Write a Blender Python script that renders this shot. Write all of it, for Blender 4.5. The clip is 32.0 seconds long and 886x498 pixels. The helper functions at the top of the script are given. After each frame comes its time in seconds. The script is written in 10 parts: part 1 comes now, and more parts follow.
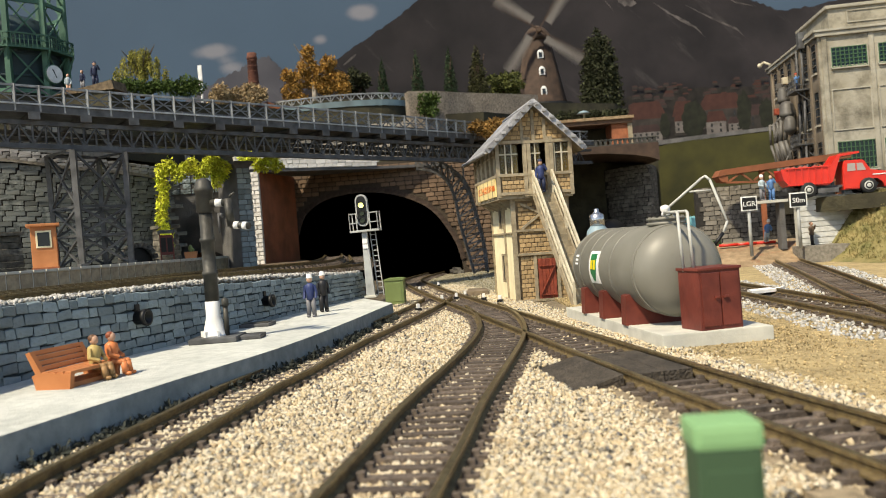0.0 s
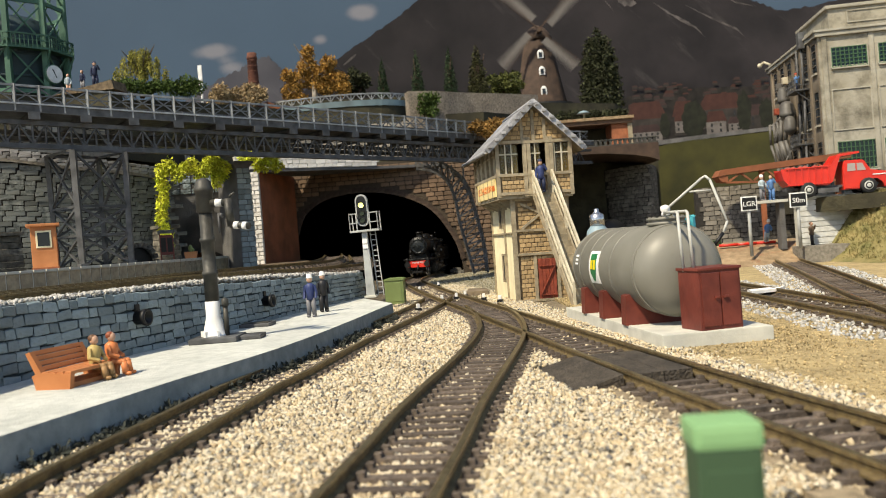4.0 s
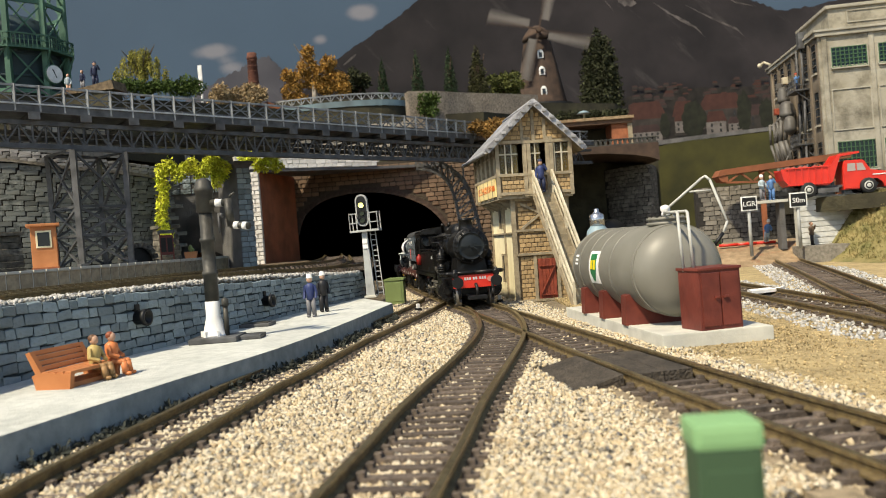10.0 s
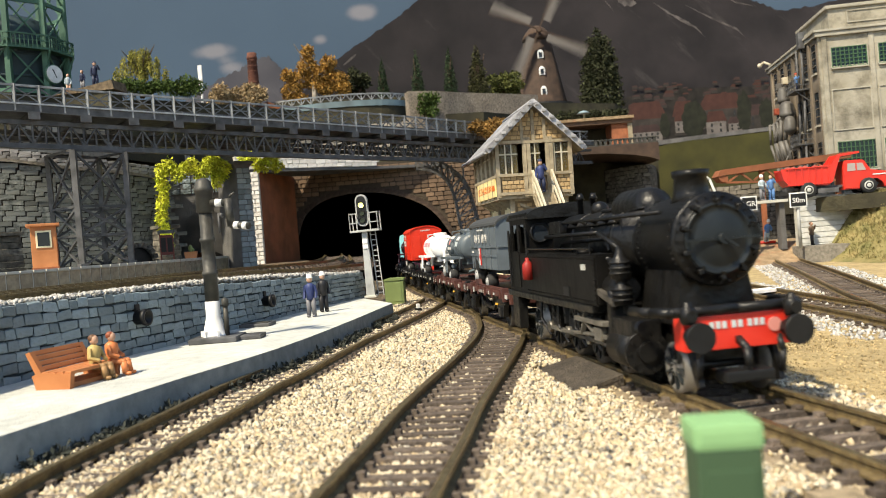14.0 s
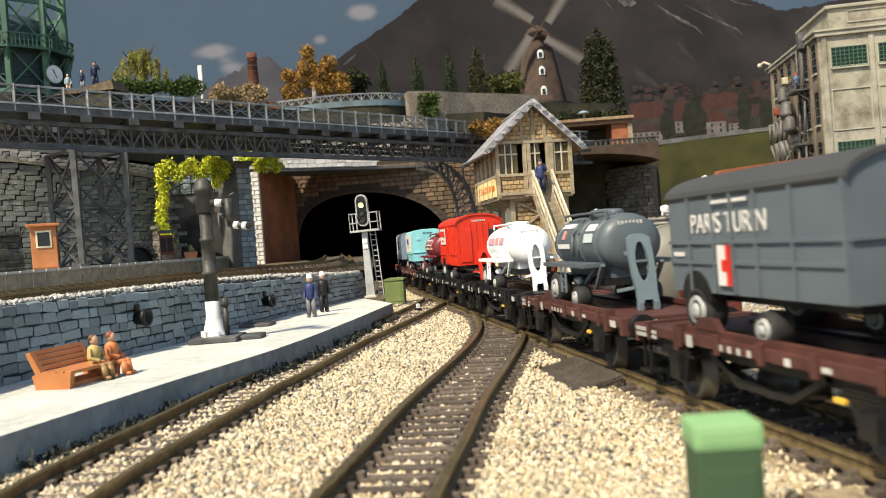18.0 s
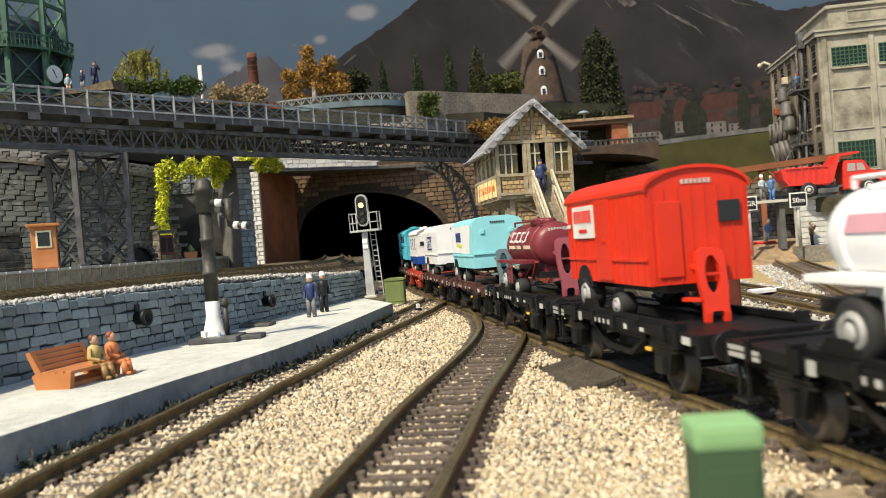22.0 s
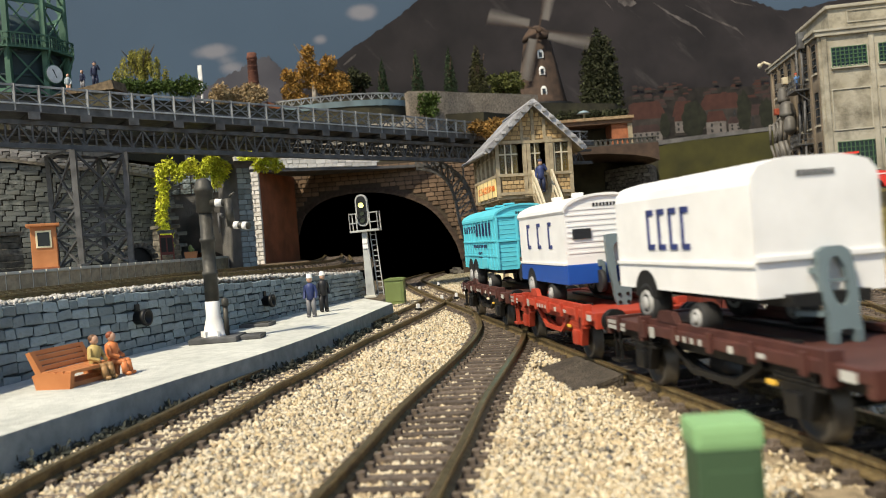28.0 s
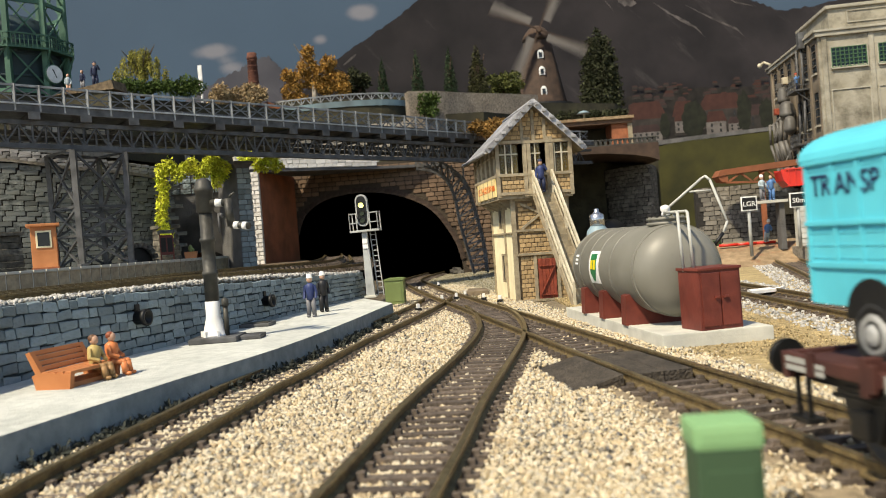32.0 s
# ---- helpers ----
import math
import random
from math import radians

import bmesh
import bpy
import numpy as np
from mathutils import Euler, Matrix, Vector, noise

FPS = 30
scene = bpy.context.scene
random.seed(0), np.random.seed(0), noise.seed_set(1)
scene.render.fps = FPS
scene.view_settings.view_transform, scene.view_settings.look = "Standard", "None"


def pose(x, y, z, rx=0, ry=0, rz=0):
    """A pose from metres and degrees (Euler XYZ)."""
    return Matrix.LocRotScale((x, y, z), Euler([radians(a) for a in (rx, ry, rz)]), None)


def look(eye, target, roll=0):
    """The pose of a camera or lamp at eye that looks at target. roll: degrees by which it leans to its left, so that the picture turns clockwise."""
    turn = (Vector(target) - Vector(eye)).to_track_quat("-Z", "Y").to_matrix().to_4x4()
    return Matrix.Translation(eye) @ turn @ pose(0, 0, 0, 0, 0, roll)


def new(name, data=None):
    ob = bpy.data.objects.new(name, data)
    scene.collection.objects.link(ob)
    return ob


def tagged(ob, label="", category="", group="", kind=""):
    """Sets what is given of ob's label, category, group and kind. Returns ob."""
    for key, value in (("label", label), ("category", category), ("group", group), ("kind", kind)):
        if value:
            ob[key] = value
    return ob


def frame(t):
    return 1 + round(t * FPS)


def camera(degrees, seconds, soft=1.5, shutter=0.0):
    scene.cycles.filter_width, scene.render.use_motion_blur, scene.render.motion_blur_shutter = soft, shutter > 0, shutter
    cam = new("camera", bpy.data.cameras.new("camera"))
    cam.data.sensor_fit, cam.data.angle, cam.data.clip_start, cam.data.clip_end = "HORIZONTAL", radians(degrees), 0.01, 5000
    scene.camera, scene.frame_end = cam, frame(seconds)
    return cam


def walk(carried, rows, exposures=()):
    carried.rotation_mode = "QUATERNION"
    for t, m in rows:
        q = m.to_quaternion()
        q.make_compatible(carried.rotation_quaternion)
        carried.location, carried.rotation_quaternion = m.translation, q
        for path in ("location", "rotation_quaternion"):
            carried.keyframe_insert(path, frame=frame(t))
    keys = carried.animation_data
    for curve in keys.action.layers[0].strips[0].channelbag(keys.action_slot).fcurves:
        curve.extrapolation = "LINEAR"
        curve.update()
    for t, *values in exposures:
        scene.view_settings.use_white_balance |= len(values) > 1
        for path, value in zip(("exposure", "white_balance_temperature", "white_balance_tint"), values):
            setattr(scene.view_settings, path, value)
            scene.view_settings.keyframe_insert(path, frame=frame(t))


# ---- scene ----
# A model railway in 1:87. All lengths below are millimetres, turned into metres on building. Rail tops lie at z = 0.
cam = camera(55.18, 32.0, soft=0.9, shutter=0.5)
EYE = look((0, 0, 0.0345), (0, 1.5, 0.0195), -4.45)
cam.data.dof.use_dof = True
cam.data.dof.focus_distance, cam.data.dof.aperture_fstop = 0.36, 46.0
walk(cam, [(0, EYE), (32, EYE)], exposures=[(s, e, 6980, 9) for s, e in [(0, 0.5), (11, 0.5), (12, 0.55), (13, 0.68), (14, 0.78), (17, 0.78), (18, 0.74), (19, 0.67), (21, 0.58), (24, 0.56), (29, 0.45), (31, 0.48), (32, 0.5)]])

# ---- light ----
SUN_AWAY = Vector((-0.41, -0.45, 0.79)).normalized()
world = bpy.data.worlds.new("world")
scene.world = world
world.use_nodes = True
wn = world.node_tree.nodes
sky = wn.new("ShaderNodeTexSky")
sky.sky_type, sky.sun_disc = "NISHITA", False
sky.sun_elevation = math.asin(SUN_AWAY.z)
sky.sun_rotation = math.atan2(SUN_AWAY.x, SUN_AWAY.y)
wn["Background"].inputs["Strength"].default_value = 0.145
world.node_tree.links.new(sky.outputs["Color"], wn["Background"].inputs["Color"])
sun = new("sun", bpy.data.lights.new("sun", "SUN"))
sun.data.energy, sun.data.angle, sun.data.color = 4.6, radians(2.5), (1.0, 0.91, 0.74)
sun.matrix_world = look(SUN_AWAY * 3, (0, 0, 0))


# ---- materials ----
def mat(name, c1, c2=None, scale=300.0, rough=0.7, bump=0.3, bscale=None, metal=0.0, vary=0.0, island=False, stain=0.25, spec=0.3):
    """Two tones by coarse noise, fine grain, broad stains, relief; vary: change of brightness from piece to piece."""
    m = bpy.data.materials.new(name)
    m.use_nodes = True
    nt = m.node_tree
    n, ln = nt.nodes, nt.links
    b = n["Principled BSDF"]
    c2 = c2 or tuple(v * 0.7 for v in c1)
    tc = n.new("ShaderNodeTexCoord")
    a = n.new("ShaderNodeTexNoise")
    a.inputs["Scale"].default_value, a.inputs["Detail"].default_value = scale, 6
    g = n.new("ShaderNodeTexNoise")
    g.inputs["Scale"].default_value, g.inputs["Detail"].default_value = scale * 0.13, 3
    ln.new(tc.outputs["Object"], a.inputs["Vector"])
    ln.new(tc.outputs["Object"], g.inputs["Vector"])
    ramp = n.new("ShaderNodeValToRGB")
    ramp.color_ramp.elements[0].position, ramp.color_ramp.elements[1].position = 0.32, 0.68
    ramp.color_ramp.elements[0].color, ramp.color_ramp.elements[1].color = (*c2, 1), (*c1, 1)
    ln.new(a.outputs["Fac"], ramp.inputs["Fac"])
    val = n.new("ShaderNodeMapRange")
    val.inputs["From Min"].default_value, val.inputs["From Max"].default_value = 0.3, 0.7
    val.inputs["To Min"].default_value, val.inputs["To Max"].default_value = 1 - stain, 1 + stain * 0.5
    ln.new(g.outputs["Fac"], val.inputs["Value"])
    hsv = n.new("ShaderNodeHueSaturation")
    ln.new(ramp.outputs["Color"], hsv.inputs["Color"])
    if vary:
        r = n.new("ShaderNodeNewGeometry" if island else "ShaderNodeObjectInfo")
        mr = n.new("ShaderNodeMapRange")
        mr.inputs["To Min"].default_value, mr.inputs["To Max"].default_value = 1 - vary, 1 + vary
        ln.new(r.outputs["Random Per Island" if island else "Random"], mr.inputs["Value"])
        mu = n.new("ShaderNodeMath")
        mu.operation = "MULTIPLY"
        ln.new(mr.outputs["Result"], mu.inputs[0])
        ln.new(val.outputs["Result"], mu.inputs[1])
        ln.new(mu.outputs["Value"], hsv.inputs["Value"])
    else:
        ln.new(val.outputs["Result"], hsv.inputs["Value"])
    ln.new(hsv.outputs["Color"], b.inputs["Base Color"])
    b.inputs["Roughness"].default_value, b.inputs["Metallic"].default_value = rough, metal
    b.inputs["Specular IOR Level"].default_value = spec
    if bump:
        f = n.new("ShaderNodeTexNoise")
        f.inputs["Scale"].default_value, f.inputs["Detail"].default_value = bscale or scale * 2, 5
        ln.new(tc.outputs["Object"], f.inputs["Vector"])
        bp = n.new("ShaderNodeBump")
        bp.inputs["Strength"].default_value, bp.inputs["Distance"].default_value = bump, 0.001
        ln.new(f.outputs["Fac"], bp.inputs["Height"])
        ln.new(bp.outputs["Normal"], b.inputs["Normal"])
    return m


def grimy(m, dirt, scale, lo, hi, amount):
    """Lay dark blotches with ragged outlines over a material."""
    n, ln = m.node_tree.nodes, m.node_tree.links
    b = n["Principled BSDF"]
    old = b.inputs["Base Color"].links[0].from_socket
    tc = n.new("ShaderNodeTexCoord")
    no = n.new("ShaderNodeTexNoise")
    no.inputs["Scale"].default_value, no.inputs["Detail"].default_value, no.inputs["Roughness"].default_value = scale, 9, 0.7
    ln.new(tc.outputs["Object"], no.inputs["Vector"])
    mr = n.new("ShaderNodeMapRange")
    mr.inputs["From Min"].default_value, mr.inputs["From Max"].default_value, mr.inputs["To Max"].default_value = lo, hi, amount
    ln.new(no.outputs["Fac"], mr.inputs["Value"])
    mx = n.new("ShaderNodeMix")
    mx.data_type = "RGBA"
    ln.new(mr.outputs["Result"], mx.inputs[0])
    ln.new(old, mx.inputs[6])
    mx.inputs[7].default_value = (*dirt, 1)
    ln.new(mx.outputs[2], b.inputs["Base Color"])
    return m


def glow(name, c, strength):
    m = mat(name, c, bump=0)
    b = m.node_tree.nodes["Principled BSDF"]
    b.inputs["Emission Color"].default_value, b.inputs["Emission Strength"].default_value = (*c, 1), strength
    return m


def glass(name, c=(0.6, 0.65, 0.6), rough=0.05, alpha=0.35):
    m = mat(name, c, rough=rough, bump=0, spec=0.5)
    m.node_tree.nodes["Principled BSDF"].inputs["Alpha"].default_value = alpha
    return m


M = {
    "rail_side": mat("rail_side", (0.24, 0.18, 0.085), (0.11, 0.08, 0.045), 500, 0.5, 0.3, metal=0.5),
    "rail_top": mat("rail_top", (0.46, 0.36, 0.19), (0.26, 0.2, 0.10), 400, 0.35, 0.1, metal=0.9),
    "sleeper": mat("sleeper", (0.14, 0.11, 0.085), (0.06, 0.048, 0.04), 900, 0.75, 0.5, vary=0.35),
    "stone": mat("stone", (0.74, 0.64, 0.47), (0.5, 0.42, 0.3), 500, 0.8, 0.3, vary=0.5, island=True),
    "ballast": mat("ballast", (0.27, 0.22, 0.145), (0.09, 0.075, 0.052), 700, 0.9, 1.0, 700),
    "sand": mat("sand", (0.44, 0.345, 0.175), (0.28, 0.21, 0.105), 500, 0.9, 0.8, 1500),
    "concrete": grimy(mat("concrete", (0.52, 0.53, 0.485), (0.40, 0.41, 0.38), 330, 0.85, 0.4, 1300, stain=0.15), (0.27, 0.27, 0.24), 60, 0.52, 0.75, 0.6),
    # darker concrete for the platform's faces, their shade put into the colour
    "platform_side_shaded": mat("platform_side_shaded", (0.27, 0.30, 0.295), (0.19, 0.215, 0.215), 300, 0.85, 0.3, 1300, stain=0.2),
    "plinth": mat("plinth", (0.54, 0.53, 0.46), (0.42, 0.41, 0.36), 160, 0.8, 0.15, 1500, stain=0.12),
    "bluestone": grimy(mat("bluestone", (0.26, 0.31, 0.32), (0.10, 0.13, 0.14), 500, 0.8, 1.0, 900, vary=0.3), (0.05, 0.06, 0.062), 260, 0.53, 0.7, 0.7),
    "bluejoint": mat("bluejoint", (0.05, 0.07, 0.08), (0.03, 0.04, 0.045), 400, 0.9, 0.5),
    "darkstone": mat("darkstone", (0.20, 0.182, 0.15), (0.055, 0.05, 0.043), 260, 0.85, 0.9, vary=0.4, stain=0.45),
    "backstone": mat("backstone", (0.19, 0.20, 0.185), (0.06, 0.068, 0.066), 260, 0.85, 0.8, vary=0.35, stain=0.35),
    "archring": mat("archring", (0.075, 0.05, 0.035), (0.03, 0.021, 0.016), 160, 0.9, 0.5, vary=0.15),
    "darkjoint": mat("darkjoint", (0.035, 0.032, 0.028), (0.02, 0.018, 0.016), 400, 0.9, 0.5),
    "brick": mat("brick", (0.165, 0.108, 0.068), (0.07, 0.047, 0.03), 300, 0.85, 0.5, vary=0.35),
    "brickjoint": mat("brickjoint", (0.06, 0.045, 0.03), (0.04, 0.03, 0.02), 300, 0.9, 0.5),
    "rust": mat("rust", (0.28, 0.095, 0.042), (0.16, 0.06, 0.027), 60, 0.8, 0.3, 700),
    "whitestone": mat("whitestone", (0.75, 0.72, 0.66), (0.4, 0.36, 0.3), 300, 0.85, 0.4, vary=0.2),
    "steel": mat("steel", (0.112, 0.113, 0.114), (0.05, 0.05, 0.05), 150, 0.6, 0.2, metal=0.2),
    "steel_light": mat("steel_light", (0.30, 0.31, 0.31), (0.14, 0.147, 0.152), 150, 0.55, 0.2, metal=0.3),
    "steel_pale": mat("steel_pale", (0.42, 0.43, 0.43), (0.25, 0.26, 0.26), 200, 0.45, 0.2, metal=0.4),
    "steel_mid": mat("steel_mid", (0.16, 0.17, 0.178), (0.09, 0.095, 0.10), 150, 0.6, 0.2, metal=0.25),
    "pier": mat("pier", (0.13, 0.125, 0.12), (0.08, 0.078, 0.075), 90, 0.85, 0.4, 900),
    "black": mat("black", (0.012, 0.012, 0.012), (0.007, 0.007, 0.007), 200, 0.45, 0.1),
    "cream": mat("cream", (0.80, 0.72, 0.48), (0.72, 0.63, 0.4), 160, 0.7, 0.1, stain=0.15),
    "timber": mat("timber", (0.36, 0.30, 0.2), (0.22, 0.18, 0.12), 300, 0.75, 0.3),
    "tan_brick": mat("tan_brick", (0.40, 0.28, 0.14), (0.27, 0.18, 0.09), 400, 0.8, 0.4, vary=0.25),
    "slate": mat("slate", (0.33, 0.33, 0.34), (0.2, 0.2, 0.21), 400, 0.7, 0.3, vary=0.25),
    "redbrown": mat("redbrown", (0.165, 0.038, 0.026), (0.11, 0.025, 0.018), 200, 0.45, 0.15, stain=0.3),
    "tankgrey": grimy(mat("tankgrey", (0.185, 0.178, 0.148), (0.145, 0.138, 0.112), 60, 0.46, 0.08, spec=0.4, stain=0.2), (0.09, 0.083, 0.062), 50, 0.55, 0.8, 0.5),
    "green": mat("green", (0.12, 0.27, 0.10), (0.10, 0.22, 0.085), 100, 0.6, 0.1),
    "factory": grimy(mat("factory", (0.36, 0.335, 0.27), (0.26, 0.235, 0.175), 40, 0.85, 0.3, 600, stain=0.25), (0.055, 0.045, 0.03), 30, 0.47, 0.66, 0.8),
    "red": mat("red", (0.62, 0.03, 0.015), (0.5, 0.022, 0.012), 100, 0.4, 0.05, spec=0.5, stain=0.1),
    "orange": mat("orange", (0.52, 0.21, 0.08), (0.42, 0.155, 0.055), 120, 0.6, 0.1),
}

def paint(name, c, rough=0.5, stain=0.12, **kw):
    """A painted or moulded surface: nearly one tone, with faint grime."""
    return mat(name, c, tuple(v * 0.88 for v in c), kw.pop("scale", 120), rough, kw.pop("bump", 0.06), stain=stain, **kw)


def leaves(name, c, c2=None):
    m = mat(name, c, c2 or tuple(v * 0.55 for v in c), 90, 0.7, 0, vary=0.45, island=True)
    m.node_tree.nodes["Principled BSDF"].inputs["Specular IOR Level"].default_value = 0.15
    return m


def many_stones(name, tones, rough=0.85):
    """Loose stones, each of its own tone."""
    m = mat(name, (0.5, 0.5, 0.5), (0.36, 0.36, 0.36), 900, rough, 0.4, stain=0.1)
    n, ln = m.node_tree.nodes, m.node_tree.links
    b = n["Principled BSDF"]
    old = b.inputs["Base Color"].links[0].from_socket
    geo = n.new("ShaderNodeNewGeometry")
    ramp = n.new("ShaderNodeValToRGB")
    e = ramp.color_ramp.elements
    for k, c in enumerate(tones):
        el = e[k] if k < 2 else e.new(0.5)
        el.position, el.color = k / (len(tones) - 1), (*c, 1)
    ln.new(geo.outputs["Random Per Island"], ramp.inputs["Fac"])
    mx = n.new("ShaderNodeMix")
    mx.data_type, mx.blend_type = "RGBA", "MULTIPLY"
    mx.inputs[0].default_value = 1.0
    ln.new(ramp.outputs["Color"], mx.inputs[6])
    ln.new(old, mx.inputs[7])
    ln.new(mx.outputs[2], b.inputs["Base Color"])
    return m


def scree(name, c1, c2, pale, amount):
    """Printed rock face with pale scree running down."""
    m = mat(name, c1, c2, 11, 0.95, 0, stain=0.35)
    n, ln = m.node_tree.nodes, m.node_tree.links
    b = n["Principled BSDF"]
    old = b.inputs["Base Color"].links[0].from_socket
    tc = n.new("ShaderNodeTexCoord")
    mp = n.new("ShaderNodeMapping")
    turn = n.new("ShaderNodeMapping")
    turn.inputs["Rotation"].default_value = (0, 0.75, 0)
    mp.inputs["Scale"].default_value = (24, 1, 5)
    ln.new(tc.outputs["Object"], turn.inputs["Vector"])
    ln.new(turn.outputs["Vector"], mp.inputs["Vector"])
    no = n.new("ShaderNodeTexNoise")
    no.inputs["Scale"].default_value, no.inputs["Detail"].default_value, no.inputs["Roughness"].default_value = 1.0, 8, 0.68
    ln.new(mp.outputs["Vector"], no.inputs["Vector"])
    mr = n.new("ShaderNodeMapRange")
    mr.inputs["From Min"].default_value, mr.inputs["From Max"].default_value, mr.inputs["To Max"].default_value = 0.58, 0.74, amount
    ln.new(no.outputs["Fac"], mr.inputs["Value"])
    mx = n.new("ShaderNodeMix")
    mx.data_type = "RGBA"
    ln.new(mr.outputs["Result"], mx.inputs[0])
    ln.new(old, mx.inputs[6])
    mx.inputs[7].default_value = (*pale, 1)
    ln.new(mx.outputs[2], b.inputs["Base Color"])
    return m


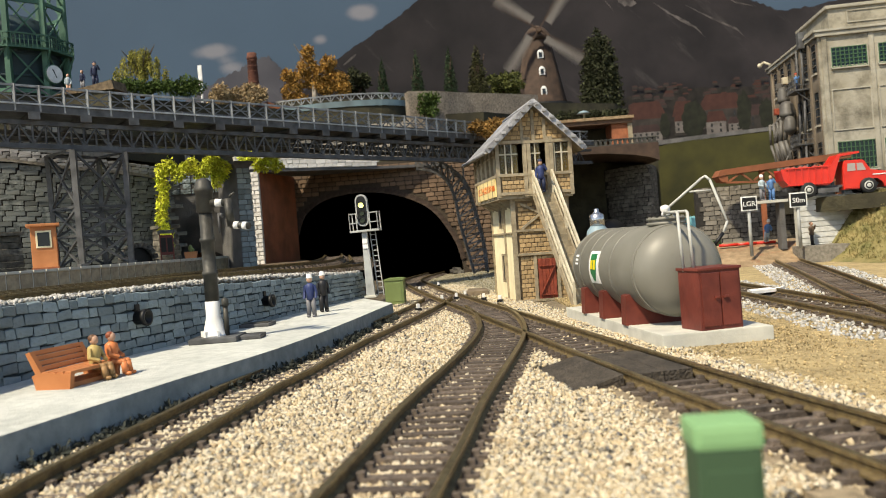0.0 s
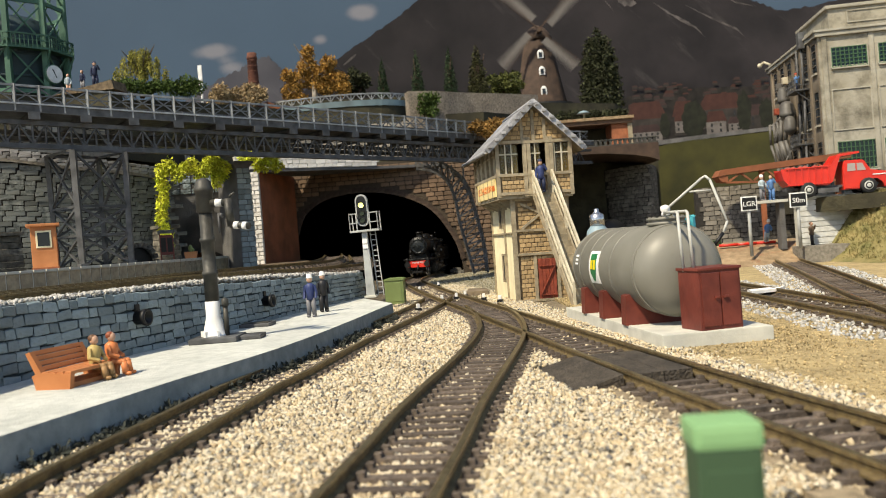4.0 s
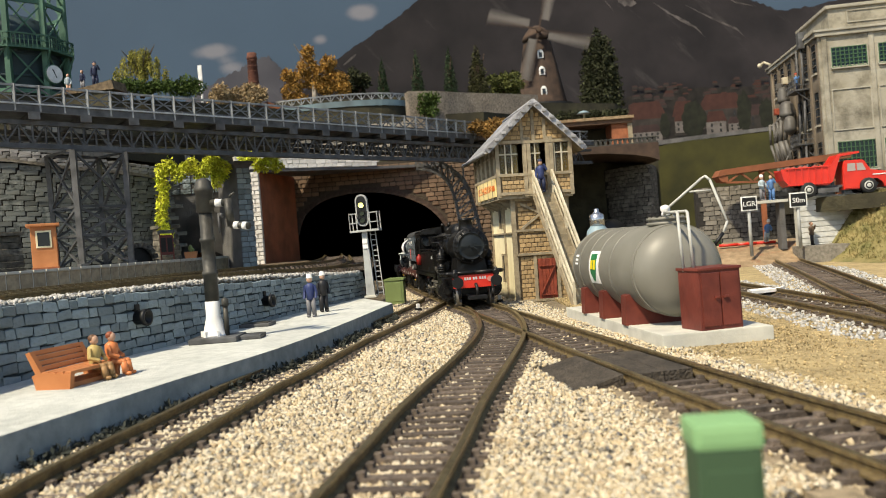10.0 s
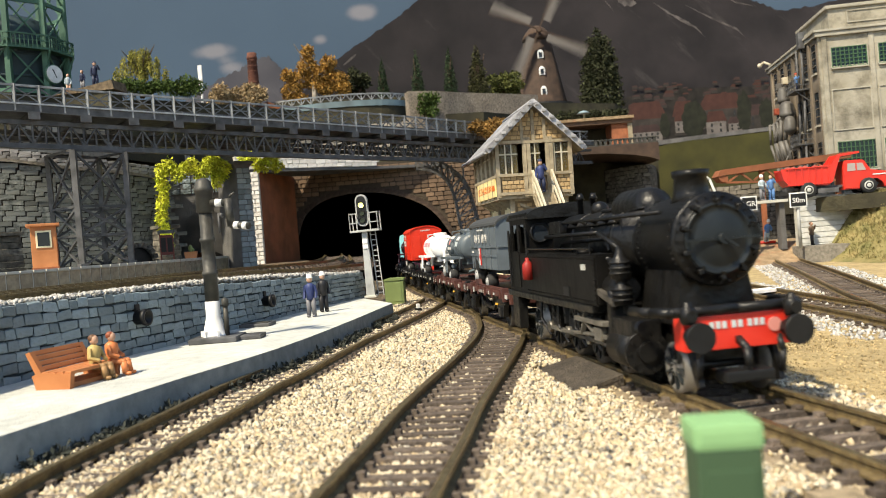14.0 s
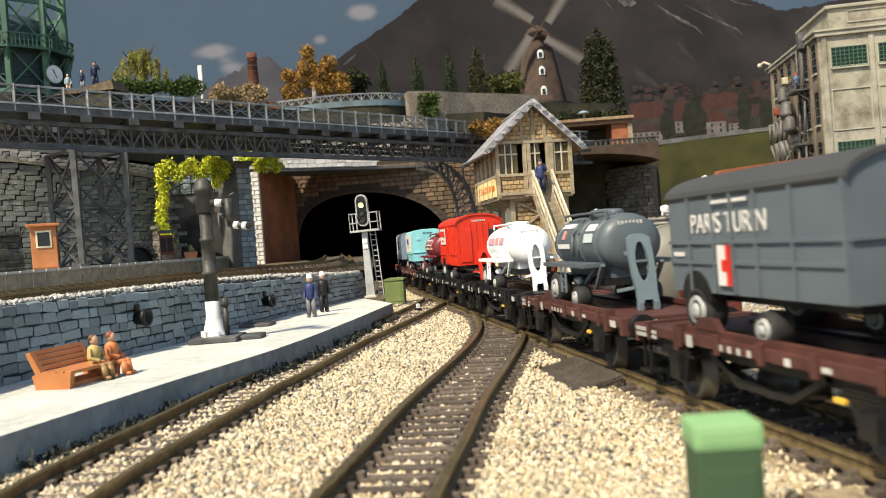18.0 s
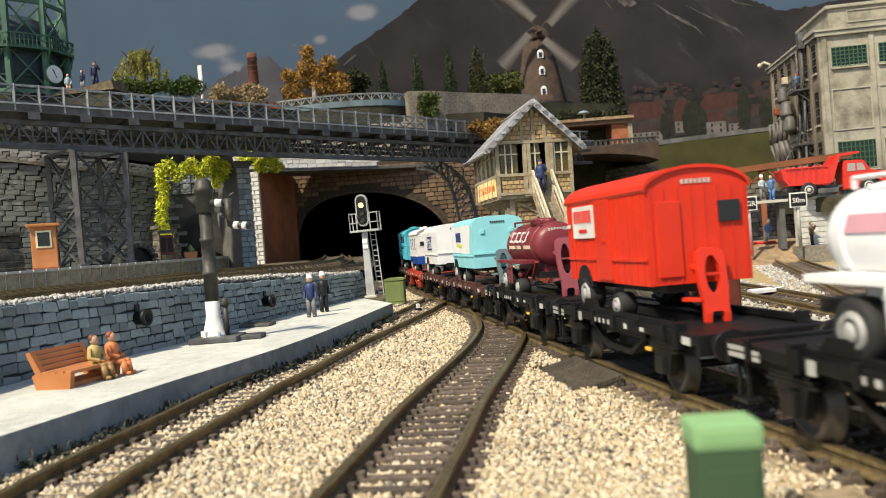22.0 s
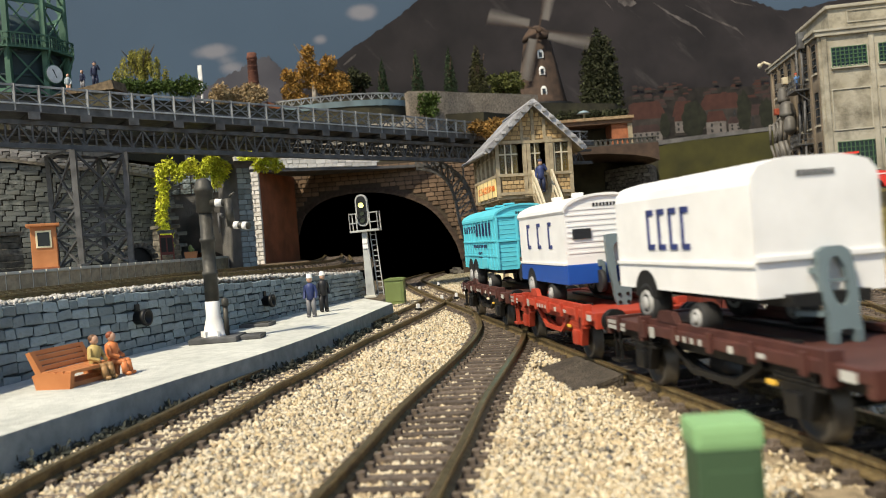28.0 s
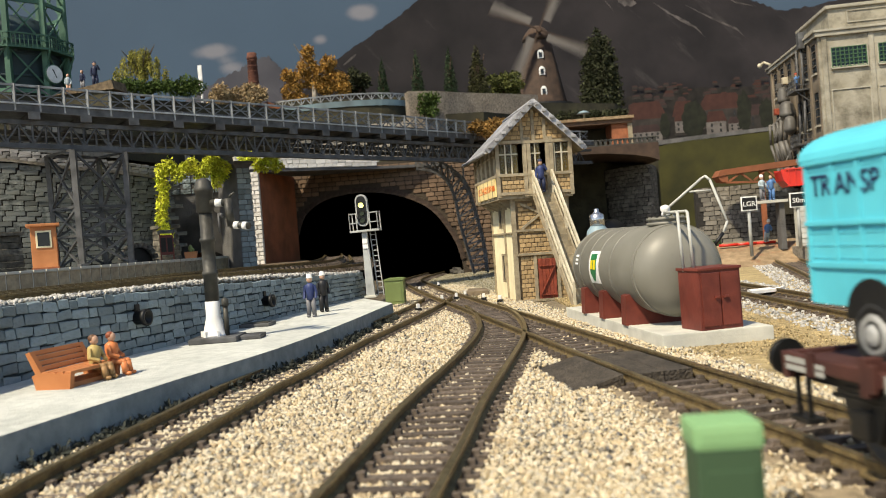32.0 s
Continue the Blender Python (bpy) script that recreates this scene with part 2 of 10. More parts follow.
M.update({
    "ballaststone": many_stones("ballaststone", [(1.3, 1.09, 0.72), (0.75, 0.56, 0.33), (1.3, 1.19, 0.93), (0.26, 0.255, 0.25), (1.05, 0.83, 0.5), (1.5, 1.39, 1.14), (0.45, 0.41, 0.34), (1.15, 0.95, 0.6), (0.14, 0.13, 0.12), (1.35, 1.21, 0.92)]),
    "bankstone": many_stones("bankstone", [(0.42, 0.38, 0.2), (0.26, 0.22, 0.13), (0.6, 0.54, 0.36), (0.18, 0.16, 0.1), (0.36, 0.34, 0.17), (0.7, 0.64, 0.48)]),
    "yardstone": many_stones("yardstone", [(1.1, 1.08, 1.0), (0.6, 0.58, 0.54), (0.85, 0.83, 0.78), (0.35, 0.34, 0.32), (1.2, 1.15, 1.05)]),
    "mortar": grimy(mat("mortar", (0.34, 0.27, 0.175), (0.21, 0.165, 0.105), 500, 0.95, 1.0, 900), (0.10, 0.08, 0.055), 120, 0.5, 0.7, 0.7), "earth2": mat("earth2", (0.17, 0.125, 0.075), (0.07, 0.052, 0.035), 300, 0.95, 0.8, 700),
    "greyblock": mat("greyblock", (0.36, 0.35, 0.33), (0.17, 0.165, 0.155), 260, 0.85, 0.6, vary=0.3, stain=0.4),
    "stone2": mat("stone2", (0.30, 0.27, 0.22), (0.16, 0.145, 0.12), 400, 0.85, 0.5, vary=0.3),
    "whitestone2": mat("whitestone2", (0.62, 0.62, 0.58), (0.48, 0.48, 0.45), 200, 0.85, 0.3, vary=0.12),
    "greystone": mat("greystone", (0.45, 0.45, 0.44), (0.24, 0.24, 0.24), 500, 0.85, 0.3, vary=0.5, island=True),
    "sandgrain": mat("sandgrain", (0.46, 0.36, 0.19), (0.27, 0.20, 0.10), 600, 0.9, 0.2, vary=0.45, island=True),
    "orangebrick": mat("orangebrick", (0.36, 0.13, 0.06), (0.24, 0.085, 0.04), 160, 0.9, 0.4),
    "terracebrown": mat("terracebrown", (0.17, 0.10, 0.06), (0.10, 0.06, 0.04), 120, 0.9, 0.3),
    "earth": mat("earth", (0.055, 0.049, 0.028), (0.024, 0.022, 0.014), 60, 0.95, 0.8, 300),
    "pebble": mat("pebble", (0.26, 0.22, 0.17), (0.12, 0.10, 0.08), 500, 0.9, 1.0, 500),
    "tealpaint": mat("tealpaint", (0.16, 0.24, 0.27), (0.10, 0.13, 0.14), 40, 0.7, 0.2),
    "peak": scree("peak", (0.075, 0.072, 0.082), (0.045, 0.045, 0.055), (0.12, 0.12, 0.13), 0.5),
    "mountain": scree("mountain", (0.027, 0.023, 0.025), (0.012, 0.0108, 0.0125), (0.08, 0.072, 0.07), 0.4),
    "forest": mat("forest", (0.027, 0.023, 0.0195), (0.0095, 0.009, 0.0085), 55, 0.95, 0, stain=0.3),
    "printtree": mat("printtree", (0.02, 0.022, 0.013), (0.009, 0.01, 0.007), 60, 0.95, 0, stain=0.3), "meadow": mat("meadow", (0.058, 0.054, 0.014), (0.03, 0.03, 0.01), 20, 0.95, 0, stain=0.3),
    "printwall": mat("printwall", (0.17, 0.15, 0.135), (0.10, 0.088, 0.08), 60, 0.9, 0, stain=0.3), "screepale": mat("screepale", (0.105, 0.092, 0.088), (0.03, 0.027, 0.027), 70, 0.95, 0, stain=0.4),
    "printwall2": mat("printwall2", (0.042, 0.035, 0.03), (0.022, 0.019, 0.017), 60, 0.9, 0, stain=0.3),
    "printroof": mat("printroof", (0.06, 0.024, 0.018), (0.038, 0.016, 0.0125), 60, 0.9, 0, stain=0.3),
    "printroof2": mat("printroof2", (0.05, 0.028, 0.025), (0.03, 0.018, 0.017), 60, 0.9, 0, stain=0.3),
    "drygrass": mat("drygrass", (0.27, 0.215, 0.09), (0.13, 0.125, 0.045), 90, 0.95, 0.8, 500),
    "weed": mat("weed", (0.05, 0.055, 0.045), (0.025, 0.03, 0.025), 200, 0.9, 0),
    "sandred": grimy(mat("sandred", (0.33, 0.235, 0.14), (0.20, 0.14, 0.08), 200, 0.95, 0.8, 700), (0.26, 0.09, 0.045), 30, 0.52, 0.66, 0.8),
    "sandbrown": mat("sandbrown", (0.20, 0.155, 0.10), (0.12, 0.09, 0.06), 200, 0.95, 0.6, 600),
    "skin": paint("skin", (0.55, 0.33, 0.22)), "hairbrown": paint("hairbrown", (0.12, 0.06, 0.03)), "hairred": paint("hairred", (0.25, 0.07, 0.03)),
    "yellowcoat": paint("yellowcoat", (0.45, 0.33, 0.12)), "tanleg": paint("tanleg", (0.30, 0.17, 0.07)), "orangecoat": paint("orangecoat", (0.60, 0.2, 0.07)),
    "navy": paint("navy", (0.035, 0.05, 0.14)), "navydark": paint("navydark", (0.015, 0.02, 0.05)), "greyleg": paint("greyleg", (0.16, 0.16, 0.17)),
    "redcap": paint("redcap", (0.4, 0.06, 0.03)), "blackcoat": paint("blackcoat", (0.02, 0.02, 0.022)), "whitehat": paint("whitehat", (0.7, 0.7, 0.66)),
    "palecoat": paint("palecoat", (0.35, 0.42, 0.45)), "bluecoat": paint("bluecoat", (0.09, 0.2, 0.42)), "browncoat": paint("browncoat", (0.12, 0.08, 0.05)),
    "whitepaint": mat("whitepaint", (0.78, 0.77, 0.74), (0.62, 0.61, 0.58), 180, 0.6, 0.1, stain=0.12),
    "cranegrey": mat("cranegrey", (0.065, 0.062, 0.05), (0.032, 0.031, 0.027), 250, 0.5, 0.25, stain=0.3),
    "signalgrey": mat("signalgrey", (0.42, 0.43, 0.41), (0.3, 0.31, 0.3), 200, 0.55, 0.1),
    "lens": paint("lens", (0.02, 0.03, 0.02), 0.15), "lamp_on": glow("lamp_on", (1.0, 0.93, 0.26), 1.3),
    # cabinet greens carry the lit lid and the shaded body in their colour
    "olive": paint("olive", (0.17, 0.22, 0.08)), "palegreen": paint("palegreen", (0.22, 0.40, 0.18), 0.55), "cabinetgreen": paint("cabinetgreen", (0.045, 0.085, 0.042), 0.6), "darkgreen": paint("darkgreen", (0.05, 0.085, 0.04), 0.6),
    "tan_joint": mat("tan_joint", (0.26, 0.19, 0.11), (0.18, 0.13, 0.075), 300, 0.9, 0.3),
    "doorred": mat("doorred", (0.26, 0.055, 0.028), (0.17, 0.035, 0.02), 300, 0.6, 0.2), "palewood": mat("palewood", (0.56, 0.5, 0.37), (0.42, 0.37, 0.27), 300, 0.7, 0.2),
    "pane": glass("pane", (0.14, 0.11, 0.05), 0.06, 0.35), "curtain": paint("curtain", (0.36, 0.25, 0.06), 0.8),
    "yellowcream": paint("yellowcream", (0.80, 0.64, 0.30)), "orangered": paint("orangered", (0.62, 0.16, 0.03)),
    "palepipe": mat("palepipe", (0.46, 0.46, 0.42), (0.38, 0.38, 0.35), 200, 0.45, 0.1), "palepipe2": mat("palepipe2", (0.13, 0.122, 0.11), (0.05, 0.047, 0.042), 60, 0.5, 0.1, stain=0.4),
    "shieldgreen": paint("shieldgreen", (0.02, 0.17, 0.06)), "shieldyellow": paint("shieldyellow", (0.8, 0.6, 0.02)),
    "palebluegrey": paint("palebluegrey", (0.22, 0.3, 0.34)), "chrome": mat("chrome", (0.6, 0.6, 0.6), (0.5, 0.5, 0.5), 200, 0.25, 0.05, metal=0.9),
    "plankdark": mat("plankdark", (0.095, 0.078, 0.058), (0.042, 0.035, 0.028), 900, 0.9, 1.0, 1500, vary=0.12, stain=0.35),
    "darkpane": paint("darkpane", (0.02, 0.025, 0.03), 0.15), "bark": mat("bark", (0.09, 0.06, 0.04), (0.05, 0.035, 0.025), 300, 0.95, 0.6), "bark_pale": mat("bark_pale", (0.4, 0.36, 0.3), (0.25, 0.2, 0.16), 120, 0.95, 0.4),
    "leaf": leaves("leaf", (0.07, 0.11, 0.025)), "leaf_willow": leaves("leaf_willow", (0.27, 0.25, 0.05)), "leaf_dry": leaves("leaf_dry", (0.42, 0.31, 0.17)),
    "leaf_autumn": leaves("leaf_autumn", (0.40, 0.22, 0.05)), "leaf_dark": leaves("leaf_dark", (0.04, 0.045, 0.02)), "leaf_conifer": leaves("leaf_conifer", (0.035, 0.06, 0.025)),
    "leaf_conifer2": leaves("leaf_conifer2", (0.055, 0.055, 0.02)), "leaf_olive": leaves("leaf_olive", (0.10, 0.11, 0.03)), "leaf_ochre": leaves("leaf_ochre", (0.30, 0.17, 0.05)),
    "leaf_bright": leaves("leaf_bright", (0.78, 0.78, 0.08), (0.42, 0.5, 0.04)),
    "chimneybrick": mat("chimneybrick", (0.14, 0.055, 0.035), (0.08, 0.032, 0.022), 200, 0.9, 0.5),
    "gasdark": mat("gasdark", (0.035, 0.06, 0.065), (0.02, 0.035, 0.04), 40, 0.6, 0.1, stain=0.3), "gasgreen": mat("gasgreen", (0.07, 0.155, 0.10), (0.04, 0.095, 0.065), 60, 0.6, 0.1, stain=0.3),
    "millwood": mat("millwood", (0.075, 0.047, 0.032), (0.04, 0.027, 0.02), 90, 0.85, 0.4), "sailcloth": paint("sailcloth", (0.13, 0.118, 0.108), 0.9),
    # the flank's weaker light is put into this darker brown tone
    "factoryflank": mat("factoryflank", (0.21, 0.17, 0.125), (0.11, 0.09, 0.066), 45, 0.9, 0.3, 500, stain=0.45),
    "factorytrim": grimy(mat("factorytrim", (0.38, 0.355, 0.295), (0.28, 0.26, 0.205), 70, 0.85, 0.2, stain=0.2), (0.14, 0.12, 0.08), 40, 0.52, 0.74, 0.6),
    "glassgreen": paint("glassgreen", (0.008, 0.02, 0.022), 0.15), "windowgreen": paint("windowgreen", (0.05, 0.11, 0.05), 0.5),
    "reddust": mat("reddust", (0.4, 0.09, 0.06), (0.25, 0.05, 0.04), 400, 0.9, 0.4), "glasspale": paint("glasspale", (0.35, 0.3, 0.28), 0.1), "tyre": paint("tyre", (0.02, 0.02, 0.02), 0.7),
    "engineblack": mat("engineblack", (0.010, 0.0094, 0.0085), (0.0045, 0.0043, 0.004), 160, 0.36, 0.5, spec=0.25, stain=0.5), "enginetank": mat("enginetank", (0.0105, 0.0098, 0.0088), (0.005, 0.0047, 0.0043), 90, 0.45, 0.3, spec=0.09, stain=0.5),
    "enginegrey": mat("enginegrey", (0.016, 0.02, 0.022), (0.009, 0.011, 0.012), 150, 0.38, 0.15, spec=0.28, stain=0.4), "rodsteel": mat("rodsteel", (0.24, 0.225, 0.19), (0.11, 0.10, 0.085), 250, 0.45, 0.2, metal=0.6),
    "wheeldark": mat("wheeldark", (0.09, 0.08, 0.066), (0.04, 0.036, 0.03), 200, 0.5, 0.15, metal=0.3), "wheelpale": mat("wheelpale", (0.28, 0.26, 0.23), (0.14, 0.13, 0.11), 200, 0.45, 0.15, metal=0.5),
    "deepred": paint("deepred", (0.27, 0.017, 0.012), 0.5), "coal": paint("coal", (0.012, 0.012, 0.012), 0.5), "palered": paint("palered", (0.6, 0.24, 0.2)), "dullred": paint("dullred", (0.48, 0.25, 0.30)),
    "flatbrown": mat("flatbrown", (0.09, 0.034, 0.026), (0.052, 0.02, 0.017), 150, 0.55, 0.1), "flatblack": mat("flatblack", (0.010, 0.010, 0.0105), (0.005, 0.005, 0.005), 150, 0.5, 0.2, spec=0.2), "flatorange": mat("flatorange", (0.42, 0.055, 0.028), (0.30, 0.036, 0.018), 120, 0.5, 0.08),
    "offwhite": paint("offwhite", (0.62, 0.60, 0.56)), "cream2": paint("cream2", (0.62, 0.55, 0.40)), "leveryellow": paint("leveryellow", (0.7, 0.42, 0.06)),
    "greyvan": paint("greyvan", (0.098, 0.118, 0.132), 0.45), "vanroof": paint("vanroof", (0.05, 0.052, 0.052), 0.6), "greytank": paint("greytank", (0.08, 0.098, 0.108), 0.42), "palegreyblue": paint("palegreyblue", (0.45, 0.5, 0.5)),
    "whitevan": paint("whitevan", (0.74, 0.74, 0.73), 0.4, 0.05), "redvan": paint("redvan", (0.60, 0.032, 0.012), 0.4, 0.06), "maroon": paint("maroon", (0.16, 0.025, 0.032), 0.4), "maroonlight": paint("maroonlight", (0.24, 0.06, 0.075), 0.45),
    "turquoise": paint("turquoise", (0.24, 0.58, 0.62), 0.45, 0.06), "turquoise2": paint("turquoise2", (0.09, 0.50, 0.60), 0.45, 0.08), "bandblue": paint("bandblue", (0.012, 0.07, 0.33), 0.4),
    "markblue": paint("markblue", (0.03, 0.045, 0.16)), "markviolet": paint("markviolet", (0.018, 0.02, 0.075)), "limestripe": paint("limestripe", (0.55, 0.6, 0.1)), "goosebrown": paint("goosebrown", (0.085, 0.07, 0.058), 0.5), "gooseblue": paint("gooseblue", (0.12, 0.16, 0.172), 0.45),
    "darkplate": paint("darkplate", (0.02, 0.022, 0.025), 0.4), "hubgrey": mat("hubgrey", (0.34, 0.34, 0.33), (0.19, 0.19, 0.18), 250, 0.5, 0.15),
})


# ---- mesh tools, in millimetres ----
def B():
    return bmesh.new()


def box(bm, x0, y0, z0, x1, y1, z1, bevel=0.0, turn=None):
    v = [bm.verts.new((x, y, z)) for x in (x0, x1) for y in (y0, y1) for z in (z0, z1)]
    fs = [bm.faces.new([v[i] for i in f]) for f in ((0, 1, 3, 2), (4, 6, 7, 5), (0, 4, 5, 1), (2, 3, 7, 6), (0, 2, 6, 4), (1, 5, 7, 3))]
    if bevel:
        r = bmesh.ops.bevel(bm, geom=list({e for f in fs for e in f.edges}), offset=bevel, segments=2, affect="EDGES", profile=0.7)
        v = list({w for f in r["faces"] for w in f.verts} | {w for w in v if w.is_valid})
    if turn:
        bmesh.ops.transform(bm, matrix=turn, verts=v)
    return v


def cyl(bm, p0, p1, r0, r1=None, seg=12, caps=True):
    p0, p1 = Vector(p0), Vector(p1)
    r1 = r0 if r1 is None else r1
    q = (p1 - p0).to_track_quat("Z", "Y").to_matrix()
    rings = []
    for p, r in ((p0, r0), (p1, r1)):
        rings.append([bm.verts.new(p + q @ Vector((r * math.cos(2 * math.pi * i / seg), r * math.sin(2 * math.pi * i / seg), 0))) for i in range(seg)])
    for i in range(seg):
        bm.faces.new((rings[0][i], rings[0][(i + 1) % seg], rings[1][(i + 1) % seg], rings[1][i])).smooth = seg > 6
    if caps:
        bm.faces.new(rings[0][::-1])
        bm.faces.new(rings[1])
    return rings[0] + rings[1]


def lathe(bm, prof, origin=(0, 0, 0), axis="Z", seg=20):
    """prof: rows of (radius, height) from one end to the other."""
    o = Vector(origin)
    rings = []
    for r, h in prof:
        ring = []
        for i in range(seg):
            a = 2 * math.pi * i / seg
            c, s = r * math.cos(a), r * math.sin(a)
            ring.append(bm.verts.new(o + Vector({"Z": (c, s, h), "X": (h, c, s), "Y": (s, h, c)}[axis])))
        rings.append(ring)
    for a, b in zip(rings, rings[1:]):
        for i in range(seg):
            bm.faces.new((a[i], a[(i + 1) % seg], b[(i + 1) % seg], b[i])).smooth = True
    bm.faces.new(rings[0][::-1])
    bm.faces.new(rings[-1])


def ball(bm, c, r, sx=1, sy=1, sz=1, u=10, v=7):
    m = Matrix.Translation(c) @ Matrix.Diagonal((sx, sy, sz, 1))
    out = bmesh.ops.create_uvsphere(bm, u_segments=u, v_segments=v, radius=r, matrix=m)
    for f in {f for w in out["verts"] for f in w.link_faces}:
        f.smooth = True


def prism(bm, pts, d0, d1, axis="Y"):
    """Polygon pts in the plane across axis, drawn out from d0 to d1."""
    put = {"Y": lambda a, b, d: (a, d, b), "X": lambda a, b, d: (d, a, b), "Z": lambda a, b, d: (a, b, d)}[axis]
    lo = [bm.verts.new(put(a, b, d0)) for a, b in pts]
    hi = [bm.verts.new(put(a, b, d1)) for a, b in pts]
    n = len(pts)
    bm.faces.new(lo[::-1])
    bm.faces.new(hi)
    for i in range(n):
        bm.faces.new((lo[i], lo[(i + 1) % n], hi[(i + 1) % n], hi[i]))
    return lo + hi


def beam(bm, p0, p1, w, h=None):
    """A square bar between two points."""
    p0, p1 = Vector(p0), Vector(p1)
    d = p1 - p0
    q = d.to_track_quat("Z", "Y").to_matrix().to_4x4()
    h = h or w
    return box(bm, -w / 2, -h / 2, 0, w / 2, h / 2, d.length, 0, Matrix.Translation(p0) @ q)


def strip(bm, pts, w):
    """One bent square bar through points."""
    p = [Vector(q) for q in pts]
    rings = []
    for i, q in enumerate(p):
        d = (p[min(i + 1, len(p) - 1)] - p[max(i - 1, 0)]).normalized()
        up = Vector((0, 1, 0)) if abs(d.y) < 0.9 else Vector((0, 0, 1))
        a = d.cross(up).normalized() * (w / 2)
        b = d.cross(a).normalized() * (w / 2)
        rings.append([bm.verts.new(q + x) for x in (a + b, a - b, -a - b, -a + b)])
    for A, C in zip(rings, rings[1:]):
        for k in range(4):
            bm.faces.new((A[k], A[(k + 1) % 4], C[(k + 1) % 4], C[k]))
    bm.faces.new(rings[0]), bm.faces.new(rings[-1])


def tube(bm, pts, r, seg=8):
    for a, b in zip(pts, pts[1:]):
        cyl(bm, a, b, r, seg=seg)
    for p in pts[1:-1]:
        ball(bm, p, r, u=seg, v=5)


def mesh_of(name, bm, mats):
    bmesh.ops.recalc_face_normals(bm, faces=bm.faces[:])
    bm.transform(Matrix.Scale(0.001, 4))
    me = bpy.data.meshes.new(name)
    bm.to_mesh(me)
    bm.free()
    for m in (mats if isinstance(mats, (list, tuple)) else [mats]):
        me.materials.append(M[m] if isinstance(m, str) else m)
    return me


def part(name, bm, material, parent, label="", at=None):
    ob = new(name, bm if isinstance(bm, bpy.types.Mesh) else mesh_of(name, bm, material))
    ob.parent = parent
    if at:
        ob.matrix_basis = mm(*at)
    return tagged(ob, label)


def mm(x, y, z, rx=0, ry=0, rz=0):
    return pose(x * 0.001, y * 0.001, z * 0.001, rx, ry, rz)


def thing(name, x, y, z, rz=0, label="", category="", group="", kind="", rx=0, ry=0):
    ob = new(name)
    ob.empty_display_size = 0.01
    ob.matrix_basis = mm(x, y, z, rx, ry, rz)
    return tagged(ob, label, category, group, kind)


def single(name, bm, material, x=0, y=0, z=0, rz=0, label="", category="", group="", kind=""):
    ob = new(name, mesh_of(name, bm, material))
    ob.matrix_basis = mm(x, y, z, 0, 0, rz)
    return tagged(ob, label, category, group, kind)


class Way:
    """A smooth line through points of the plan, by its length."""

    def __init__(self, pts):
        p = [Vector((*q, 0)) if len(q) == 2 else Vector(q) for q in pts]
        p = [2 * p[0] - p[1]] + p + [2 * p[-1] - p[-2]]
        out = []
        for i in range(1, len(p) - 2):
            a, b, c, d = p[i - 1:i + 3]
            n = max(3, int((c - b).length / 4))
            for k in range(n):
                t = k / n
                out.append(0.5 * (2 * b + (c - a) * t + (2 * a - 5 * b + 4 * c - d) * t * t + (3 * b - a - 3 * c + d) * t ** 3))
        out.append(p[-2])
        self.p = np.array([tuple(v) for v in out])
        self.s = np.concatenate([[0], np.cumsum(np.linalg.norm(np.diff(self.p, axis=0), axis=1))])

    def at(self, s):
        if s < 0:
            d = self.p[1] - self.p[0]
            return Vector(self.p[0] + d / np.linalg.norm(d) * s)
        if s > self.s[-1]:
            d = self.p[-1] - self.p[-2]
            return Vector(self.p[-1] + d / np.linalg.norm(d) * (s - self.s[-1]))
        return Vector([np.interp(s, self.s, self.p[:, k]) for k in range(3)])

    def dirn(self, s):
        return (self.at(s + 1) - self.at(s - 1)).normalized()

    def side(self, s, off):
        d = self.dirn(s)
        return self.at(s) + Vector((d.y, -d.x, 0)) * off

    def near_y(self, y):
        return float(self.s[np.argmin(np.abs(self.p[:, 1] - y))])


def sweep(bm, way, prof, s0, s1, step=6.0, off=0.0):
    """Draw a closed profile of (across, up) along a way."""
    n = max(2, int((s1 - s0) / step) + 1)
    rings = []
    for s in np.linspace(s0, s1, n):
        d = way.dirn(s)
        c = way.at(s)
        r = Vector((d.y, -d.x, 0)).normalized()
        rings.append([bm.verts.new(c + r * (a + off) + Vector((0, 0, b))) for a, b in prof])
    k = len(prof)
    for A, C in zip(rings, rings[1:]):
        for i in range(k):
            bm.faces.new((A[i], A[(i + 1) % k], C[(i + 1) % k], C[i]))
    bm.faces.new(rings[0])
    bm.faces.new(rings[-1][::-1])


# ---- the tracks' lines ----
LEFT_WAY = Way([(-70, -120), (-68, 0), (-66, 90), (-64.5, 140), (-61.5, 170), (-58.5, 193), (-55, 225), (-50, 252), (-41.5, 310), (-28.5, 376), (-16.5, 440), (-9, 490), (-4.5, 540), (-6, 610), (-14, 700)])
MID_WAY = Way([(-28, -120), (-22, 30), (-17, 85), (-11.7, 121), (-7, 151), (-3, 179), (1.2, 203), (8.6, 243), (14.2, 275), (18.2, 304), (20.9, 334), (21.7, 368), (20.5, 410), (17, 455), (12, 515), (6, 580)])
TRAIN_WAY = Way([(260, 1420), (150, 1300), (85, 1200), (40, 1120), (12, 1045), (-2, 988), (-10, 948), (-17.5, 912), (-25, 870), (-30, 830), (-31, 790), (-26.5, 745), (-21.3, 700), (-15, 650), (-8.6, 600), (2.7, 520), (13.2, 450), (22.4, 390), (30, 340), (37.5, 290), (43.3, 250), (49.3, 210), (55.7, 170), (61.2, 140), (66.3, 110), (70.5, 80), (74, 45), (75, 10), (73, -60), (64, -200), (38, -420), (-8, -700), (-90, -1200), (-200, -1900)])

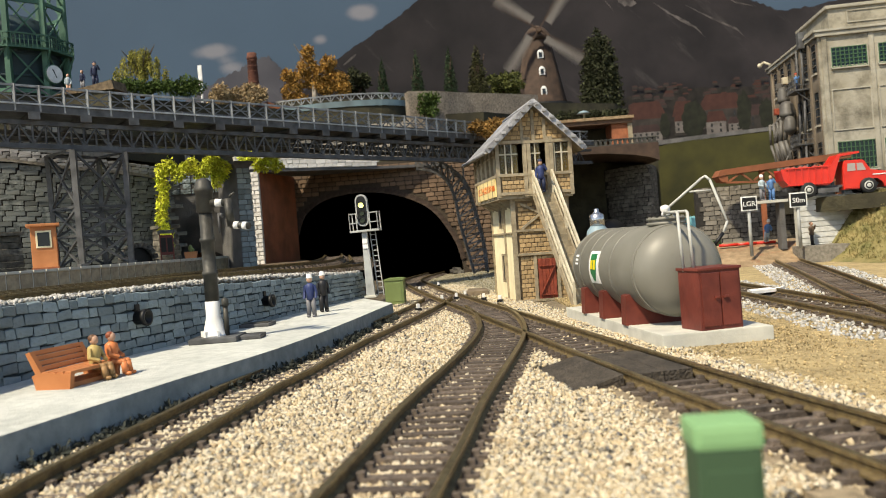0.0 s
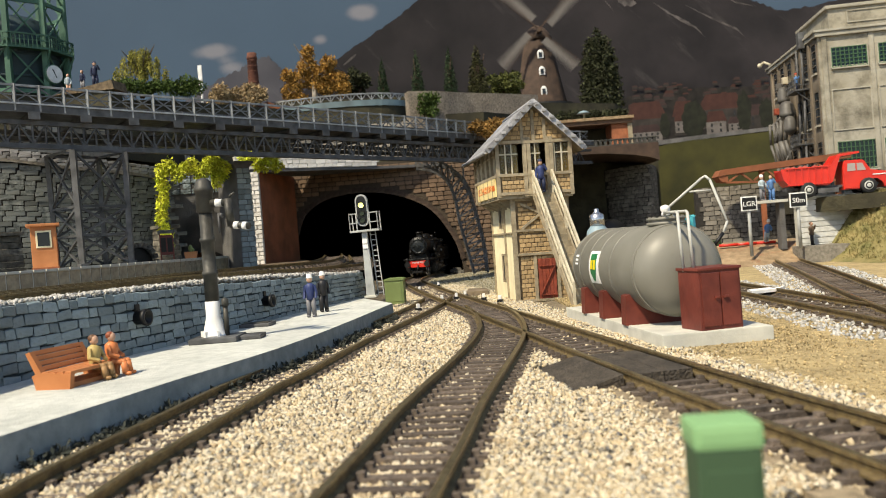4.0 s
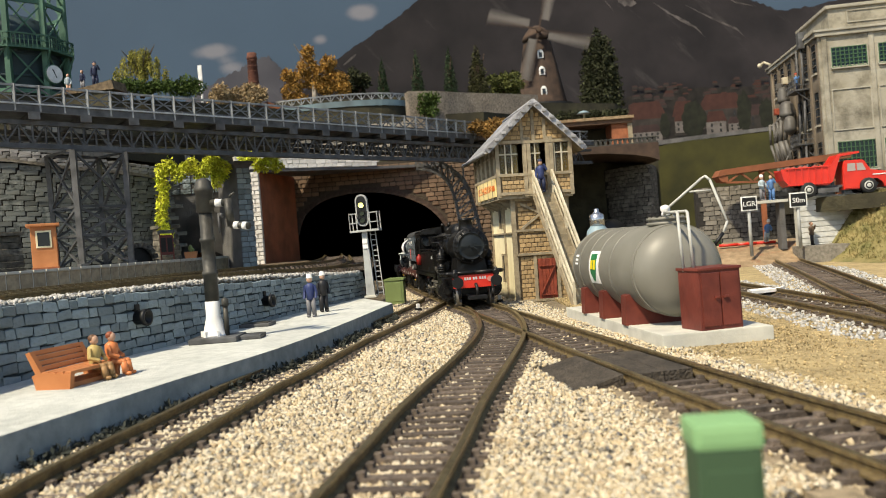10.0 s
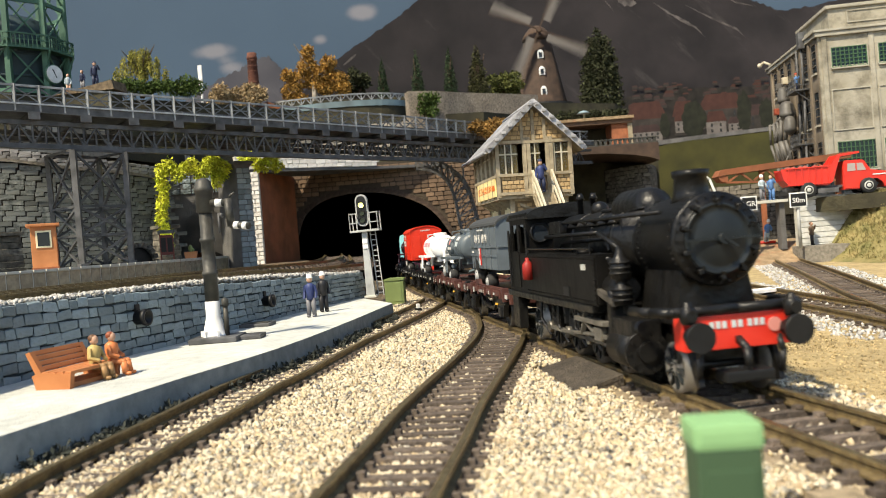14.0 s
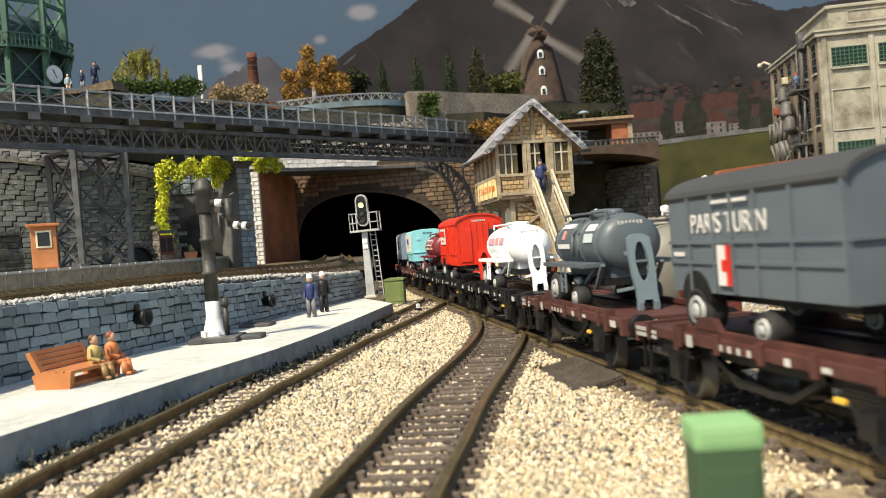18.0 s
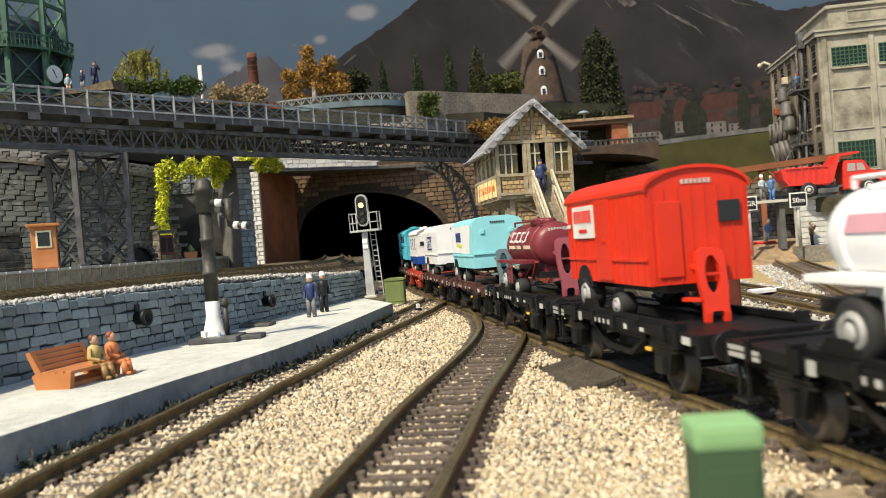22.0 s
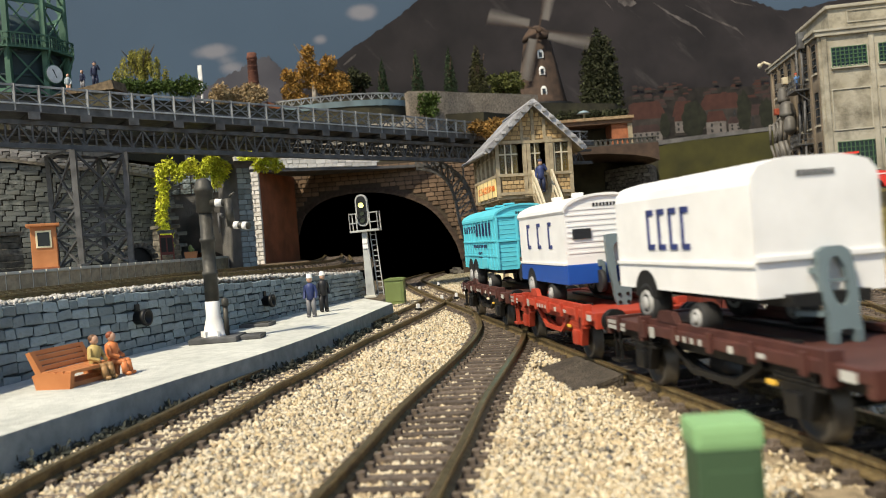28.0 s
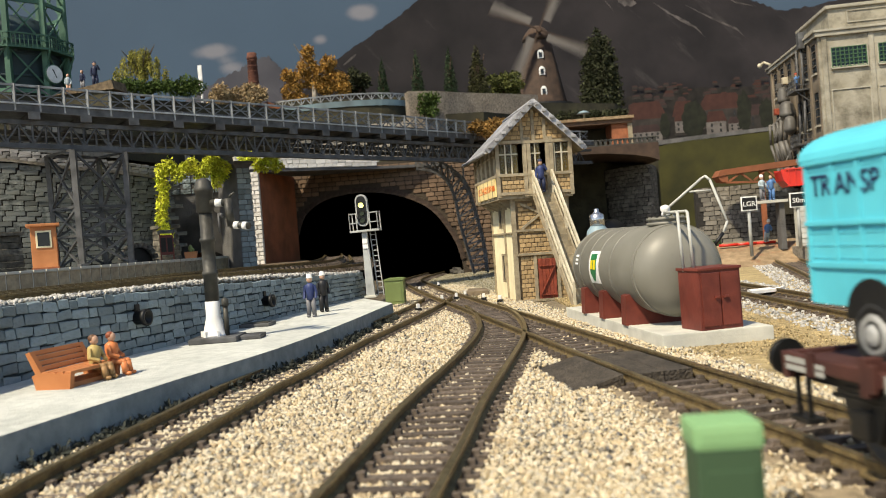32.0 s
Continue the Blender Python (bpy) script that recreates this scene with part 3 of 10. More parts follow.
RAIL = [(-1.35, -2.5), (-1.35, -2.1), (-0.4, -1.7), (-0.4, -0.8), (-0.75, -0.6), (-0.75, -0.02), (-0.5, 0), (0.5, 0), (0.75, -0.02), (0.75, -0.6), (0.4, -0.8), (0.4, -1.7), (1.35, -2.1), (1.35, -2.5)]


def railway_track(way, s0, s1, pitch, label, width=25.6, z=0.0):
    t = thing("railway_track", 0, 0, z, 0, label, "railway track", "tracks of the layout", "structure")
    for sd in (-8.65, 8.65):
        bm = B()
        sweep(bm, way, RAIL, s0, s1, 6, sd)
        part("rail", bm, "rail_side", t)
        bm = B()
        sweep(bm, way, [(-0.55, 0.004), (-0.55, 0.05), (0.55, 0.05), (0.55, 0.004)], s0, s1, 6, sd)
        part("rail_head", bm, "rail_top", t, "worn shiny rail top")
    bm = B()
    box(bm, -width / 2, -1.2, -4.4, width / 2, 1.2, -2.5, 0.2)
    for sd in (-8.65, 8.65):
        for k in (-2.1, 2.1):
            box(bm, sd + k - 0.7, -0.9, -2.5, sd + k + 0.7, 0.9, -1.7)
    me = mesh_of("sleeper", bm, "sleeper")
    rnd = random.Random(4)
    for i in range(min(300, int((s1 - s0) / pitch))):
        s = s1 - (i + 0.5) * pitch if way is not TRAIN_WAY else s0 + (i + 0.5) * pitch
        d = way.dirn(s)
        c = way.at(s)
        part("sleeper", me, None, t, "", (c.x, c.y, c.z + rnd.uniform(-0.1, 0.1), 0, 0, math.degrees(math.atan2(d.y, d.x)) - 90 + rnd.uniform(-1, 1)))
    return t


railway_track(LEFT_WAY, LEFT_WAY.near_y(60), LEFT_WAY.near_y(520), 6.0, "straight brown rails on dark wooden sleepers beside the platform")
railway_track(MID_WAY, MID_WAY.near_y(60), MID_WAY.near_y(440), 6.0, "curved brown rails on dark wooden sleepers in pale ballast")
railway_track(TRAIN_WAY, TRAIN_WAY.near_y(1050), TRAIN_WAY.near_y(40), 6.6, "main brown rails on dark sleepers leaving the tunnel")

# ---- ground ----
bm = B()
sweep(bm, TRAIN_WAY, [(-5.0, -6), (-5.0, -4.0), (1.5, -3.2), (6.5, -3.2), (6.5, -6)], TRAIN_WAY.near_y(232), TRAIN_WAY.near_y(40), 6, 12.5)
single("ground_shoulder", bm, "mortar", label="beige grit shoulder beside the main track", category="ground", kind="structure")
bm = B()
box(bm, -5000, -3000, -30, 5000, 6000, -4.5)
single("ground", bm, "ballast", label="baseboard covered with ballast and grit", category="ground", kind="structure")


# ---- platform and retaining wall ----
EDGE = Way([(-100, -60), (-93, 60), (-87.5, 140), (-85.1, 158), (-76.7, 190), (-71, 212), (-63.2, 238), (-53.8, 272), (-43, 331), (-28, 434)])
WALL = Way([(-138, -60), (-133, 100), (-122, 228), (-108, 278), (-97, 318), (-84, 372), (-70, 435), (-55, 490), (-49, 512)])


def upper_z(x, y):
    """Height of the upper level's ground."""
    w = wall_top(y)
    return w + (26 - w) * min(1, max(0, (-60 - x) / 60)) - 0.6


def wall_top(y):
    return float(np.interp(y, [0, 230, 346, 493, 600], [26, 26, 24, 19.5, 19.5]))


bm = B()
ns = 40
top_e, top_w, low_e, low_w = [], [], [], []
for i in range(ns + 1):
    e = EDGE.at(EDGE.s[-1] * i / ns)
    w = WALL.at(WALL.near_y(505) * i / ns)
    top_e.append(bm.verts.new((e.x, e.y, 4.5)))
    top_w.append(bm.verts.new((w.x - 1, w.y, 4.5)))
    low_e.append(bm.verts.new((e.x + 0.6, e.y, -6)))
    low_w.append(bm.verts.new((w.x - 1, w.y, -6)))
# edge and end faces take the concrete tone with shade painted in
for i in range(ns):
    bm.faces.new((top_e[i], top_e[i + 1], top_w[i + 1], top_w[i]))
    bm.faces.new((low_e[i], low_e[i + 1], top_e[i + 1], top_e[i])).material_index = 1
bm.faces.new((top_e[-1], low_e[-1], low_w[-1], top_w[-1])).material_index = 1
single("pavement_platform", bm, ["concrete", "platform_side_shaded"], label="pale grey painted concrete station platform", category="platform", kind="structure")


def stone_wall(name, way, s0, s1, zlo, zhi, rows, length, depth, mats, label, seed, limit=300, out=1, jit=0.35):
    """A wall of uneven stones along a way; out: +1 shows its stones to the right of the way."""
    t = thing(name, 0, 0, 0, 0, label, "stone wall", "", "structure")
    bm = B()
    n = 40
    ring = []
    for i in range(n + 1):
        s = s0 + (s1 - s0) * i / n
        a, b = way.side(s, 0), way.side(s, -out * depth)
        lo, hi = zlo(a.y) if callable(zlo) else zlo, zhi(a.y) if callable(zhi) else zhi
        ring.append([bm.verts.new((*a.xy, lo)), bm.verts.new((*a.xy, hi)), bm.verts.new((*b.xy, hi)), bm.verts.new((*b.xy, lo))])
    for A, C in zip(ring, ring[1:]):
        for k in range(4):
            bm.faces.new((A[k], A[(k + 1) % 4], C[(k + 1) % 4], C[k]))
    bm.faces.new(ring[0]), bm.faces.new(ring[-1])
    part("joints", bm, mats[1], t)
    rnd = random.Random(seed)
    shapes = []
    for k in range(8):
        bm = B()
        v = box(bm, -0.5, -0.5, -0.5, 0.5, 0.5, 0.5)
        for q in v:
            q.co += Vector((rnd.uniform(-.13, .13), rnd.uniform(-.22, .22), rnd.uniform(-.2, .2))) * jit
        bmesh.ops.bevel(bm, geom=bm.edges[:], offset=0.07, segments=1, affect="EDGES")
        shapes.append(mesh_of("stone", bm, mats[0]))
    todo = []
    for r in range(rows):
        s = s0 + rnd.uniform(0, length)
        while s < s1:
            L = length * rnd.uniform(0.6, 1.5)
            todo.append((r, s + L / 2, L))
            s += L
    rest = B()
    rnd.shuffle(todo)
    for k, (r, s, L) in enumerate(todo):
        a = way.side(s, out * rnd.uniform(0.0, 0.16))
        lo, hi = zlo(a.y) if callable(zlo) else zlo, zhi(a.y) if callable(zhi) else zhi
        hh = (hi - lo) / rows
        d = way.dirn(s)
        m = mm(a.x, a.y, lo + (r + 0.5) * hh + rnd.uniform(-.15, .15) * hh * jit, 0, rnd.uniform(-6, 6) * jit, math.degrees(math.atan2(d.y, d.x)))
        m = m @ Matrix.Diagonal((L * 0.93, 1.5 * rnd.uniform(0.85, 1.1), hh * rnd.uniform(0.85 - 0.04 * jit, 0.92 + 0.1 * jit), 1))
        if k < limit:
            ob = part("stone", shapes[k % 8], None, t)
            ob.matrix_basis = m
        else:
            v = box(rest, -0.5, -0.5, -0.5, 0.5, 0.5, 0.5)
            bmesh.ops.transform(rest, matrix=Matrix.Translation(m.translation * 1000) @ m.to_3x3().to_4x4(), verts=v)
    if len(todo) > limit:
        tagged(part("stones", rest, mats[0], t), kind="stuff")
    else:
        rest.free()
    return t


stone_wall("wall_retaining", WALL, WALL.near_y(150), WALL.near_y(508), 3.5, wall_top, 7, 5.6, 8, ("bluestone", "bluejoint"), "blue-grey rubble stone retaining wall behind the platform", 3, limit=470, jit=0.6)

# upper level behind the retaining wall
bm = B()
cols = []
for y in (-60, 100, 230, 300, 372, 435, 508, 600, 960):
    wx = WALL.at(WALL.near_y(min(y, 508))).x - 1.5 if y <= 508 else (-75 if y < 700 else -158)
    row = []
    for x in (wx, wx - 25, wx - 60, wx - 140, -900):
        k = min(1, max(0, (-60 - x) / 60))
        row.append(bm.verts.new((x, y, wall_top(y) + (26 - wall_top(y)) * k - 0.6)))
    row.insert(0, bm.verts.new((wx, y, -6)))
    cols.append(row)
for a, b in zip(cols, cols[1:]):
    for i in range(len(a) - 1):
        bm.faces.new((a[i], a[i + 1], b[i + 1], b[i]))
single("ground_upper", bm, "earth2", label="upper level of the layout under brown grit", category="ground", kind="structure")

# ---- sandy yard to the right of the main track ----
bm = B()
prism(bm, [(82, 60), (76, 190), (70, 262), (62, 360), (60, 640), (900, 640), (900, 60)], -4.4, -3.2, "Z")
single("ground_sand", bm, "sand", label="brown sandy yard beside the main track", category="ground", kind="structure")


# ---- viaduct ----
DECK = Way([(-420, 380, 6), (-330, 440, 5), (-253, 500, 3), (-200, 545, 1), (-131, 606, -1), (-50, 690, -2), (32, 790, -1), (105, 905, 1.5), (176, 985, 4), (264, 1030, 5)])
viaduct = thing("viaduct", 0, 0, 0, 0, "grey steel lattice viaduct with railings above the station", "bridge")
DS0, DS1 = DECK.near_y(420), DECK.near_y(990)


def up(z):
    return Vector((0, 0, z))


bm = B()
sweep(bm, DECK, [(-1, 127.5), (-1, 131), (-46, 131), (-46, 127.5)], DS0, DS1, 12)
part("deck", bm, "steel", viaduct)
bm = B()
sweep(bm, DECK, [(2.6, 128.2), (2.6, 132.0), (-1.5, 132.0), (-1.5, 128.2)], DS0, DS1, 12)
part("kerb", bm, "steel", viaduct)
# bright highlight along the kerb is painted as a paler flange
bm = B()
sweep(bm, DECK, [(3.4, 132.02), (3.4, 133.0), (-2.0, 133.0), (-2.0, 132.02)], DS0, DS1, 12)
part("kerb_flange", bm, "steel_pale", viaduct, "pale top flange, edge highlight put into its colour")
bm = B()
sweep(bm, DECK, [(3.2, 127.3), (3.2, 128.1), (-1.0, 128.1), (-1.0, 127.3)], DS0, DS1, 12)
part("kerb_flange", bm, "steel", viaduct)
girder_step = 15.0
n_bay = int((DS1 - DS0) / girder_step)
for off, low in ((-3.0, 107.0), (-43.0, 117.2)):
    bm = B()
    sweep(bm, DECK, [(-1.6, 120.8), (-1.6, 123.4), (1.6, 123.4), (1.6, 120.8)], DS0, DS1, 12, off)
    part("top_chord", bm, "steel", viaduct)
    bm = B()
    sweep(bm, DECK, [(-1.4, low), (-1.4, low + 2.6), (1.4, low + 2.6), (1.4, low)], DS0, DS1, 12, off)
    part("bottom_chord", bm, "steel", viaduct)
    bm = B()
    sweep(bm, DECK, [(-2.6, low - 0.7), (-2.6, low), (2.6, low), (2.6, low - 0.7)], DS0, DS1, 12, off)
    part("bottom_flange", bm, "steel", viaduct)
    for i in range(n_bay):
        a, b = DECK.side(DS0 + i * girder_step, off), DECK.side(DS0 + (i + 1) * girder_step, off)
        mid = (a + b) / 2
        foot, head = up(low + 2.4), up(121.2)
        bars = ((a + foot, mid + head, 1.5), (mid + head, b + foot, 1.5), (a + foot, a + head, 1.2), (mid + foot, mid + head, 0.9))
        for p, q, w in bars if off > -10 else bars[2:3]:
            bm = B()
            beam(bm, p, q, w, 0.9)
            part("brace", bm, "steel", viaduct)
        if off > -10:
            bm = B()
            box(bm, a.x - 2.0, a.y - 0.5, a.z + 109.6, a.x + 2.0, a.y + 0.5, a.z + 112.2)
            part("gusset", bm, "steel", viaduct)
for i in range(0, n_bay, 2):
    sb = DS0 + i * girder_step
    a, b = DECK.side(sb, 3), DECK.side(sb, -44)
    bm = B()
    beam(bm, a + up(125.6), b + up(125.6), 4.6, 3.4)
    part("cross_beam", bm, "steel", viaduct)
    bm = B()
    beam(bm, DECK.side(sb, 3.6) + up(125.4), DECK.side(sb, 1.8) + up(125.4), 6.6, 4.4)
    part("beam_end", bm, "steel", viaduct)
    bm = B()
    beam(bm, DECK.side(sb, -3) + up(121.5), DECK.side(sb + girder_step, -43) + up(121.5), 1.2, 1.0)
    part("floor_brace", bm, "steel", viaduct)
rail_step = 14.0
for i in range(int((DS1 - DS0) / rail_step)):
    a, b = DECK.side(DS0 + i * rail_step, 2.2), DECK.side(DS0 + (i + 1) * rail_step, 2.2)
    bm = B()
    beam(bm, a + up(128), a + up(144.2), 1.7, 1.3)
    part("post", bm, "steel_light", viaduct)
    for p, q, w in ((a + up(143.3), b + up(143.3), 1.3), (a + up(137.6), b + up(137.6), 0.7), (a + up(133.4), b + up(142.6), 0.7), (a + up(142.6), b + up(133.4), 0.7)):
        bm = B()
        beam(bm, p, q, w, w)
        part("railing", bm, "steel_light" if w > 1 else "steel_mid", viaduct)
    a, b = DECK.side(DS0 + i * rail_step, -45), DECK.side(DS0 + (i + 1) * rail_step, -45)
    bm = B()
    beam(bm, a + up(131), a + up(143.6), 1.2)
    beam(bm, a + up(143), b + up(143), 1.0)
    beam(bm, a + up(133.4), b + up(142.6), 0.6)
    part("railing", bm, "steel", viaduct)


def pylon(x, y, w0, w1, z0, z1, rz):
    """A tapering four-legged lattice tower."""
    t = thing("lattice_pylon", x, y, z0, rz, "dark grey steel lattice pylon carrying the viaduct", "pylon", "pylons under the viaduct")
    h = z1 - z0
    lv = [0, 0.27, 0.52, 1.0]

    def leg(ix, iy, k):
        w = w0 + (w1 - w0) * k
        return Vector((ix * w / 2, iy * w / 2 * 0.9, h * k))

    for ix in (-1, 1):
        for iy in (-1, 1):
            bm = B()
            beam(bm, leg(ix, iy, 0), leg(ix, iy, 1), 3.4 if iy < 0 else 2.8)
            box(bm, leg(ix, iy, 0).x - 2.5, leg(ix, iy, 0).y - 2.5, 0, leg(ix, iy, 0).x + 2.5, leg(ix, iy, 0).y + 2.5, 2)
            part("leg", bm, "steel", t)
    for k0, k1 in zip(lv, lv[1:]):
        for (a, b) in (((-1, -1), (1, -1)), ((-1, 1), (1, 1)), ((-1, -1), (-1, 1)), ((1, -1), (1, 1))):
            bm = B()
            beam(bm, leg(*a, k0), leg(*b, k1), 1.5, 1.2)
            beam(bm, leg(*b, k0), leg(*a, k1), 1.5, 1.2)
            beam(bm, leg(*a, k1), leg(*b, k1), 1.8, 1.4)
            part("brace", bm, "steel", t)
    return t


pylon(-222, 541, 33, 35, 35.4, 107, 52)

# masonry pier of the viaduct
t = thing("bridge_pier", -151.7, 640, 25, 42, "grey concrete viaduct pier with a stone-faced side", "bridge pier")
bm = B()
prism(bm, [(0, 0), (12.5, 0), (11.8, 76), (13.5, 78.5), (14.5, 80.5), (-2, 80.5), (-1, 78.5), (0.6, 76)], 0, 30, "Y")
part("shaft", bm, "pier", t)
bm = B()
box(bm, -2.6, -1.6, 79.6, 15.1, 32, 81.4, 0.3)
part("cap", bm, "pier", t)
rnd = random.Random(9)
bm = B()
box(bm, -0.5, -0.5, -0.5, 0.5, 0.5, 0.5)
bmesh.ops.bevel(bm, geom=bm.edges[:], offset=0.12, segments=1, affect="EDGES")
quoin = mesh_of("stone", bm, "bluestone")
for r in range(19):
    x = 0.2 + r * 0.03
    while x < 11:
        L = min(rnd.uniform(4.5, 8), 12.4 - x)
        ob = part("stone", quoin, None, t)
        ob.matrix_basis = mm(x + L / 2, -0.3, 2.2 + r * 4.0) @ Matrix.Diagonal((L * 0.92, 1.8, 3.6, 1))
        x += L

# steel arch beside the tunnel portal
t = thing("steel_arch", 0, 0, 0, 0, "dark steel lattice arch rib beside the tunnel", "arch")
outer_rib = [Vector((-19.4, 806, 115.7)), Vector((-1.4, 808, 112.3)), Vector((15.1, 811, 101.6)), Vector((27.1, 815, 87.9)), Vector((34.5, 820, 61.4)), Vector((40.9, 826, 26.4)), Vector((42.4, 830, 0.1))]
inner_rib = [Vector((-20.1, 806, 107.1)), Vector((-6.3, 808, 104.6)), Vector((7.5, 811, 94.6)), Vector((14.9, 815, 77.5)), Vector((18.8, 820, 50)), Vector((24.2, 826, 24.9)), Vector((29.1, 830, 0.1))]
OR, IR = Way([tuple(v) for v in outer_rib]), Way([tuple(v) for v in inner_rib])
for back in (0, 34):
    for W, nm in ((OR, "outer_chord"), (IR, "inner_chord")):
        bm = B()
        strip(bm, [W.at(W.s[-1] * k / 24) + Vector((0, back, 0)) for k in range(25)], 2.2)
        part(nm, bm, "steel", t)
    for k in range(18):
        bm = B()
        a, b, c = OR.at(OR.s[-1] * k / 18), IR.at(IR.s[-1] * k / 18), IR.at(IR.s[-1] * (k + 1) / 18)
        d = Vector((0, back, 0))
        beam(bm, a + d, b + d, 1.1)
        beam(bm, a + d, c + d, 1.0)
        part("lattice_bar", bm, "steel", t)
for k in range(3, 18, 2):
    bm = B()
    a = OR.at(OR.s[-1] * k / 18)
    beam(bm, a, a + Vector((0, 34, 0)), 1.4)
    part("tie", bm, "steel", t)
for x, z0 in ((0, 104), (14, 98), (25, 82)):
    bm = B()
    beam(bm, (x, 812, z0), (x, 812, 106), 1.6)
    part("strut", bm, "steel", t)

# ---- tunnel portal ----
PY = 950
ARCH = Way([(20, 12), (13, 36), (-10, 70), (-46, 89), (-86, 95.5), (-124, 91), (-150, 75), (-161, 50)])
arch = [tuple(ARCH.at(ARCH.s[-1] * k / 24))[:2] for k in range(25)]


def arch_height(x):
    return float(np.interp(x, [a for a, b in arch][::-1], [b for a, b in arch][::-1], left=-9, right=-9))


opening = [(22, -5)] + arch + [(-163, -5)]
bm = B()
loop = opening + [(-166, -5), (-166, 127), (75, 127), (75, -5)]
lo = [bm.verts.new((a, PY, b)) for a, b in loop]
hi = [bm.verts.new((a, PY + 30, b)) for a, b in loop]
f1, f2 = bm.faces.new(lo), bm.faces.new(hi[::-1])
n = len(loop)
for i in range(n):
    bm.faces.new((lo[i], hi[i], hi[(i + 1) % n], lo[(i + 1) % n]))
bmesh.ops.triangulate(bm, faces=[f1, f2])
portal = single("wall_portal", bm, "brickjoint", label="brown stone tunnel portal with a wide arch", category="tunnel portal", kind="structure")
# voussoirs of the arch
ring = Way([(a, b) for a, b in arch])
for k in range(34):
    s = ring.s[-1] * (k + 0.5) / 34
    p, d = ring.at(s), ring.dirn(s)
    bm = B()
    box(bm, -3.75, -1.5, -0.5, 3.75, 1, 5.0, 0.15)
    ob = part("voussoir", bm, "archring", portal)
    ob.matrix_basis = mm(p.x, PY, p.y, 0, math.degrees(math.atan2(-d.y, d.x)) + 180, 0)
# courses of stones on the portal's face
bm = B()
box(bm, -0.5, -0.5, -0.5, 0.5, 0.5, 0.5)
bmesh.ops.bevel(bm, geom=bm.edges[:], offset=0.1, segments=1, affect="EDGES")
portal_brick = mesh_of("brick", bm, "brick")
bm = B()
box(bm, -0.5, -0.5, -0.5, 0.5, 0.5, 0.5)
bmesh.ops.bevel(bm, geom=bm.edges[:], offset=0.1, segments=1, affect="EDGES")
white_brick = mesh_of("stone", bm, "whitestone")
rnd = random.Random(12)
made = 0
for r in range(25):
    z = 2 + r * 5.0
    x = -166 + (r % 2) * 4
    while x < 74:
        L = rnd.uniform(7, 11)
        if z > max(arch_height(x), arch_height(x + L / 2), arch_height(x + L)) + 7.4 and x + L < 76 and made < 420:
            ob = part("brick", portal_brick, None, portal)
            ob.matrix_basis = mm(x + L / 2, PY - 0.2, z, 0, rnd.uniform(-1, 1), 0) @ Matrix.Diagonal((L - 0.7, 2 + rnd.uniform(-.6, .6), 4.3, 1))
            made += 1
        x += L
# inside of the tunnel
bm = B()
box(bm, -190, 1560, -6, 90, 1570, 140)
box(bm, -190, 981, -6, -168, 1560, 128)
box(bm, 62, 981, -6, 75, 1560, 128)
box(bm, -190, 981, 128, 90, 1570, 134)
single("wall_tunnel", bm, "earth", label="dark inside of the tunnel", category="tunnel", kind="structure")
bm = B()
prism(bm, [(-163, 981), (-150, 1120), (-154, 1122), (-167.5, 981)], -4, 100, "Z")
single("wall_lining", bm, "rust", label="rust-brown lining just inside the tunnel mouth", category="tunnel wall", kind="structure")
bm = B()
box(bm, -152, 1118, -4, -146, 1126, 100)
single("trim_tunnel", bm, "pier", label="grey post inside the tunnel mouth", category="post", kind="structure")
# wing wall, pilaster, ledge and pale parapet
bm = B()
prism(bm, [(-180, 862), (-160, 948), (-164, 949), (-190, 864)], 20, 118, "Z")
single("wall_wing", bm, "rust", label="rust-brown wing wall of the tunnel portal", category="wall", kind="structure")
t = thing("wall_pilaster", -186, 856, 20, 4, "whitewashed stone pilaster beside the wing wall", "pilaster", "", "structure")
bm = B()
box(bm, -6, -2, 0, 6, 8, 98)
part("core", bm, "whitestone", t)
for r in range(22):
    for c in range(2):
        ob = part("stone", quoin, None, t)
        ob.data = white_brick
        w = 7.2 if (r + c) % 2 else 4.6
        ob.matrix_basis = mm(-6.2 + w / 2 if c == 0 else 6.2 - w / 2, -2.4, 2.2 + r * 4.4) @ Matrix.Diagonal((w - 0.5, 1.6, 3.7, 1))
PARAPET = Way([(-200, 846), (-163, 868), (-105, 900), (-50, 932), (10, 948)])
bm = B()
sweep(bm, PARAPET, [(0, 118), (0, 121), (-60, 121), (-60, 118)], 0, PARAPET.s[-1], 10)
single("ledge", bm, "pier", label="dark concrete ledge over the tunnel portal", category="ledge", kind="structure")
stone_wall("wall_parapet", PARAPET, 0, PARAPET.near_y(925), 121, 134, 3, 8, 6, ("whitestone", "plinth"), "whitewashed stone parapet over the tunnel", 21, out=1)

# ---- stone walls of the upper level ----
BACK = Way([(-430, 505), (-293, 575), (-232, 628), (-203, 664), (-160, 700)])


def back_top(y):
    return float(np.interp(y, [520, 575, 595, 623, 658], [117, 110.5, 105.5, 102, 97]))



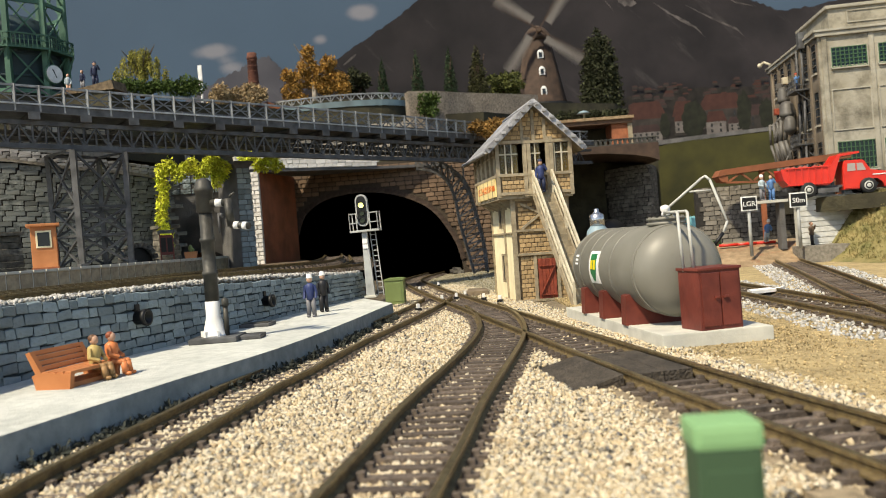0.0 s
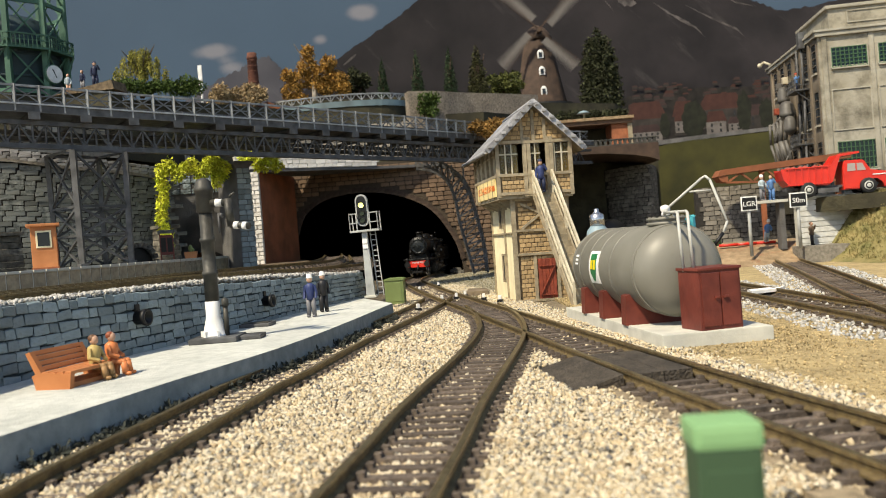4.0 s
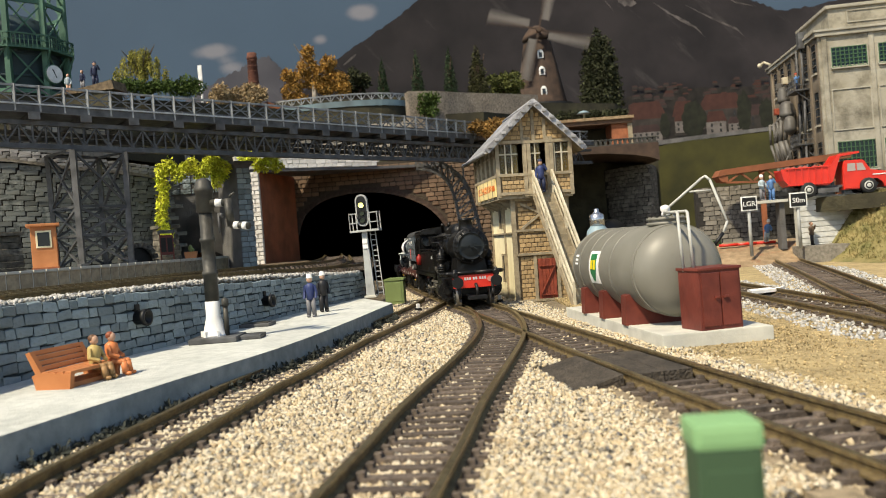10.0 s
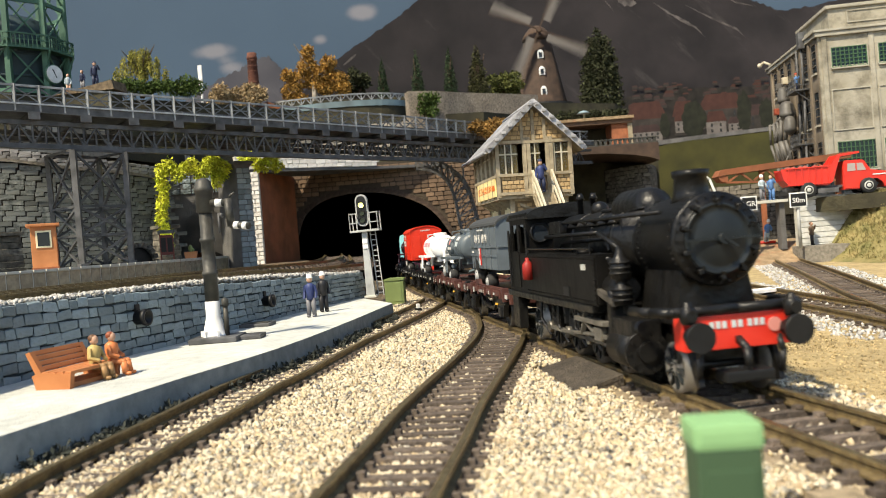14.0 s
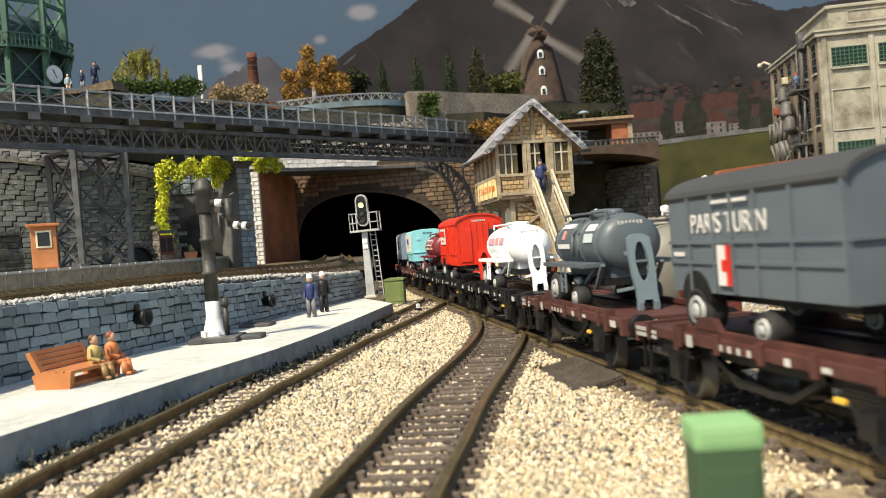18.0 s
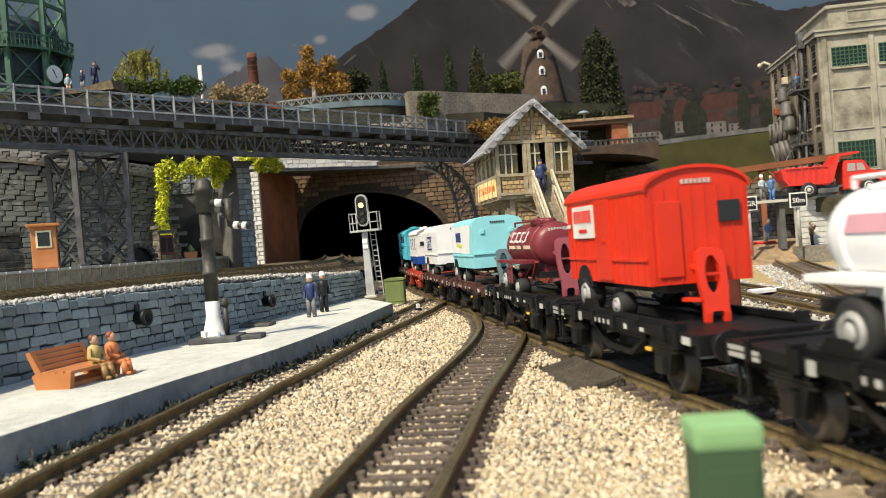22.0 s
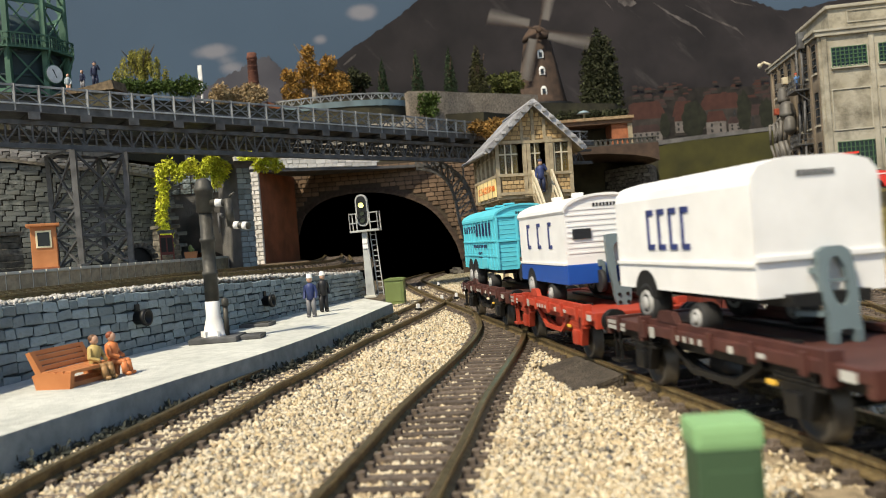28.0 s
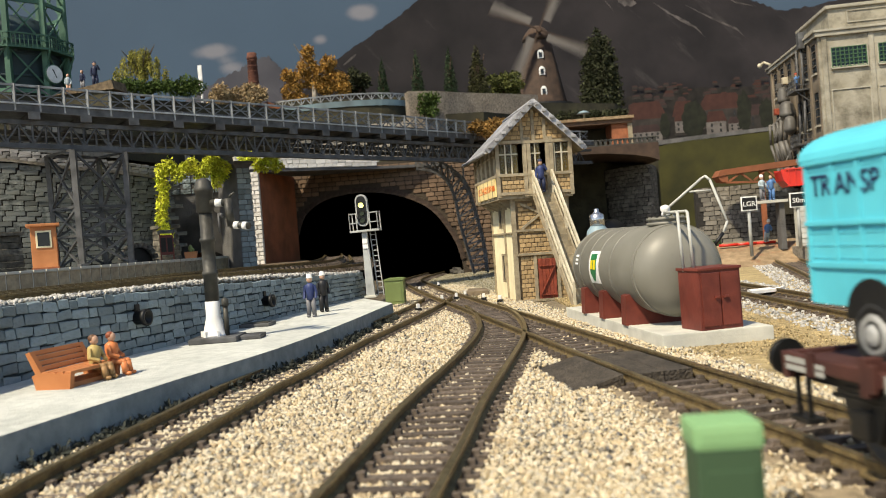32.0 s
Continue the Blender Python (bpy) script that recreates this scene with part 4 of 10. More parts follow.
stone_wall("wall_back", BACK, BACK.near_y(520), BACK.near_y(657), 30, back_top, 22, 10, 14, ("backstone", "darkjoint"), "dark weathered stone wall of the upper station", 5, jit=0.14)
bm = B()
for i in range(26):
    sb = BACK.near_y(520) + (BACK.near_y(658) - BACK.near_y(520)) * i / 25
    a, b = BACK.side(sb, 2.0), BACK.side(sb, -14)
    for p, z in ((a, 0), (a, 2.0), (b, 2.0), (b, 0)):
        bm.verts.new((p.x, p.y, back_top(a.y) + 0.2 + z))
bm.verts.ensure_lookup_table()
for i in range(25):
    for k in range(4):
        bm.faces.new([bm.verts[j] for j in (4 * i + k, 4 * i + (k + 1) % 4, 4 * i + 4 + (k + 1) % 4, 4 * i + 4 + k)])
bm.faces.new(bm.verts[:4]), bm.faces.new(bm.verts[-4:])
single("trim_coping", bm, "stone2", label="grey stone coping along the back wall", category="coping", kind="structure")
stone_wall("wall_crown", BACK, BACK.near_y(520), BACK.near_y(657), lambda y: back_top(y) + 2.3, lambda y: back_top(y) + 9.6, 3, 7, 7, ("greyblock", "darkjoint"), "pale weathered stone parapet of the back wall", 6, out=1)
for x, y in ((-287, 560), (-208, 640)):
    t = thing("buttress", x, y, 26, 46, "dark stone buttress against the back wall", "buttress", "buttresses")
    for r in range(8):
        bm = B()
        box(bm, -9 + r * 0.25, -8 + r * 0.5, r * 4.2, 9 - r * 0.25, 6, r * 4.2 + 3.9, 0.5)
        part("stone", bm, "darkstone", t)
    bm = B()
    box(bm, -9, -7, 33.6, 9, 6, 36, 0.5)
    part("cap", bm, "darkstone", t)
# low blind arch in the back wall
t = thing("blind_arch", -217, 604, 35.5, 50, "low dark stone arch at the foot of the wall", "arch")
for k in range(11):
    a = math.pi * k / 10
    bm = B()
    box(bm, -1.6, -4, 0, 1.6, 3, 3.2, 0.2)
    ob = part("voussoir", bm, "darkstone", t)
    ob.matrix_basis = mm(11 * math.cos(a), 0, 11 * math.sin(a), 0, 90 - math.degrees(a), 0)
# black sheet across the arch, standing in for the shade inside
bm = B()
prism(bm, [(11 * math.cos(math.pi * k / 10), 11 * math.sin(math.pi * k / 10)) for k in range(11)], 0, 2, "Y")
part("opening", bm, "black", t)
# side tunnel with a rusty inside
t = thing("side_tunnel", -187, 676, 30, 14, "small stone tunnel arch with a rust-brown inside", "tunnel portal")
pts = [(22 * math.cos(math.pi * k / 14), 22 + 21 * math.sin(math.pi * k / 14)) for k in range(15)]
bm = B()
loop = [(22, 0)] + pts + [(-22, 0), (-27, 0), (-27, 74), (27, 74), (27, 0)]
lo = [bm.verts.new((a, 0, b)) for a, b in loop]
hi = [bm.verts.new((a, 4, b)) for a, b in loop]
f1, f2 = bm.faces.new(lo), bm.faces.new(hi[::-1])
for i in range(len(loop)):
    bm.faces.new((lo[i], hi[i], hi[(i + 1) % len(loop)], lo[(i + 1) % len(loop)]))
bmesh.ops.triangulate(bm, faces=[f1, f2])
part("portal_wall", bm, "pier", t)
for r in range(4):
    for c in range(6):
        bm = B()
        box(bm, -26 + c * 8.8 + (r % 2) * 2, -1, 57 + r * 4.2, -18 + c * 8.8, 1, 60.6 + r * 4.2, 0.3)
        part("stone", bm, "bluestone", t)
bm = B()
prism(bm, [(-22.5, 4), (2, 46), (-2, 48), (-26, 4)], 0, 56, "Z")
part("lining", bm, "rust", t, "rust-brown tunnel side")
# end, side and roof in black, the tunnel's inner shade as colour
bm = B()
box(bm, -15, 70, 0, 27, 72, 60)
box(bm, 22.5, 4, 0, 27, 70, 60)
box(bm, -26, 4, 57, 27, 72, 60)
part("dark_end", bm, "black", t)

# upper platform and its track
UP_EDGE = Way([(-330, 330), (-262, 398), (-226, 440), (-196, 500), (-176, 580), (-165, 660)])
t = thing("platform_upper", 0, 0, 0, 0, "grey concrete block platform of the upper station", "platform", "", "structure")
bm = B()
sweep(bm, UP_EDGE, [(0, 25), (0, 35.4), (-170, 35.4), (-170, 25)], 0, UP_EDGE.s[-1], 10)
part("slab", bm, "plinth", t)
k = 0
while (k + 1) * 7.5 < UP_EDGE.s[-1]:
    a, b = UP_EDGE.side(k * 7.5 + 0.4, 0.4), UP_EDGE.side((k + 1) * 7.5 - 0.4, 0.4)
    bm = B()
    prism(bm, [(a.x, a.y), (b.x, b.y), (b.x - 2, b.y + 1), (a.x - 2, a.y + 1)], 26, 34, "Z")
    part("block", bm, "timber", t)
    bm = B()
    prism(bm, [(a.x + .6, a.y - .4), (b.x + .6, b.y - .4), (b.x - 6, b.y + 3), (a.x - 6, a.y + 3)], 34.4, 35.8, "Z")
    part("edge_slab", bm, "plinth", t)
    k += 1
def upper_way(off):
    """A track's line at a distance behind the retaining wall."""
    pts = []
    for y in range(140, 500, 40):
        x = WALL.at(WALL.near_y(y)).x - off
        pts.append((x, y, upper_z(x, y) + 3.2))
    for x, y in ((-52, 560), (-50, 640), (-56, 740), (-70, 860), (-88, 1000)):
        pts.append((x - off * 0.75, y, upper_z(x - off, y) + 3.2))
    return Way(pts)


UP_WAY = upper_way(55)
railway_track(UP_WAY, 0, UP_WAY.s[-1], 7.0, "rusty rails on the upper level beside its platform")
UP_WAY2 = upper_way(21)
railway_track(UP_WAY2, 0, UP_WAY2.s[-1], 7.0, "rusty rails near the edge of the retaining wall")

# ---- hill behind ----
bm = B()
prism(bm, [(-1500, 560), (-340, 690), (-292, 800), (-264, 900), (-150, 985), (60, 1000), (130, 1075), (130, 1880), (-1500, 1880)], 134, 182, "Z")
single("ground_hill", bm, "earth", label="earthy raised ground of the hill", category="ground", kind="structure")
bm = B()
prism(bm, [(-1500, 760), (-380, 830), (-340, 866), (-290, 884), (-256, 915), (-170, 1010), (-60, 1120), (130, 1180), (150, 1300), (296, 1300), (296, 1880), (-1500, 1880)], 182, 204, "Z")
single("ground_hilltop", bm, "earth", label="dark earthy hilltop", category="ground", kind="structure")
bm = B()
prism(bm, [(-1500, 1190), (-190, 1150), (60, 1200), (170, 1330), (300, 1400), (330, 1470), (330, 1880), (-1500, 1880)], 204, 238, "Z")
single("ground_ridge", bm, "earth", label="upper ridge of the hill with trees", category="ground", kind="structure")
HW = Way([(-26, 978), (5, 990), (46, 1020), (90, 1045), (135, 1075)])
bm = B()
sweep(bm, HW, [(0, 134), (0, 209), (-14, 209), (-14, 134)], 0, HW.s[-1], 8)
single("wall_pebble", bm, "pebble", label="curved pebbledash retaining wall on the hill", category="wall", kind="structure")
HW0 = Way([(-340, 688), (-294, 797), (-266, 897), (-150, 981), (-26, 984)])
stone_wall("wall_hill", HW0, 0, HW0.s[-1], 134, 176, 7, 10, 8, ("stone2", "darkjoint"), "pale stone wall behind the viaduct", 8, limit=200)

# curved footbridge on the hill
CB = Way([(-225, 1040), (-160, 1020), (-110, 1012), (-60, 1020), (-22, 1050)])
t = thing("curved_bridge", 0, 0, 0, 0, "curved grey lattice bridge on the hill", "bridge")
bm = B()
sweep(bm, CB, [(2, 202), (2, 209), (-30, 209), (-30, 202)], 0, CB.s[-1], 8)
part("deck", bm, "tealpaint", t, "faded turquoise deck edge")
bm = B()
sweep(bm, CB, [(1, 184), (1, 202), (-30, 202), (-30, 184)], 0, CB.s[-1], 8)
part("base", bm, "earth", t)
for k in range(18):
    a, b = CB.side(CB.s[-1] * k / 18, 1.5), CB.side(CB.s[-1] * (k + 1) / 18, 1.5)
    bm = B()
    h0, h1 = Vector((0, 0, 209)), Vector((0, 0, 216.5))
    beam(bm, a + h0, a + h1, 1.2)
    beam(bm, a + h1, b + h1, 1.6)
    beam(bm, a + h0, (a + b) / 2 + h1, 1.0)
    beam(bm, (a + b) / 2 + h1, b + h0, 1.0)
    part("truss_bay", bm, "steel_light", t)

# ---- backdrop: sky, mountains, meadow, village ----
def sky_paint():
    m = mat("sky_print", (0.052, 0.083, 0.124), (0.044, 0.071, 0.108), 3, 0.95, 0, stain=0.1)
    n, ln = m.node_tree.nodes, m.node_tree.links
    b = n["Principled BSDF"]
    base = b.inputs["Base Color"].links[0].from_socket
    tc = n.new("ShaderNodeTexCoord")
    no = n.new("ShaderNodeTexNoise")
    no.inputs["Scale"].default_value, no.inputs["Detail"].default_value = 14, 7
    ln.new(tc.outputs["Object"], no.inputs["Vector"])
    total = None
    for x, z, w, h in ((-0.477, 0.495, 0.079, 0.03), (-0.437, 0.454, 0.058, 0.03), (-0.14, 0.557, 0.058, 0.033), (-0.238, 0.504, 0.028, 0.02)):
        mp = n.new("ShaderNodeMapping")
        mp.vector_type = "TEXTURE"
        mp.inputs["Location"].default_value, mp.inputs["Scale"].default_value = (x, 1.9, z), (w, 1, h)
        ln.new(tc.outputs["Object"], mp.inputs["Vector"])
        g = n.new("ShaderNodeTexGradient")
        g.gradient_type = "SPHERICAL"
        ln.new(mp.outputs["Vector"], g.inputs["Vector"])
        if total is None:
            total = g.outputs["Fac"]
        else:
            ad = n.new("ShaderNodeMath")
            ad.operation = "ADD"
            ln.new(total, ad.inputs[0]), ln.new(g.outputs["Fac"], ad.inputs[1])
            total = ad.outputs["Value"]
    mu = n.new("ShaderNodeMath")
    mu.operation = "MULTIPLY"
    ln.new(total, mu.inputs[0]), ln.new(no.outputs["Fac"], mu.inputs[1])
    mr = n.new("ShaderNodeMapRange")
    mr.interpolation_type = "SMOOTHSTEP"
    mr.inputs["From Min"].default_value, mr.inputs["From Max"].default_value, mr.inputs["To Max"].default_value = 0.14, 0.46, 0.5
    ln.new(mu.outputs["Value"], mr.inputs["Value"])
    mx = n.new("ShaderNodeMix")
    mx.data_type = "RGBA"
    ln.new(mr.outputs["Result"], mx.inputs[0])
    ln.new(base, mx.inputs[6])
    mx.inputs[7].default_value = (0.27, 0.245, 0.25, 1)
    ln.new(mx.outputs[2], b.inputs["Base Color"])
    return m


M["sky"] = sky_paint()
bm = B()
box(bm, -3000, 1900, -30, 3000, 1910, 1800)
single("backdrop", bm, "sky", label="printed blue sky with small clouds", category="backdrop", kind="structure")


def ridge(name, pts, y, material, label, seed, rough_=9):
    """A printed outline on the backdrop: straight runs broken up at two scales."""
    rnd = random.Random(seed)
    out = []
    for (x0, z0), (x1, z1) in zip(pts, pts[1:]):
        for k in range(10):
            u = k / 10
            out.append((x0 + (x1 - x0) * u, z0 + (z1 - z0) * u + rnd.uniform(-1, 1) * rough_ * 0.35))
    bm = B()
    prism(bm, out + [(pts[-1][0], -20), (pts[0][0], -20)], y, y + 3, "Y")
    return single(name, bm, material, label=label, category="backdrop", kind="structure")


ridge("backdrop_far_peak", [(-560, 380), (-470, 432), (-420, 450), (-395, 470), (-355, 474), (-325, 440), (-290, 428), (-250, 400), (-180, 380), (-60, 330)], 1895, "peak", "printed grey distant peak", 1)
ridge("backdrop_mountain", [(-330, 330), (-250, 425), (-196, 460), (-130, 498), (-65, 533), (-4, 578), (60, 630), (200, 700), (500, 720), (640, 600), (716, 520), (790, 486), (880, 493), (1050, 530), (1600, 640)], 1890, "mountain", "printed dark rocky mountain range", 2, 7)
ridge("backdrop_forest", [(-330, 300), (-100, 330), (100, 335), (330, 310), (560, 330), (800, 320), (1100, 330), (1500, 320)], 1885, "forest", "printed dark forest at the foot of the mountains", 3, 10)
ridge("backdrop_meadow", [(380, 205), (470, 203), (560, 214), (660, 216), (800, 222), (1100, 225)], 1883, "meadow", "printed green meadow", 4, 2)
bm = B()
prism(bm, [(420, 214), (560, 222), (800, 232), (800, 224), (560, 213), (420, 203)], 1882.6, 1882.9, "Y")
single("backdrop_road", bm, "pier", label="printed grey road above the meadow", category="backdrop", kind="structure")
def printed_house(x, y, z, w, h, wall, roof, panes):
    t = thing("backdrop_house", x, y, z, 0, "printed village house with a red roof", "house", "village houses on the backdrop")
    bm = B()
    box(bm, -w / 2, -0.1, 0, w / 2, 0, h * 0.62)
    part("wall", bm, wall, t)
    bm = B()
    prism(bm, [(-w * 0.57, h * 0.55), (w * 0.57, h * 0.55), (w * 0.36, h), (-w * 0.34, h)], -0.18, -0.12, "Y")
    part("roof", bm, roof, t)
    for i in range(panes):
        for zz in (0.1, 0.34):
            u = (i + 0.5) / panes - 0.5
            bm = B()
            box(bm, u * w * 0.9 - 2.2, -0.16, h * zz, u * w * 0.9 + 2.2, -0.12, h * (zz + 0.14))
            part("window", bm, "black", t)


rnd = random.Random(31)
for k in range(70):
    z = rnd.uniform(278, 338)
    w = rnd.uniform(12, 24) * (1.25 - (z - 278) / 90)
    printed_house(rnd.uniform(430, 790), 1884.9 - (338 - z) * 0.012, z, w, w * rnd.uniform(0.5, 0.75), rnd.choice(("printwall2", "printwall2", "forest")), rnd.choice(("printroof", "printroof2", "printroof2")), 0)
for x, z, w, h, wall, roof, panes in ((472, 222, 84, 84, "printwall2", "printroof", 0), (470, 219, 70, 36, "printwall", "printroof2", 5), (556, 226, 46, 76, "printwall2", "printroof", 2), (548, 232, 26, 46, "printwall", "printroof", 2), (640, 236, 96, 76, "printwall2", "printroof", 3), (626, 222, 44, 52, "printwall", "printroof", 2), (668, 226, 30, 32, "printwall", "printroof2", 2), (720, 230, 54, 52, "printwall2", "printroof2", 2), (772, 226, 50, 56, "printwall2", "printroof", 2)):
    printed_house(x, 1884.0 - (z - 219) * 0.01 - (0.25 if wall == "printwall" else 0), z, w, h, wall, roof, panes)


def printed_tree(x, z, w, h, seed):
    r_ = random.Random(seed)
    out = []
    for k in range(28):
        a = 2 * math.pi * k / 28
        f = r_.uniform(0.82, 1.08)
        out.append((w / 2 * math.cos(a) * f, h / 2 + h / 2 * math.sin(a) * f))
    bm = B()
    prism(bm, out, -0.1, 0, "Y")
    t = thing("backdrop_tree", x, 1883.4, z, 0, "printed dark tree in the village", "tree", "trees on the backdrop")
    part("crown", bm, "printtree", t)


for k, (x, z, w, h) in enumerate(((578, 218, 56, 84), (690, 220, 34, 96), (512, 220, 22, 60), (742, 222, 40, 74))):
    printed_tree(x, z, w, h, k)
# pale scree printed on the mountain
for k, (line, w) in enumerate(((((505, 528), (545, 497), (600, 462), (621, 434)), 7), (((577, 516), (630, 484), (690, 452), (708, 430)), 5), (((430, 535), (470, 528)), 22), (((400, 540), (420, 512)), 5), (((640, 548), (690, 512), (735, 500)), 3), (((-190, 440), (-160, 462)), 5))):
    r_ = random.Random(k + 5)
    pts = []
    for (xa, za), (xb, zb) in zip(line, line[1:]):
        pts += [(xa + (xb - xa) * i / 6, za + (zb - za) * i / 6) for i in range(6)]
    pts.append(line[-1])
    m_ = len(pts)
    bm = B()
    rows = []
    for i, (x, z) in enumerate(pts):
        hw = w * r_.uniform(0.3, 0.7) * math.sin(math.pi * (i + 0.6) / (m_ + 0.2))
        rows.append([bm.verts.new((x, 1889.85, z + hw)), bm.verts.new((x + 1, 1889.85, z - hw)), bm.verts.new((x + 1, 1889.95, z - hw)), bm.verts.new((x, 1889.95, z + hw))])
    for A, C in zip(rows, rows[1:]):
        for q in range(4):
            bm.faces.new((A[q], A[(q + 1) % 4], C[(q + 1) % 4], C[q]))
    bm.faces.new(rows[0]), bm.faces.new(rows[-1])
    single("backdrop_scree", bm, "screepale", label="printed pale scree on the mountain", category="backdrop", kind="structure")

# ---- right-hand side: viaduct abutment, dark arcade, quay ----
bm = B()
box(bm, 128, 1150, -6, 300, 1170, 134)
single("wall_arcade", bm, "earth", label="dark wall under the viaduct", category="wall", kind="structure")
AB = Way([(226, 1150), (246, 1112), (272, 1092), (296, 1150)])
stone_wall("wall_abutment", AB, 0, AB.s[-1], -4, 112, 22, 8, 6, ("darkstone", "darkjoint"), "dark grey stone abutment of the viaduct", 14, limit=150)
# dark haunch curving from the bridge down to the abutment
bm = B()
prism(bm, [(120, 134), (272, 134), (272, 112), (262, 116), (240, 121), (205, 125), (160, 126), (120, 126)], 1034, 1150, "Y")
single("bridge_haunch", bm, "millwood", label="dark brown curved underside of the road bridge", category="bridge")
t = thing("balustrade", 0, 0, 0, 0, "dark balustrade with small arches along the road bridge", "balustrade")
for i in range(17):
    x = 172 + i * 6.0
    bm = B()
    prism(bm, [(x - 1.0, 134), (x + 1.0, 134), (x + 2.2, 140.5), (x - 2.2, 140.5)], 1036, 1039, "Y")
    part("baluster", bm, "cranegrey", t)
for z in (134.0, 140.5):
    bm = B()
    box(bm, 168, 1035.4, z, 272, 1039.6, z + 1.4, 0.2)
    part("rail", bm, "cranegrey", t)
# tiled terrace on piers
t = thing("terrace", 0, 0, 0, 0, "brown roof terrace over an orange-brown wall", "terrace")
bm = B()
box(bm, 150, 1058, 163.5, 248, 1150, 170.5, 0.6)
part("slab", bm, "terracebrown", t, "flat brown roof slab")
bm = B()
box(bm, 150, 1055.4, 168.6, 249.5, 1059, 172.2, 0.4)
part("roof_edge", bm, "sandred", t, "pale worn roof edge")
bm = B()
box(bm, 222, 1062, 134, 246, 1148, 163.4)
part("wall", bm, "orangebrick", t, "orange-brown rendered wall")
bm = B()
box(bm, 242, 1060.4, 134, 247.5, 1063, 163.4)
part("pilaster", bm, "timber", t)
bm = B()
box(bm, 150, 1100, 134, 222, 1148, 163.4)
part("back_wall", bm, "earth", t, "dark wall under the terrace")
SH = Way([(252, 836), (360, 822), (420, 826)])
stone_wall("wall_shed", SH, 0, SH.s[-1], -4, 66, 15, 8, 10, ("darkstone", "darkjoint"), "dark stone wall of the goods yard", 17, limit=220)
bm = B()
box(bm, 405, 826, -4, 900, 834, 46)
prism(bm, [(286, 654), (300, 700), (330, 820), (900, 835), (900, 560), (330, 600)], 34, 45, "Z")
single("ground_quay", bm, "earth", label="raised earth quay of the goods yard", category="ground", kind="structure")
t = thing("wall_quay", 274, 652, 6, 0, "white-grey plank retaining wall of the quay", "wall", "", "structure")
bm = B()
box(bm, 0.5, 0.5, 0, 48, 8, 38)
part("core", bm, "plinth", t)
for r in range(9):
    bm = B()
    box(bm, 0, -0.6, r * 4.2 + 0.3, 48, 0.6, r * 4.2 + 4.0, 0.2)
    part("plank", bm, "whitestone2", t)
bm = B()
box(bm, -2, -1.4, 38, 50, 9, 40.4, 0.2)
part("coping", bm, "plinth", t)
# embankment of dry grass
bm = B()
nx, ny = 26, 26
grid = []
for j in range(ny + 1):
    row = []
    for i in range(nx + 1):
        x, y = 258 + 330 * i / nx, 470 + 190 * j / ny
        u = min(1, max(0, (x - 280 - (655 - y) * 0.12) / 52)) * min(1, max(0, (y - 470 + (x - 280) * 0.35) / 85))
        z = -4.0 + 50 * (u * u * (3 - 2 * u)) + 2.2 * noise.noise((x * 0.06, y * 0.06, 0.5))
        if i == 0 or j == 0:
            z = -5
        row.append(bm.verts.new((x, y, z)))
    grid.append(row)
for j in range(ny):
    for i in range(nx):
        bm.faces.new((grid[j][i], grid[j][i + 1], grid[j + 1][i + 1], grid[j + 1][i])).smooth = True
single("ground_embankment", bm, "drygrass", label="embankment covered in dry yellow-green grass", category="ground", kind="structure")
YARD_A = Way([(132, 190), (150, 262), (168, 330), (186, 392), (220, 505), (262, 650), (310, 820)])
railway_track(YARD_A, 0, YARD_A.s[-1], 7.0, "dark yard track running to the goods quay", z=0.4)
YARD_B = Way([(126, 120), (138, 200), (142, 265), (145, 340), (147, 420), (150, 520), (152, 660)])
railway_track(YARD_B, 0, YARD_B.s[-1], 7.0, "dark yard track behind the oil tank", z=0)

